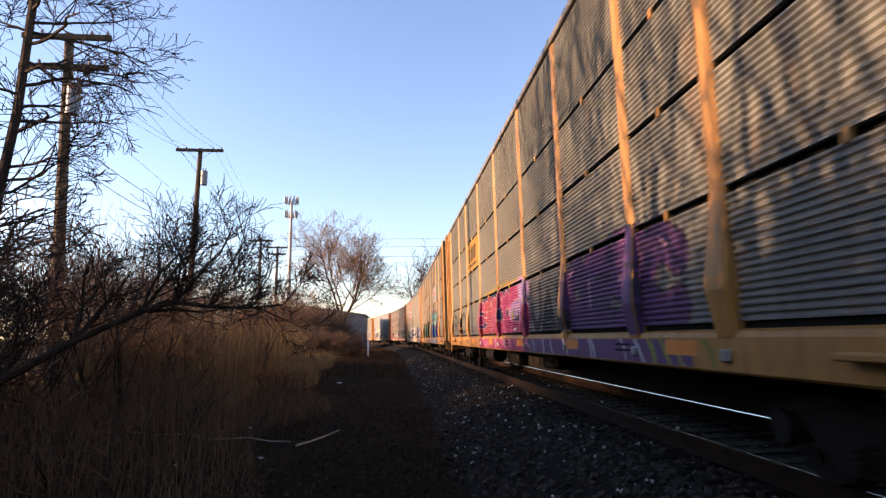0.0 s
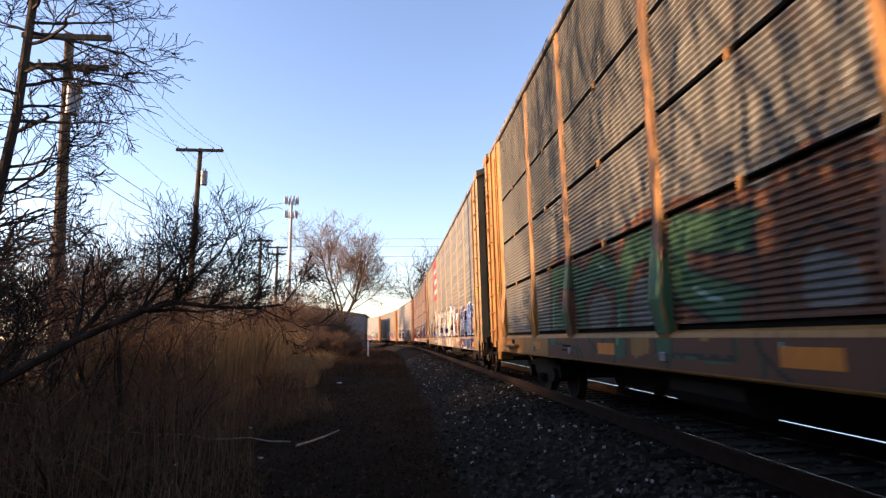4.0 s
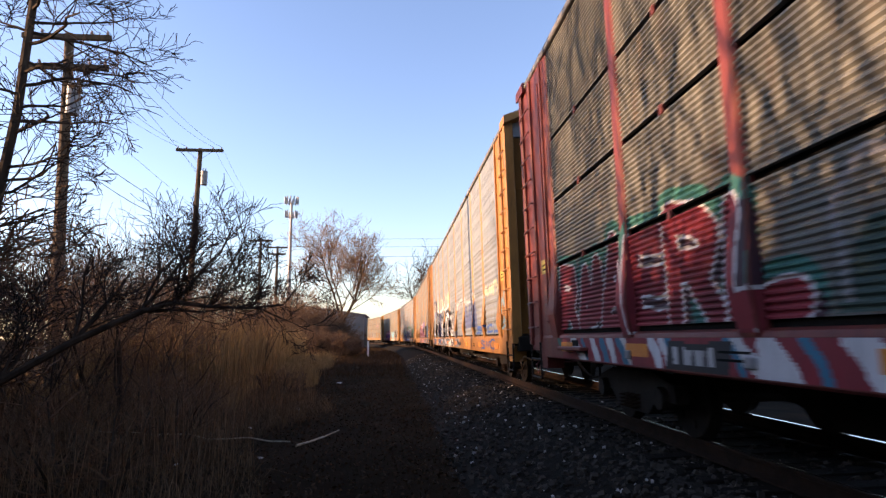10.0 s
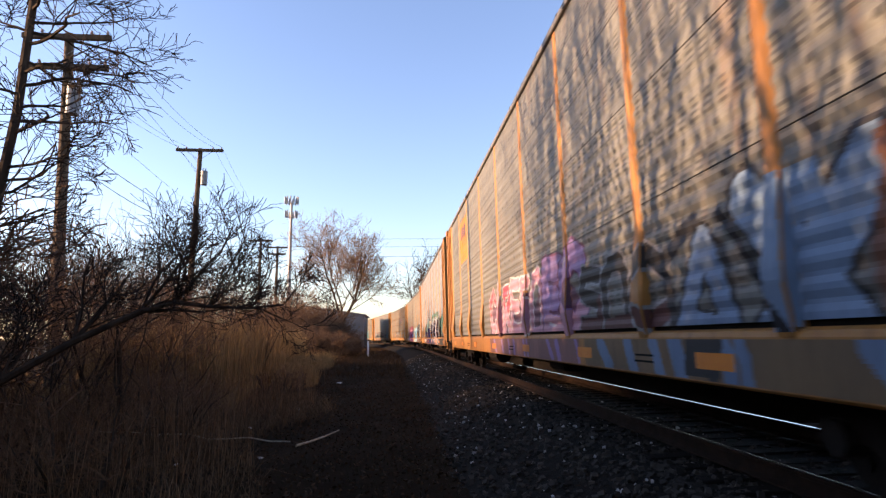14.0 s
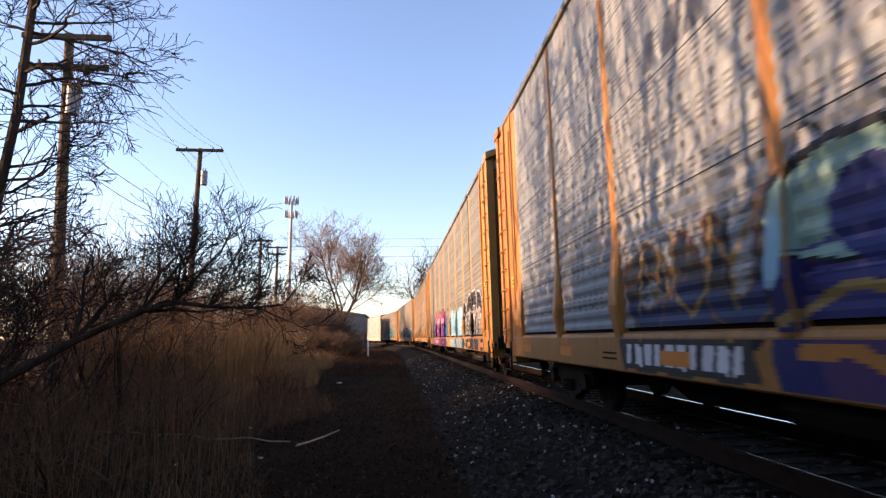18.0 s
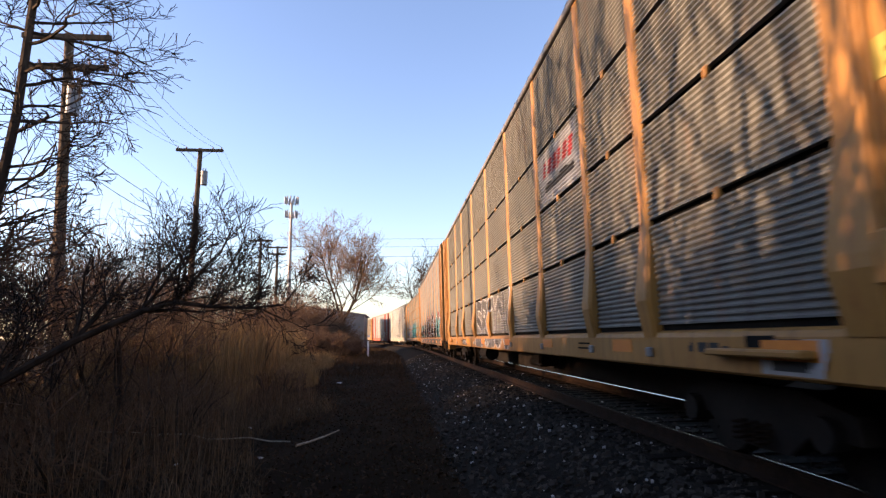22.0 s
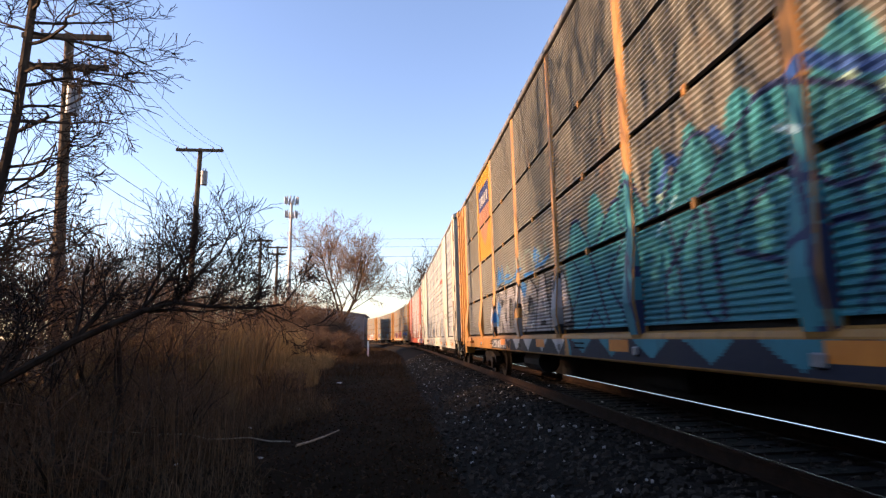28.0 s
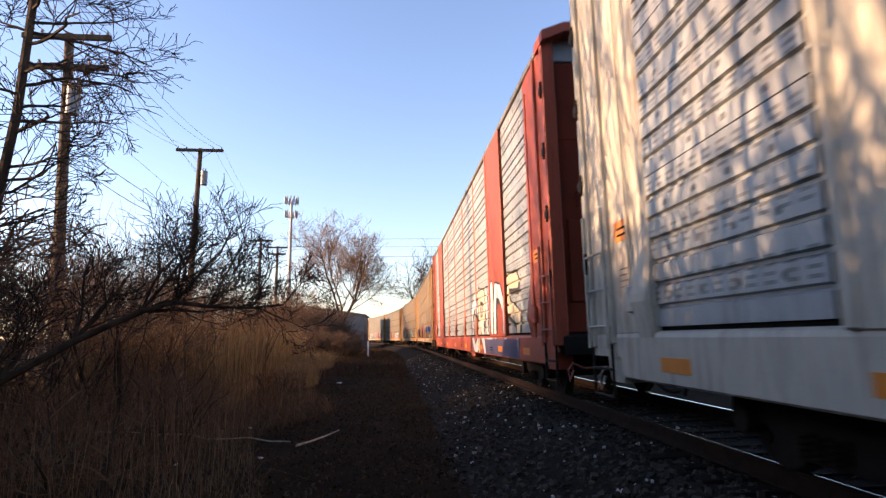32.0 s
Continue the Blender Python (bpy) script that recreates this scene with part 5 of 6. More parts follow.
def art_9(c):
    c.piece("black painted letters edged in white with red behind")
    c.block(10.4, -7.8, 0.6, 1.75, (0.03, 0.035, 0.04), 0.5, 1.0)
    c.row(10.4, 1.2, 0.7, 2.1, ("hook", "comb", "zig", "arch", "belly", "cross", "peak"), (0.03, 0.06, 0.065), PALE, (0.16, 0.05, 0.04), 0.28, 0.035, (0.04, 0.13, 0.12), WHI, BLK, 0.15, 111)
    c.row(1.2, -7.8, 0.7, 2.3, ("belly", "zig", "cross", "peak", "comb", "hook", "fork"), (0.025, 0.03, 0.034), WHI, (0.17, 0.05, 0.04), 0.3, 0.04, BLK, None, BLK, 0.18, 112)
    c.shards(0.8, -7.6, 0.8, 2.25, 18, ((0.03, 0.035, 0.04), BLK), PALE, 113, 0.34, 0.025)
    c.piece("teal painted letters with black shadows edged in white")
    c.block(-7.8, -11.5, 0.6, 2.3, (0.035, 0.14, 0.16), 0.2, 1.2)
    c.row(-7.6, -11.4, 1.9, 2.45, ("peak", "zig", "fork"), (0.2, 0.035, 0.03), MINT, None, 0.2, 0.03, TEAL, None, None, 0.1, 114)
    c.row(-8.0, -11.4, 0.85, 2.1, ("comb", "peak", "zig"), (0.04, 0.16, 0.185), WHI, None, 0.34, 0.035, (0.03, 0.12, 0.14), None, BLK, 0.12, 115)
    c.poly([(-10.0, 1.2), (-11.3, 1.25), (-11.2, 1.75), (-10.2, 1.95)], BLK)
    c.stroke([(-9.9, 1.3), (-10.6, 1.42), (-11.4, 1.42)], 0.05, WHI)
    c.block(10.2, -11.4, 0.6, 1.07, INK)
    c.slashes(10.0, -11.2, 0.74, 1.05, 26, (0.2, 0.23, 0.23), 0.1, 5, 0.3)
    c.slashes(6.0, -11.2, 0.74, 1.05, 7, FLAME, 0.16, 8, 0.1)


def art_10(c):
    c.piece("bright teal painted field with navy strokes")
    c.block(0.3, -7.4, 0.6, 2.45, (0.022, 0.19, 0.235), 0.2, 1.3)
    c.block(-0.4, -7.2, 1.9, 2.85, (0.03, 0.22, 0.26), 0.75, 0.8)
    c.row(-2.6, -7.2, 2.3, 2.75, ("wave", "peak", "zig"), BLU, BLU, None, 0.1, 0.0, MINT, None, None, 0.1, 121)
    c.row(0.1, -7.2, 1.2, 2.4, ("cross", "fork", "hook", "peak"), (0.02, 0.17, 0.21), NAVY, None, 0.5, 0.05, (0.025, 0.21, 0.25), LBLU, None, 0.15, 122)
    c.slashes(-0.2, -7.0, 1.25, 2.3, 7, (0.02, 0.03, 0.08), 0.07, 5, 0.5)
    c.block(0.2, -7.6, 0.6, 1.08, (0.015, 0.018, 0.035))
    for k in range(7):
        a = 0.1 - 1.08 * k
        c.poly([(a, 1.07), (a - 0.9, 1.07), (a - 0.5, 0.86)], (0.022, 0.19, 0.235))
    c.piece("silver painted letters with black edges and blue touches")
    c.row(6.9, 0.3, 1.2, 2.06, ("cross", "belly", "arch", "ring", "ring", "peak", "wave"), (0.28, 0.28, 0.30), BLK, None, 0.27, 0.05, GREY, WHI, BLK, 0.12, 123)
    for y0, z0 in ((6.5, 1.5), (6.2, 1.75), (3.4, 2.0), (2.3, 2.45), (6.0, 2.5)):
        c.poly([(y0, z0), (y0 - 0.3, z0 - 0.2), (y0 - 0.5, z0 + 0.02), (y0 - 0.15, z0 + 0.22)], SKYB)
    c.row(6.2, 1.2, 2.25, 2.7, ("wave", "peak", "wave", "arch", "wave"), (0.2, 0.26, 0.24), (0.2, 0.26, 0.24), None, 0.08, 0.0, SKYB, None, None, 0.1, 124)
    c.block(4.6, 0.3, 0.6, 1.08, INK)
    for k in range(4):
        a = 4.3 - 1.05 * k
        c.poly([(a, 1.07), (a - 0.8, 1.07), (a - 0.4, 0.84)], PALE)
    c.piece("dark number plate with plain bars", "stencil_panel")
    c.block(7.0, 4.9, 0.82, 1.06, DKT)
    c.bars(6.9, 5.0, 0.86, 1.02, 9, PALE)
    c.piece("yellow stencil panel with a shield of red bars", "stencil_panel")
    c.block(9.0, 6.45, 3.2, 5.5, (0.40, 0.22, 0.035))
    c.poly([(8.6, 4.2), (7.7, 3.5), (6.85, 4.2), (6.85, 5.1), (8.6, 5.1)], (0.33, 0.17, 0.12))
    c.poly([(8.6, 4.55), (6.85, 4.55), (6.85, 5.15), (8.6, 5.15)], (0.03, 0.05, 0.16))
    c.bars(8.4, 7.0, 4.68, 4.95, 5, PALE)
    c.row(-8.2, -9.2, 1.5, 1.9, ("wave",), LBLU, LBLU, None, 0.05, 0.0, None, None, None, 0.1, 126)


def art_11(c):
    c.piece("thin black painted scrawl")
    c.row(-7.3, -8.9, 1.95, 2.2, ("wave", "zig", "wave"), BLK, BLK, None, 0.035, 0.0, None, None, None, 0.1, 131)
    c.row(-12.0, -12.6, 1.3, 2.1, ("cross", "zig"), INK, INK, None, 0.035, 0.0, None, None, None, 0.1, 132)
    c.row(3.6, 0.4, 1.35, 2.1, ("arch", "ring", "ring"), (0.06, 0.065, 0.075), (0.06, 0.065, 0.075), None, 0.05, 0.0, None, None, None, 0.1, 133)
    c.piece("red stencilled writing", "stencil_panel")
    c.bars(-4.8, -6.95, 3.8, 4.05, 8, (0.36, 0.06, 0.04), 0.06)
    c.piece("grey stencilled data on the sill", "stencil_panel")
    c.bars(8.6, 5.4, 0.82, 0.96, 11, INK)
    for a, n in ((3.4, 4), (0.6, 5), (-4.2, 4), (-7.4, 3), (-10.0, 5)):
        for z in (0.78, 0.88, 0.97):
            c.bars(a, a - 0.24 * n, z, z + 0.045, n, (0.12, 0.12, 0.12))


def art_12(c):
    c.piece("white painted letters with black edges")
    c.row(-3.2, -10.6, 0.75, 2.3, ("hook", "belly", "cup", "arch", "zig"), CREAM, BLK, None, 0.32, 0.05, WHI, None, DKT, 0.1, 141)
    c.block(-6.0, -10.6, 0.66, 1.05, (0.06, 0.06, 0.12))


ART = [art_0, art_1, art_2, art_3, art_4, art_5, art_6, art_7, art_8, art_9, art_10, art_11, art_12]


def paint_car(i, kind, car):
    c = Canvas(kind)
    if 0 <= i < len(ART):
        ART[i](c)
    else:
        R = random.Random(i + 50)
        tones = [BLK, WHI, NAVY, GREY, CREAM, BLU, TEAL, PUR, PINK, LBLU, CRIM]
        for y in (10.5, 3.0, -4.5):
            a, b, d = R.sample(tones, 3)
            c.piece("weathered painted letters")
            c.row(y, y - R.uniform(4, 6.5), 0.8, R.uniform(1.8, 2.4), R.sample(list(FORMS), 5), a, b, None, 0.3, 0.04, d, None, None, 0.1, i)
    c.put(car)



SPEED0, GAIN, HEAD = 10.0682, 0.0106425, -27.7423


def run(t):
    """Metres that the train has come by at t seconds."""
    return HEAD + SPEED0 * t + GAIN * t * t


N_CARS = 23
for i in range(-1, N_CARS - 1):
    kind, word, col, pan = CARS[(i + 1) % 14]
    mats = livery((i + 1) % 14, col, pan, EXTRAS.get(i, {}))
    if kind not in PROTO:
        PROTO[kind] = car = build_car(kind, mats)
        PROTO[kind + "_mats"] = mats
    else:
        car = copy_thing(PROTO[kind], Matrix())
        first = PROTO[kind + "_mats"]
        for o in car.children_recursive:
            sl = o.material_slots[0]
            if sl.link == "OBJECT" and sl.material is not None:
                for k, m in first.items():
                    if sl.material == m:
                        sl.material = mats[k]
                        break
    tagged(car, EXTRAS.get(i, {}).get("label", word + " autorack rail car with ribbed grey side panels"), "rail car", "cars of the freight train")
    TRAIN.append((i, car))

for i, car in TRAIN:
    paint_car(i, CARS[(i + 1) % 14][0], car)


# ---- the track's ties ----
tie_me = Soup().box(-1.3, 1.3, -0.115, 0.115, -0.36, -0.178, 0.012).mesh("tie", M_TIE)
for k in range(170):
    o = link("tie", tie_me, track)
    o.matrix_basis = track_pose(-6 + 0.5 * k + random.uniform(-0.03, 0.03), random.uniform(-0.015, 0.0)) @ pose(random.uniform(-0.04, 0.04), 0, 0, 0, 0, random.uniform(-1.2, 1.2))

# ---- loose ballast stones ----
rs = np.random.RandomState(5)


def scatter_stones(name, n, place, r0, r1, material, label):
    cube = np.array([(x, y, z) for z in (-1, 1) for y in (-1, 1) for x in (-1, 1)], float)
    quads = np.array([(0, 2, 3, 1), (4, 5, 7, 6), (0, 1, 5, 4), (2, 6, 7, 3), (0, 4, 6, 2), (1, 3, 7, 5)])
    pts = place(n)
    n = len(pts)
    v = cube[None] * (0.55 + 0.45 * rs.rand(n, 8, 3))
    ax = rs.rand(n, 3) * 6.283
    ca, sa, cb, sb = np.cos(ax[:, 0]), np.sin(ax[:, 0]), np.cos(ax[:, 1]), np.sin(ax[:, 1])
    x, y, z = v[..., 0], v[..., 1], v[..., 2] * 0.75
    x, y = x * ca[:, None] - y * sa[:, None], x * sa[:, None] + y * ca[:, None]
    y, z = y * cb[:, None] - z * sb[:, None], y * sb[:, None] + z * cb[:, None]
    r = (r0 + (r1 - r0) * rs.rand(n) ** 2)[:, None, None]
    v = np.stack([x, y, z], -1) * r + pts[:, None]
    f = (quads[None] + 8 * np.arange(n)[:, None, None]).reshape(-1, 4)
    me = mesh_of(name, v.reshape(-1, 3).tolist(), f.tolist(), material)
    return tagged(link(name, me), label, "stones", kind="stuff")


def on_shoulder(n):
    s = 2.0 + 48.0 * rs.rand(n) ** 1.9
    u = np.where(rs.rand(n) < 0.82, -3.55 + 2.75 * rs.rand(n) ** 0.8, -0.6 + 1.2 * rs.rand(n))
    z = np.where(u < -1.75, -0.82 + (u + 3.35) / 1.6 * 0.6, -0.215)
    z = np.maximum(z, -0.80) + 0.012 * rs.randn(n) + u * 0.0244
    return np.stack([TRACK_X + u, s, z], -1)


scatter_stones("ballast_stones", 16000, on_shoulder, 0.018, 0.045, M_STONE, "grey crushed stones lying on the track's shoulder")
scatter_stones("pale_stones", 950, on_shoulder, 0.014, 0.034, M_PALE, "scattered pale stones on the track's shoulder")


# ---- bare woody plants ----
class Wood:
    """Branches as tapering three- to six-sided limbs, sorted into trunk, limbs and twigs."""

    def __init__(self, seed):
        self.rng = random.Random(seed)
        self.lots = {0: Soup(), 1: Soup(), 2: Soup()}
        self.main = []

    def limb(self, pts, r0, r1, lot, own=False):
        s, k = self.lots[lot], (7, 5, 3)[lot]
        if own:
            s = Soup()
            self.main.append(s)
        n0, n = len(s.v), len(pts)
        up = Vector((0.31, 0.17, 0.93))
        for i, p in enumerate(pts):
            d = (pts[min(i + 1, n - 1)] - pts[max(i - 1, 0)])
            d = d.normalized() if d.length > 1e-6 else Vector((0, 0, 1))
            u = d.cross(up)
            u = u.normalized() if u.length > 1e-4 else Vector((1, 0, 0))
            w = d.cross(u)
            r = r0 + (r1 - r0) * i / (n - 1)
            for j in range(k):
                a = 2 * math.pi * j / k
                q = p + u * (math.cos(a) * r) + w * (math.sin(a) * r)
                s.v.append((q.x, q.y, q.z))
        for i in range(n - 1):
            for j in range(k):
                a, b = n0 + i * k + j, n0 + i * k + (j + 1) % k
                s.f.append((a, b, b + k, a + k))

    def grow(self, p, d, length, r, depth, spread=0.9, lift=0.15, kids=4, wob=0.18, steps=5, first=0.25, least=0.004, own=False):
        R = self.rng
        pts, q, v = [p.copy()], p.copy(), d.normalized()
        for i in range(steps):
            v = (v + Vector((R.gauss(0, wob), R.gauss(0, wob), R.gauss(0, wob) + lift * 0.35))).normalized()
            q = q + v * (length / steps)
            pts.append(q.copy())
        level = 0 if r > 0.07 else 1 if r > 0.018 else 2
        self.limb(pts, r, max(least, r * 0.38), level, own)
        if depth <= 0:
            return
        for k in range(kids):
            t = first + (1 - first) * (k + R.random()) / kids
            i = min(steps - 1, int(t * steps))
            f = t * steps - i
            b = pts[i].lerp(pts[i + 1], min(1.0, f))
            along = (pts[i + 1] - pts[i]).normalized()
            side = along.orthogonal().normalized()
            side.rotate(Matrix.Rotation(R.uniform(0, 6.283), 3, along))
            nd = (along * R.uniform(0.5, 1.0) + side * R.uniform(0.6, 1.2) * spread + Vector((0, 0, lift))).normalized()
            rr = max(least, r * (0.62 - 0.3 * t) * R.uniform(0.75, 1.05))
            self.grow(b, nd, length * R.uniform(0.5, 0.82) * (1.1 - 0.42 * t), rr, depth - 1, spread, lift, kids, wob * 1.1, max(3, steps - 1), 0.12, least)

    def put(self, name, label, category, group="", at=(0, 0, 0), names=("trunk", "limb", "twig"), fine=None):
        e = new(name)
        e.empty_display_size = 0.3
        e.location = at
        for s in self.main:
            link(names[1], s.mesh(names[1], M_BARK), e).location = tuple(-c for c in at)
        for lot, s in self.lots.items():
            if s.v:
                o = link((names[0], "branches", names[2])[lot], s.mesh(names[lot], M_BARK if lot < 2 else (fine or M_TWIG)), e)
                o.location = tuple(-c for c in at)
                if lot > 0:
                    o["kind"] = "stuff"
        return tagged(e, label, category, group)


def bare_tree(x, y, h, seed, name="bare_tree", label="leafless tree with a forking crown of fine twigs", spread=0.85, depth=4, kids=5, lean=(0, 0), r=None, bole=0.35, group="leafless trees beside the track", least=0.006, fine=None):
    w = Wood(seed)
    base = Vector((x, y, GROUND_Z - 0.05))
    r = r or h * 0.014
    d = Vector((lean[0], lean[1], 1.0))
    R = w.rng
    mid = base + d * (h * bole)
    w.limb([base, base.lerp(mid, 0.05), base.lerp(mid, 0.5) + Vector((R.gauss(0, 0.05), R.gauss(0, 0.05), 0)), mid], r * 1.25, r * 0.85, 0)
    for k in range(4 if depth > 2 else 3):
        a = 6.283 * (k + R.random() * 0.7) / 4
        nd = Vector((math.cos(a) * spread * 0.6 + lean[0], math.sin(a) * spread * 0.6 + lean[1], R.uniform(0.8, 1.2)))
        w.grow(mid - Vector((0, 0, R.random() * h * 0.08)), nd, h * R.uniform(0.45, 0.62), r * R.uniform(0.5, 0.75), depth - 1, spread, 0.2, kids, 0.16, 6, 0.2, least, True)
    return w.put(name, label, "tree", group, (x, y, GROUND_Z), fine=fine)


def shrub(x, y, h, seed, stems=7, depth=3, kids=5, spread=0.8, label="tangled leafless shrub with thin reddish-brown twigs", group="leafless shrubs beside the track", least=0.005):
    w = Wood(seed)
    R = w.rng
    for k in range(stems):
        a = 6.283 * (k + R.random()) / stems
        b = Vector((x + 0.3 * math.cos(a), y + 0.3 * math.sin(a), GROUND_Z - 0.03))
        nd = Vector((math.cos(a) * R.uniform(0.2, 0.75), math.sin(a) * R.uniform(0.2, 0.75), 1.0))
        w.grow(b, nd, h * R.uniform(0.7, 1.05), R.uniform(0.016, 0.034), depth, spread, 0.12, kids, 0.17, 6, 0.2, least, True)
    return w.put("shrub", label, "shrub", group, (x, y, GROUND_Z), ("stem", "stem", "twig"))


# the leaning tree whose boughs hang into the view from the side
w = Wood(11)
tr = [Vector(p) for p in ((-6.2, 8.9, -0.8), (-6.0, 8.95, 1.0), (-5.72, 9.0, 2.75), (-5.54, 9.0, 4.33), (-5.47, 9.0, 6.1), (-5.2, 9.05, 7.8), (-5.0, 9.1, 9.2))]
w.limb(tr, 0.085, 0.045, 0)
for z, ln, dx, dz, r in ((3.3, 2.2, 1.0, 0.3, 0.03), (4.2, 2.4, 1.0, -0.05, 0.032), (4.95, 2.6, 1.0, 0.25, 0.034), (5.6, 2.8, 1.0, 0.05, 0.034), (5.95, 2.6, 1.0, 0.1, 0.032), (2.6, 1.7, 0.8, 0.6, 0.03), (3.1, 2.0, 1.0, 0.5, 0.03), (3.5, 1.9, 1.0, 0.1, 0.03), (4.0, 2.3, 1.0, 0.15, 0.035), (4.4, 1.8, 1.0, 0.3, 0.03), (4.75, 2.5, 1.0, 0.12, 0.035),
                          (5.15, 2.0, 1.0, 0.0, 0.03), (5.4, 2.7, 1.0, 0.16, 0.035), (5.75, 2.2, 1.0, 0.3, 0.03), (6.1, 2.4, 1.0, 0.2, 0.03), (6.6, 2.4, 0.9, 0.4, 0.03), (7.2, 2.2, 0.8, 0.5, 0.03),
                          (4.6, 1.5, -0.8, 0.5, 0.03), (5.6, 1.5, -0.8, 0.5, 0.03), (6.4, 2.0, -0.9, 0.5, 0.03), (8.0, 2.0, -0.2, 0.9, 0.03)):
    i = max(j for j in range(len(tr) - 1) if tr[j].z <= z)
    f = (z - tr[i].z) / (tr[i + 1].z - tr[i].z)
    w.grow(tr[i].lerp(tr[i + 1], f), Vector((dx, w.rng.uniform(-0.7, 0.7), dz * 0.6)), ln * 0.62, r * 0.85, 3, 0.75, 0.03, 4, 0.15, 7, 0.1, 0.0055, True)
w.put("leaning_tree", "slender leaning tree with long bare side boughs", "tree", "", (-6.2, 8.9, GROUND_Z), fine=M_SHADETWIG)

# the low arching bough that reaches out over the dry grass
w = Wood(23)
ar = [Vector(p) for p in ((-5.6, 7.2, -0.8), (-4.75, 7.25, 0.3), (-4.38, 7.3, 0.57), (-3.68, 7.4, 1.01), (-2.99, 7.5, 1.36), (-2.6, 7.5, 1.47), (-2.21, 7.5, 1.42), (-1.74, 7.5, 1.40), (-1.34, 7.5, 1.44))]
w.limb(ar, 0.06, 0.012, 0)
for i, ln, d, r in ((3, 1.7, (0.5, 0.3, 0.9), 0.03), (3, 1.4, (0.25, 0.4, 1.0), 0.026), (4, 1.7, (1.0, 0.1, -0.02), 0.03), (4, 1.6, (0.5, 0.2, 0.8), 0.028), (4, 1.2, (0.9, 0.2, 0.35), 0.024), (5, 1.4, (0.5, -0.2, 0.8), 0.026),
                    (5, 1.2, (1.0, 0.2, 0.25), 0.022), (6, 1.1, (0.7, 0.2, 0.7), 0.02), (6, 1.1, (1.0, 0.0, 0.2), 0.02), (2, 1.7, (0.2, 0.5, 1.0), 0.03), (2, 1.5, (-0.3, 0.3, 1.0), 0.028), (3, 2.0, (0.35, 0.2, 1.0), 0.028), (4, 2.0, (0.3, 0.3, 1.0), 0.028), (5, 1.6, (0.3, 0.3, 0.9), 0.024), (6, 1.3, (0.45, 0.2, 0.8), 0.02), (2, 2.2, (0.05, 0.3, 1.0), 0.028), (7, 0.6, (0.8, 0, 0.6), 0.014), (1, 1.6, (0.4, 0.6, 0.8), 0.028),
                    (5, 1.9, (0.6, 0.1, 0.9), 0.034), (4, 1.85, (0.5, 0.1, 0.9), 0.034), (6, 1.6, (0.5, 0.1, 0.9), 0.026), (7, 1.1, (0.25, 0.1, 1.0), 0.022), (3, 1.5, (0.4, 0.1, 0.9), 0.032), (8, 0.8, (0.6, 0.0, 0.6), 0.014), (7, 1.4, (0.9, 0.0, -0.1), 0.018)):
    w.grow(ar[i], Vector(d), ln * 0.60, r * 0.7, 3, 0.8, 0.10, 5, 0.15, 6, 0.12, 0.0035, True)
w.put("arching_tree", "low arching tree with dark bark and bare twigs over dry grass", "tree", "", (-5.6, 7.2, GROUND_Z), fine=M_SHADETWIG)

# shrubs and young trees of the thicket, nearest first
SHRUBS = [(-7.6, 11.6, 3.4), (-7.9, 13.2, 3.6), (-7.2, 14.8, 3.2), (-9.4, 15.5, 4.0), (-8.6, 17.5, 3.8), (-6.9, 17.8, 2.6), (-7.4, 21.0, 3.0), (-9.0, 19.8, 4.0), (-11.5, 21.5, 3.6), (-12.0, 28.5, 4.2), (-13.5, 36.0, 4.6), (-9.6, 38.0, 3.9), 
          (-11.6, 43.0, 4.4), (-14.5, 48.0, 4.6), (-10.2, 50.0, 3.6), (-15.0, 19.5, 3.8), (-12.2, 15.0, 3.4), (-7.6, 46.0, 2.6)]
for k, (x, y, h) in enumerate(SHRUBS):
    shrub(x, y, h * 0.92, 100 + k, 6 if y < 20 else 8, 3, 4, least=0.004 if y < 20 else 0.006)
for k, (x, y, h) in enumerate([(-16.5, 44.0, 8.5), (-24.0, 44.0, 10.0), (-21.0, 56.0, 9.5), (-28.0, 60.0, 11.0), (-17.0, 64.0, 8.0), (-14.0, 72.0, 7.5), (-24.0, 76.0, 10.0), (-33.0, 50.0, 11.0), (-38.0, 72.0, 12.0), (-13.0, 58.0, 6.5)]):
    bare_tree(x, y, h, 200 + k, spread=0.95, depth=4, kids=4, bole=0.22, least=0.012)
for k, (x, y, h) in enumerate([(-6.2, 52.0, 1.9), (-4.9, 55.0, 1.6), (-7.6, 57.0, 2.2), (-5.6, 61.0, 1.9), (-4.6, 63.0, 1.5), (-8.6, 63.0, 2.4), (-6.8, 68.0, 2.2), (-4.6, 70.0, 1.7), (-9.8, 70.0, 2.6), (-7.4, 76.0, 2.0), (-5.4, 78.0, 1.8)]):
    shrub(x, y, h, 160 + k, 14, 3, 5, 1.0, "low dusty-brown leafless shrub at the path's end", least=0.012)
for k, (x, y, h) in enumerate([(-5.3, 12.6, 5.2), (-6.3, 13.6, 5.0), (-7.6, 15.8, 5.6), (-5.9, 16.6, 4.8)]):
    bare_tree(x, y, h, 700 + k, label="young leafless tree with upswept thin twigs", spread=0.62, depth=3, kids=5, bole=0.16, r=0.045, least=0.0035)
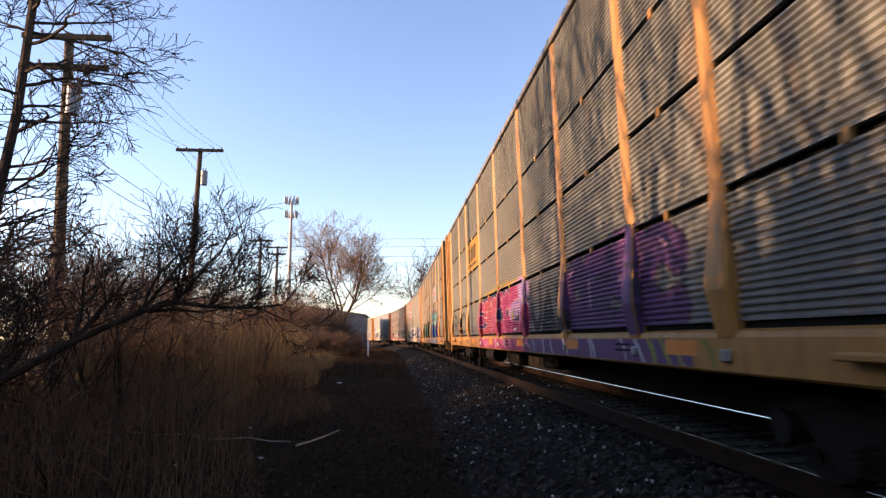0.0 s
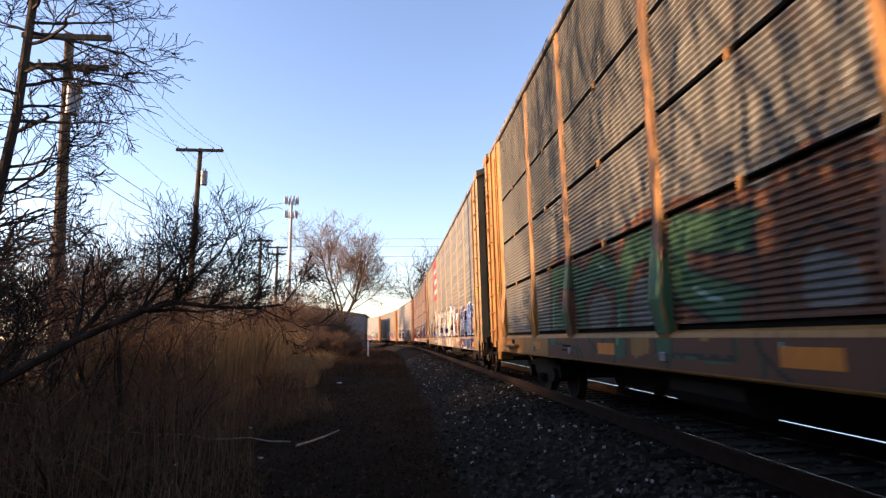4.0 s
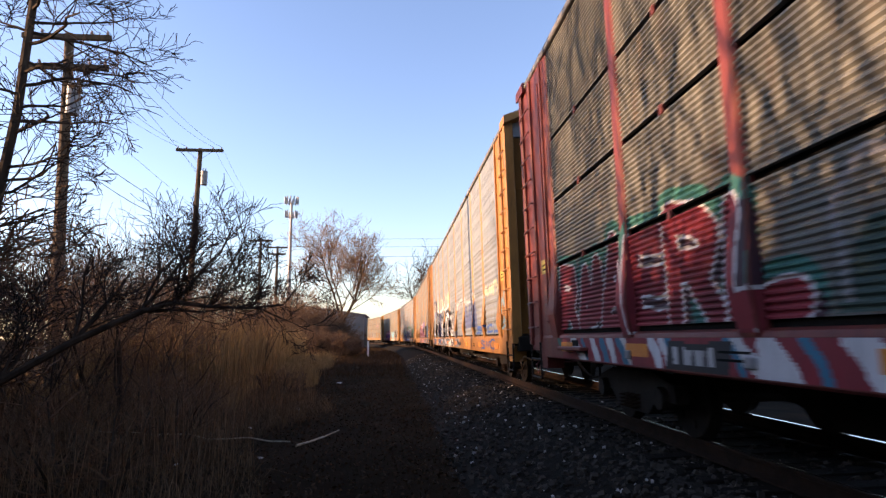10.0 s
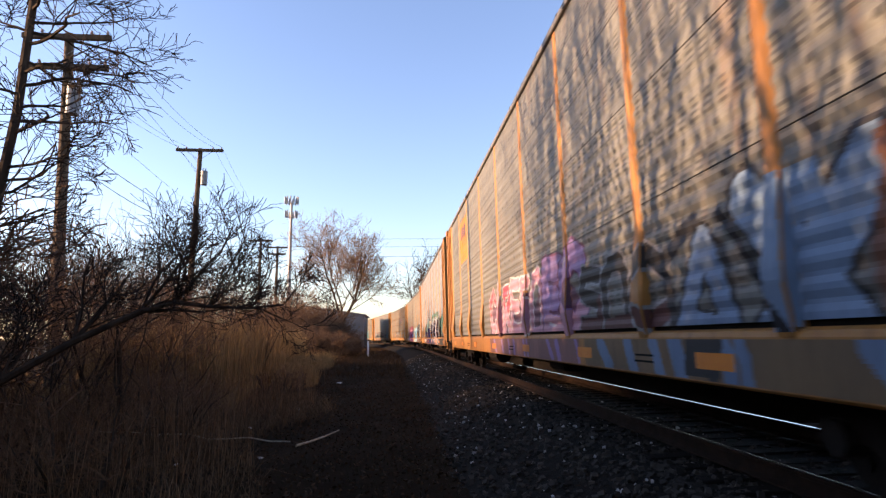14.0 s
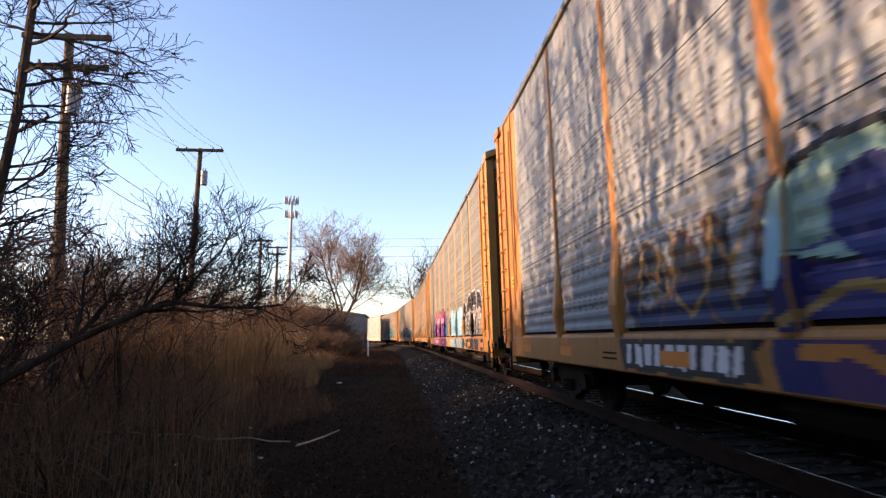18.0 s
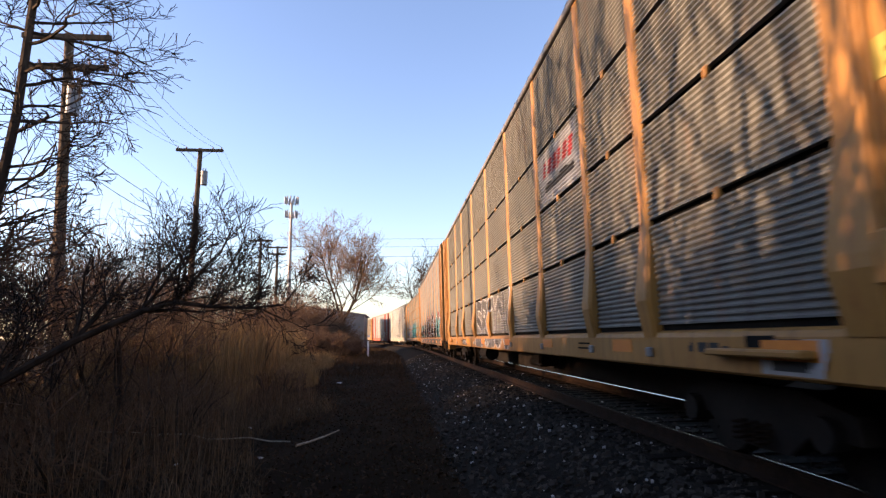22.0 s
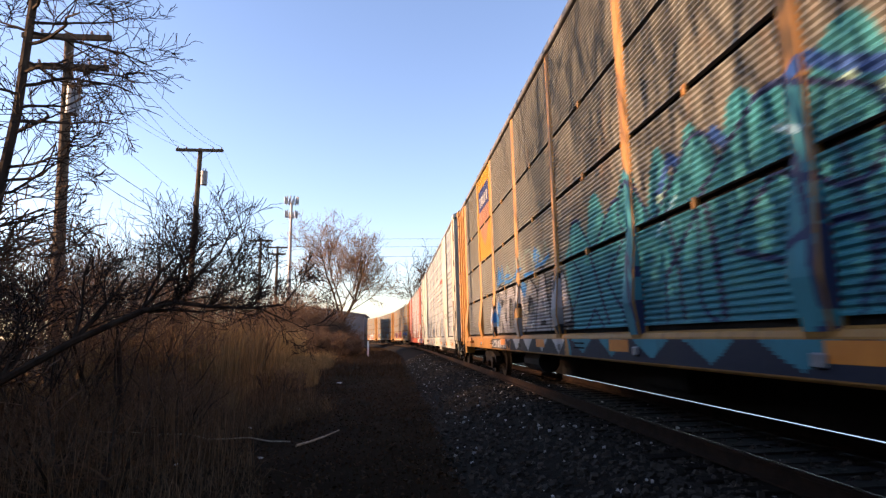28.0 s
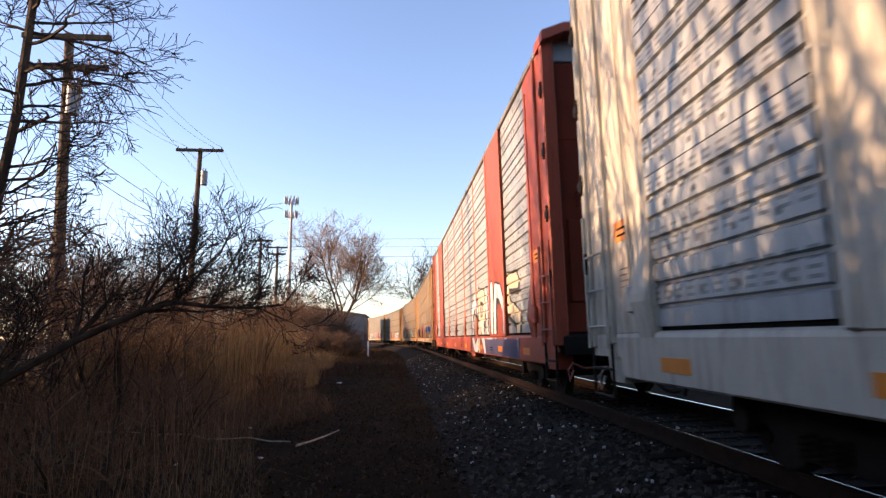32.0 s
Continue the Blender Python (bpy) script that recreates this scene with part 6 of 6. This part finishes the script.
# denser brown growth between the arching tree and the power line
MIDDLE = [(-6.4, 11.4, 2.9), (-5.2, 14.6, 3.0), (-5.7, 16.8, 3.6), (-7.2, 19.0, 4.0), (-5.3, 23.0, 3.6), (-8.4, 24.6, 4.6), (-11.2, 25.0, 5.0),
          (-6.3, 29.5, 4.0), (-9.2, 31.0, 5.4), (-13.6, 31.5, 5.6), (-11.0, 39.0, 6.0), (-16.0, 39.5, 6.4), (-21.0, 39.0, 6.6)]
for k, (x, y, h) in enumerate(MIDDLE):
    shrub(x, y, h * 0.85, 600 + k, 6 if y < 20 else 8, 3, 4, 0.7, least=0.0035 if y < 20 else 0.006)
for k, (x, y, h) in enumerate([(-9.6, 82.0, 4.4), (-8.2, 79.0, 3.6), (-11.5, 80.0, 4.8), (-6.9, 81.0, 2.9), (-13.8, 78.0, 5.0)]):
    shrub(x, y, h, 640 + k, 16, 3, 5, 1.0, "broad dusty-brown leafless shrub before a grey building", least=0.014)
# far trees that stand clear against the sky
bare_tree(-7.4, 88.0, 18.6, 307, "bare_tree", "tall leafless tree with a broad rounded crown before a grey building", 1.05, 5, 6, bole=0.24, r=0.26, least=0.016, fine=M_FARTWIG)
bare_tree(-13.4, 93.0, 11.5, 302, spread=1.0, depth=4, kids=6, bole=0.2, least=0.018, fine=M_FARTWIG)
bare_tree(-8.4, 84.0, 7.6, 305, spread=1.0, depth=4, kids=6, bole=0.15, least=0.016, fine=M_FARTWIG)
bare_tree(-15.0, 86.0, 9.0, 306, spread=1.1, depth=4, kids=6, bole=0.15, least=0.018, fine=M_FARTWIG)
bare_tree(6.6, 150.0, 20.5, 303, "bare_tree", "leafless tree beyond the train", 0.9, 4, 5, bole=0.35, least=0.03)
bare_tree(11.5, 156.0, 20.0, 304, "bare_tree", "leafless tree beyond the train", 0.9, 4, 5, bole=0.35, least=0.03)
# the thicket behind and beside the eye, which shades the lower train
BACK = [(-8.2 - 1.6 * (k % 3) + 0.4 * math.sin(k * 2.3), -14.0 + 0.95 * k, 3.85 + 0.25 * (k % 3)) for k in range(27)] + [(-11.0 - 0.45 * k, 12.4 + 0.9 * k, 2.0) for k in range(9)]
for k, (x, y, h) in enumerate(BACK):
    shrub(x, y, h, 400 + k, 18, 3, 5, 0.95, least=0.012)
for k, (x, y, h, r) in enumerate([(-11.5, -1.6, 10.0, 0.15), (-10.5, 2.0, 9.0, 0.07), (-12.0, 3.6, 10.5, 0.09), (-10.0, 5.6, 8.5, 0.06), (-12.5, 7.6, 9.5, 0.08), (-13.5, 0.4, 11.0, 0.10), (-14.0, 10.0, 9.5, 0.07)]):
    bare_tree(x, y, h, 450 + k, spread=0.42, depth=3, kids=4, bole=0.42, r=r, least=0.014)

R0 = random.Random(77)
for k in range(15):
    bare_tree(-9.0 - 5.0 * R0.random(), 1.5 + 0.85 * k, R0.uniform(6.5, 9.5), 480 + k, label="slender leafless sapling in the thicket", spread=0.3, depth=2, kids=4, bole=0.55, r=R0.uniform(0.028, 0.05), lean=(R0.uniform(-0.08, 0.08), R0.uniform(-0.12, 0.12)), least=0.012)

for k in range(9):
    bare_tree(-9.5 - 4.5 * R0.random(), -3.0 + 1.1 * k, R0.uniform(8.0, 10.5), 560 + k, label="slender leafless sapling in the thicket", spread=0.3, depth=2, kids=4, bole=0.5, r=R0.uniform(0.04, 0.075), lean=(R0.uniform(-0.08, 0.08), R0.uniform(-0.14, 0.14)), least=0.012)

# ---- dry grass ----
def blades(name, n, place, h0, h1, width, material, label, lean=0.35, bend=0.25):
    p = place(n)
    n = len(p)
    h = h0 + (h1 - h0) * rs.rand(n)
    a = rs.rand(n) * 6.283
    ln = lean * rs.rand(n) * h
    dx, dy = np.cos(a) * ln, np.sin(a) * ln
    wa = rs.rand(n) * 6.283
    wx, wy = np.cos(wa) * width, np.sin(wa) * width
    k = np.zeros((n, 5, 3))
    k[:, 0] = p + np.stack([wx, wy, 0 * wx], -1)
    k[:, 1] = p - np.stack([wx, wy, 0 * wx], -1)
    mid = p + np.stack([dx * 0.35, dy * 0.35, h * 0.6], -1)
    k[:, 2] = mid - np.stack([wx, wy, 0 * wx], -1) * 0.8
    k[:, 3] = mid + np.stack([wx, wy, 0 * wx], -1) * 0.8
    k[:, 4] = p + np.stack([dx, dy, h * (1 - bend * rs.rand(n))], -1)
    b = 5 * np.arange(n)[:, None]
    f4 = (b + np.array([[0, 1, 2, 3]])).tolist()
    f3 = (b + np.array([[3, 2, 4]])).tolist()
    me = mesh_of(name, k.reshape(-1, 3).tolist(), f4 + f3, material)
    return tagged(link(name, me), label, "grass", kind="stuff")


def verge(n):
    y = 15.0 + 36.0 * rs.rand(n) ** 1.05
    edge = -3.2 - 0.8 * np.sin(y * 0.45) - np.clip((y - 14) * 0.05, -0.3, 1.6)
    x = edge - 11.0 * rs.rand(n) ** 1.3
    clump = np.array([noise.noise((float(a) * 0.55, float(b) * 0.4, 2.0)) for a, b in zip(x, y)])
    ok = clump > -0.15 + 0.25 * rs.rand(n)
    return np.stack([x, y, np.full(n, GROUND_Z + 0.0)], -1)[ok]


blades("tall_dry_grass", 46000, verge, 0.25, 1.35, 0.0045, M_GRASS, "tall dry straw-coloured grass beside the path", 1.0, 0.6)


def near_verge(n):
    y = 4.5 + 16.0 * rs.rand(n)
    x = -1.9 - 0.5 * np.sin(y * 0.7) - 6.5 * rs.rand(n) ** 0.9
    return np.stack([x, y, np.full(n, GROUND_Z - 0.02)], -1)


blades("matted_grass", 26000, near_verge, 0.08, 0.5, 0.004, M_MAT, "matted dark dead grass along the path", 1.9, 0.8)
for k in range(26):
    yb = 6.5 + 0.75 * k
    shrub(-2.7 - 3.2 * R0.random() - 0.03 * yb, yb, R0.uniform(0.55, 1.15), 520 + k, 7, 2, 5, 1.1, "low tangled bramble of thin dark stems", "brambles along the verge", least=0.003)


def near_stalks(n):
    y = 6.0 + 12.0 * rs.rand(n)
    x = -2.3 - 0.6 * np.sin(y * 0.6) - 6.0 * rs.rand(n) ** 0.8
    return np.stack([x, y, np.full(n, GROUND_Z - 0.02)], -1)


blades("dead_stalks", 3600, near_stalks, 0.4, 1.5, 0.0035, M_STALK, "thin brown dead stalks standing in the verge", 0.45, 0.3)


def far_verge(n):
    y = 30.0 + 95.0 * rs.rand(n) ** 1.3
    x = -9.0 + 9.6 * rs.rand(n) - np.clip(y - 55.4, 0, 999) ** 2 / 1018.6
    return np.stack([x, y, np.full(n, GROUND_Z - 0.03)], -1)


blades("far_grass", 16000, far_verge, 0.08, 0.4, 0.012, M_LEAF, "low dull grass at the path's far end", 1.2, 0.6)


def litter_place(n):
    y = 3.0 + 26.0 * rs.rand(n) ** 1.5
    return np.stack([-4.0 + 4.9 * rs.rand(n), y, GROUND_Z + 0.0 + 0.03 * rs.rand(n)], -1)


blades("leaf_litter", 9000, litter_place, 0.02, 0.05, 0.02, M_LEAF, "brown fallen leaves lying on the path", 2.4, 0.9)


def reeds(n):
    y = 17.0 + 26.0 * rs.rand(n)
    x = -3.9 - np.clip((y - 14) * 0.07, 0, 2) - 5.0 * rs.rand(n)
    return np.stack([x, y, np.full(n, GROUND_Z)], -1)


blades("tall_reeds", 12000, reeds, 1.5, 3.1, 0.009, M_GRASS, "tall pale reeds standing in the verge", 0.3, 0.2)


def path_place(n):
    y = 3.0 + 40.0 * rs.rand(n) ** 1.6
    x = -4.5 + 5.3 * rs.rand(n)
    return np.stack([x, y, np.full(n, GROUND_Z - 0.03)], -1)


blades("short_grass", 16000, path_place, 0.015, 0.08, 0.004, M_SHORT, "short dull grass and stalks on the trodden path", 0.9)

# ---- utility poles ----
def utility_pole(x, y, top, arms, lean=0.0, can=None, twist=0.0):
    e = new("utility_pole")
    e.location = (x, y, GROUND_Z)
    h = top - GROUND_Z
    s = Soup().pipe([(lean * t, 0, h * t - 0.05) for t in (0, 0.2, 0.4, 0.6, 0.8, 1.0)], [0.20 - 0.065 * t for t in (0, 0.2, 0.4, 0.6, 0.8, 1.0)], 12)
    s.put("shaft", M_WOODPOLE, e)
    for dz, wid in arms:
        z = h - dz
        arm = Soup().box(lean - wid / 2, lean + wid / 2, -0.21, -0.08, z - 0.09, z + 0.09, 0.01).put("crossarm", M_WOODPOLE, e)
        for sx in (-1, 1):
            Soup().tube((lean + sx * wid * 0.28, -0.15, z - 0.06), (lean, -0.13, z - 0.62), 0.012, 0.012, 5).put("brace", M_GALV, arm)
        for fx in (-0.46, -0.28, 0.28, 0.46):
            q = Soup().tube((lean + fx * wid, -0.155, z + 0.07), (lean + fx * wid, -0.155, z + 0.16), 0.012, 0.012, 5)
            q.tube((lean + fx * wid, -0.155, z + 0.13), (lean + fx * wid, -0.155, z + 0.17), 0.05, 0.045, 8).tube((lean + fx * wid, -0.155, z + 0.17), (lean + fx * wid, -0.155, z + 0.23), 0.038, 0.03, 8)
            q.put("insulator", M_CERAM, arm)
    if can:
        z, side, hh, rr = can
        z = h - z
        q = Soup().tube((lean + side, -0.05, z - hh / 2), (lean + side, -0.05, z + hh / 2), rr, rr, 14)
        q.tube((lean + side, -0.05, z + hh / 2), (lean + side, -0.05, z + hh / 2 + 0.05), rr, rr * 0.6, 14)
        c = q.put("transformer", M_CAN, e, "grey cylindrical transformer")
        for fx in (-0.08, 0.08):
            Soup().tube((lean + side + fx, -0.05, z + hh / 2), (lean + side + fx, -0.05, z + hh / 2 + 0.22), 0.03, 0.022, 7).put("bushing", M_CERAM, c)
        Soup().box(min(lean, lean + side), max(lean, lean + side), -0.08, -0.02, z - 0.05, z + 0.05).put("bracket", M_GALV, c)
    e.rotation_euler = (0, 0, radians(twist))
    return tagged(e, "weathered wooden utility pole with crossarms" + (" and a transformer" if can else ""), "utility pole", "poles of the power line")


utility_pole(-10.2, 19.5, 10.95, [(0.22, 2.75), (1.25, 2.75)], -0.42, (2.3, 0.32, 1.0, 0.21))
utility_pole(-12.3, 37.5, 12.8, [(0.2, 2.85)], 0.25, (1.95, 0.32, 0.85, 0.2))
utility_pole(-14.35, 66.0, 11.7, [(0.2, 2.6)], 0.0)
utility_pole(-13.5, 71.0, 11.75, [(0.25, 2.4), (1.0, 2.0)], 0.0)


def wire(points, sag, r=0.008, label="black overhead wire strung between poles"):
    pts = [Vector(points[0])]
    for a, b in zip(points[:-1], points[1:]):
        a, b = Vector(a), Vector(b)
        pts += [a.lerp(b, i / 12) - Vector((0, 0, sag * 4 * i / 12 * (1 - i / 12))) for i in range(1, 13)]
    s = Soup().pipe(pts, r, 4)
    return tagged(s.put("overhead_wire", M_WIRE), label, "wire", "overhead wires")


for fx in (-0.46, -0.28, 0.28, 0.46):
    wire([(-11.0 + fx * 2.75, -14.0, 10.7), (-10.6 + fx * 2.75, 19.35, 10.95), (-12.05 + fx * 2.85, 37.35, 12.83), (-13.9 + fx * 2.6, 66.0, 11.7)], 0.5)
for fx in (-0.46, 0.46):
    wire([(-11.0 + fx * 2.75, -14.0, 9.7), (-10.55 + fx * 2.75, 19.35, 9.9), (-13.5 + fx * 2.0, 71.0, 10.9)], 0.9)
wire([(-10.3, 19.5, 7.4), (-12.2, 37.5, 8.6), (-14.3, 66.0, 8.4)], 0.4, 0.014)
wire([(-10.3, 19.5, 6.7), (-12.2, 37.5, 8.0), (-14.3, 66.0, 7.8)], 0.5, 0.014)
utility_pole(-60.0, 150.0, 26.4, [(0.5, 3.0), (2.5, 3.0)])
utility_pole(60.0, 138.0, 26.4, [(0.5, 3.0), (2.5, 3.0)])
for x0, z0, z1 in ((0, 24.9, 24.4), (0, 22.9, 22.6), (0, 20.6, 20.2), (0, 11.0, 10.9), (0, 10.3, 10.3)):
    wire([(-60.0, 150.0, z0 + 1.0), (60.0, 138.0, z1 + 1.0)], 1.0, 0.028, "far overhead wire crossing the track")

# ---- cell tower ----
e = new("cell_tower")
e.location = (-34.0, 200.0, GROUND_Z)
Soup().tube((0, 0, 0), (0, 0, 46.5), 0.75, 0.42, 14).put("mast", M_GALV, e)
for z, n in ((47.2, 12), (42.6, 9)):
    pl = Soup()
    for i in range(16):
        a, b = 6.283 * i / 16, 6.283 * (i + 1) / 16
        pl.tube((2.0 * math.cos(a), 2.0 * math.sin(a), z - 0.9), (2.0 * math.cos(b), 2.0 * math.sin(b), z - 0.9), 0.09, 0.09, 5)
    for i in range(6):
        a = 6.283 * i / 6
        pl.tube((0, 0, z - 1.2), (2.0 * math.cos(a), 2.0 * math.sin(a), z - 0.9), 0.08, 0.08, 5)
    ring = pl.put("platform", M_GALV, e)
    for i in range(n):
        a = 6.283 * i / n
        rr = 2.15 if z > 45 else 1.9
        x, y = rr * math.cos(a), rr * math.sin(a)
        Soup().box(x - 0.2, x + 0.2, y - 0.12, y + 0.12, z - 1.3, z + 1.1, 0.04).put("antenna", M_GALV, ring, "pale panel antenna")
tagged(e, "grey steel monopole cell tower with two rings of panel antennas", "cell tower")

# ---- building behind the tree ----
e = new("warehouse")
e.location = (-17.4, 120.0, GROUND_Z)
wl = Soup().box(-12.0, 12.0, -8.0, 8.0, 0, 6.0).prism([(-12.0, 6.0), (12.0, 6.0), (4.0, 7.25), (-4.0, 7.35)], "y", -8.0, 8.0).put("wall", M_SIDING, e)
for i in range(60):
    x = -11.9 + 0.4 * i
    Soup().box(x, x + 0.06, -8.05, -8.0, 0.1, 6.0).put("siding_rib", M_SIDING, wl)
Soup().prism([(-12.4, 5.95), (-12.4, 6.15), (-4.0, 7.55), (4.0, 7.45), (12.4, 6.15), (12.4, 5.95), (4.0, 7.25), (-4.0, 7.35)], "y", -8.4, 8.4).put("roof", M_ROOFING, e)
Soup().box(2.0, 5.5, -8.07, -8.0, 0.0, 3.6).put("loading_door", M_GALV, e)
tagged(e, "low grey metal-sided warehouse with a shallow roof", "building")

# ---- marker post, fallen stick, litter ----
e = Soup().box(-0.09, 0.09, -0.05, 0.05, -0.05, 1.55, 0.02).put("marker_post", M_WHITE)
e.location = (-2.62, 64.0, GROUND_Z)
tagged(e, "white trackside marker post standing in grass", "marker post")
pt = [(-1.62, 10.75, -0.745), (-1.42, 11.05, -0.73), (-1.2, 11.45, -0.70), (-1.0, 11.86, -0.66)]
s = Soup().pipe(pt, [0.022, 0.019, 0.015, 0.01], 7)
tagged(s.put("fallen_stick", M_STICK), "pale bleached stick lying on the path", "stick")
s = Soup().pipe([(-6.2 + 0.37 * i, 12.3 - 0.11 * i + 0.08 * math.sin(i * 1.3), -0.62 - 0.008 * i + 0.03 * math.sin(i * 2.1)) for i in range(13)], 0.011, 5)
tagged(s.put("fallen_branch", M_STICK), "long thin dead branch lying across the verge", "branch")
for k, (x, y, r) in enumerate(((-2.17, 25.4, 0.09), (-2.41, 16.2, 0.06), (-2.01, 9.8, 0.045), (-3.1, 9.36, 0.05), (-2.9, 13.0, 0.05), (-3.9, 10.4, 0.05))):
    me_s = Soup()
    R = random.Random(k)
    ring = [(r * (0.7 + 0.5 * R.random()) * math.cos(6.283 * i / 7), r * (0.5 + 0.4 * R.random()) * math.sin(6.283 * i / 7)) for i in range(7)]
    me_s.prism(ring, "z", 0.0, r * 0.35)
    me_s.v = [(a, b, c + R.uniform(0, r * 0.3)) for a, b, c in me_s.v]
    o = me_s.put("litter", M_WHITE)
    o.location = (x, y, GROUND_Z - 0.02)
    tagged(o, "small crumpled scrap of white litter on the ground", "litter", "scraps of litter")


def motions():
    for i, car in TRAIN:
        rows = []
        for k in range(33):
            s = CAR_L * (i - 0.5) - run(k)
            rows.append((float(k), track_pose(s)))
        walk(car, rows)
    # all wheelsets turn alike: two actions, front and rear axle of each truck place
    shared = {}
    for i, car in TRAIN:
        for o in car.children_recursive:
            if not o.name.startswith("wheelset"):
                continue
            key = round(o.location.y, 2)
            if key not in shared:
                at = o.location.copy()
                walk(o, [(k / 30.0, pose(at.x, at.y, at.z, math.degrees(run(k / 30.0) / 0.42) % 360.0)) for k in range(0, 961)])
                shared[key] = (o.animation_data.action, o.animation_data.action_slot)
            else:
                o.rotation_mode = "QUATERNION"
                ad = o.animation_data_create()
                ad.action = shared[key][0]
                ad.action_slot = shared[key][1]


motions()
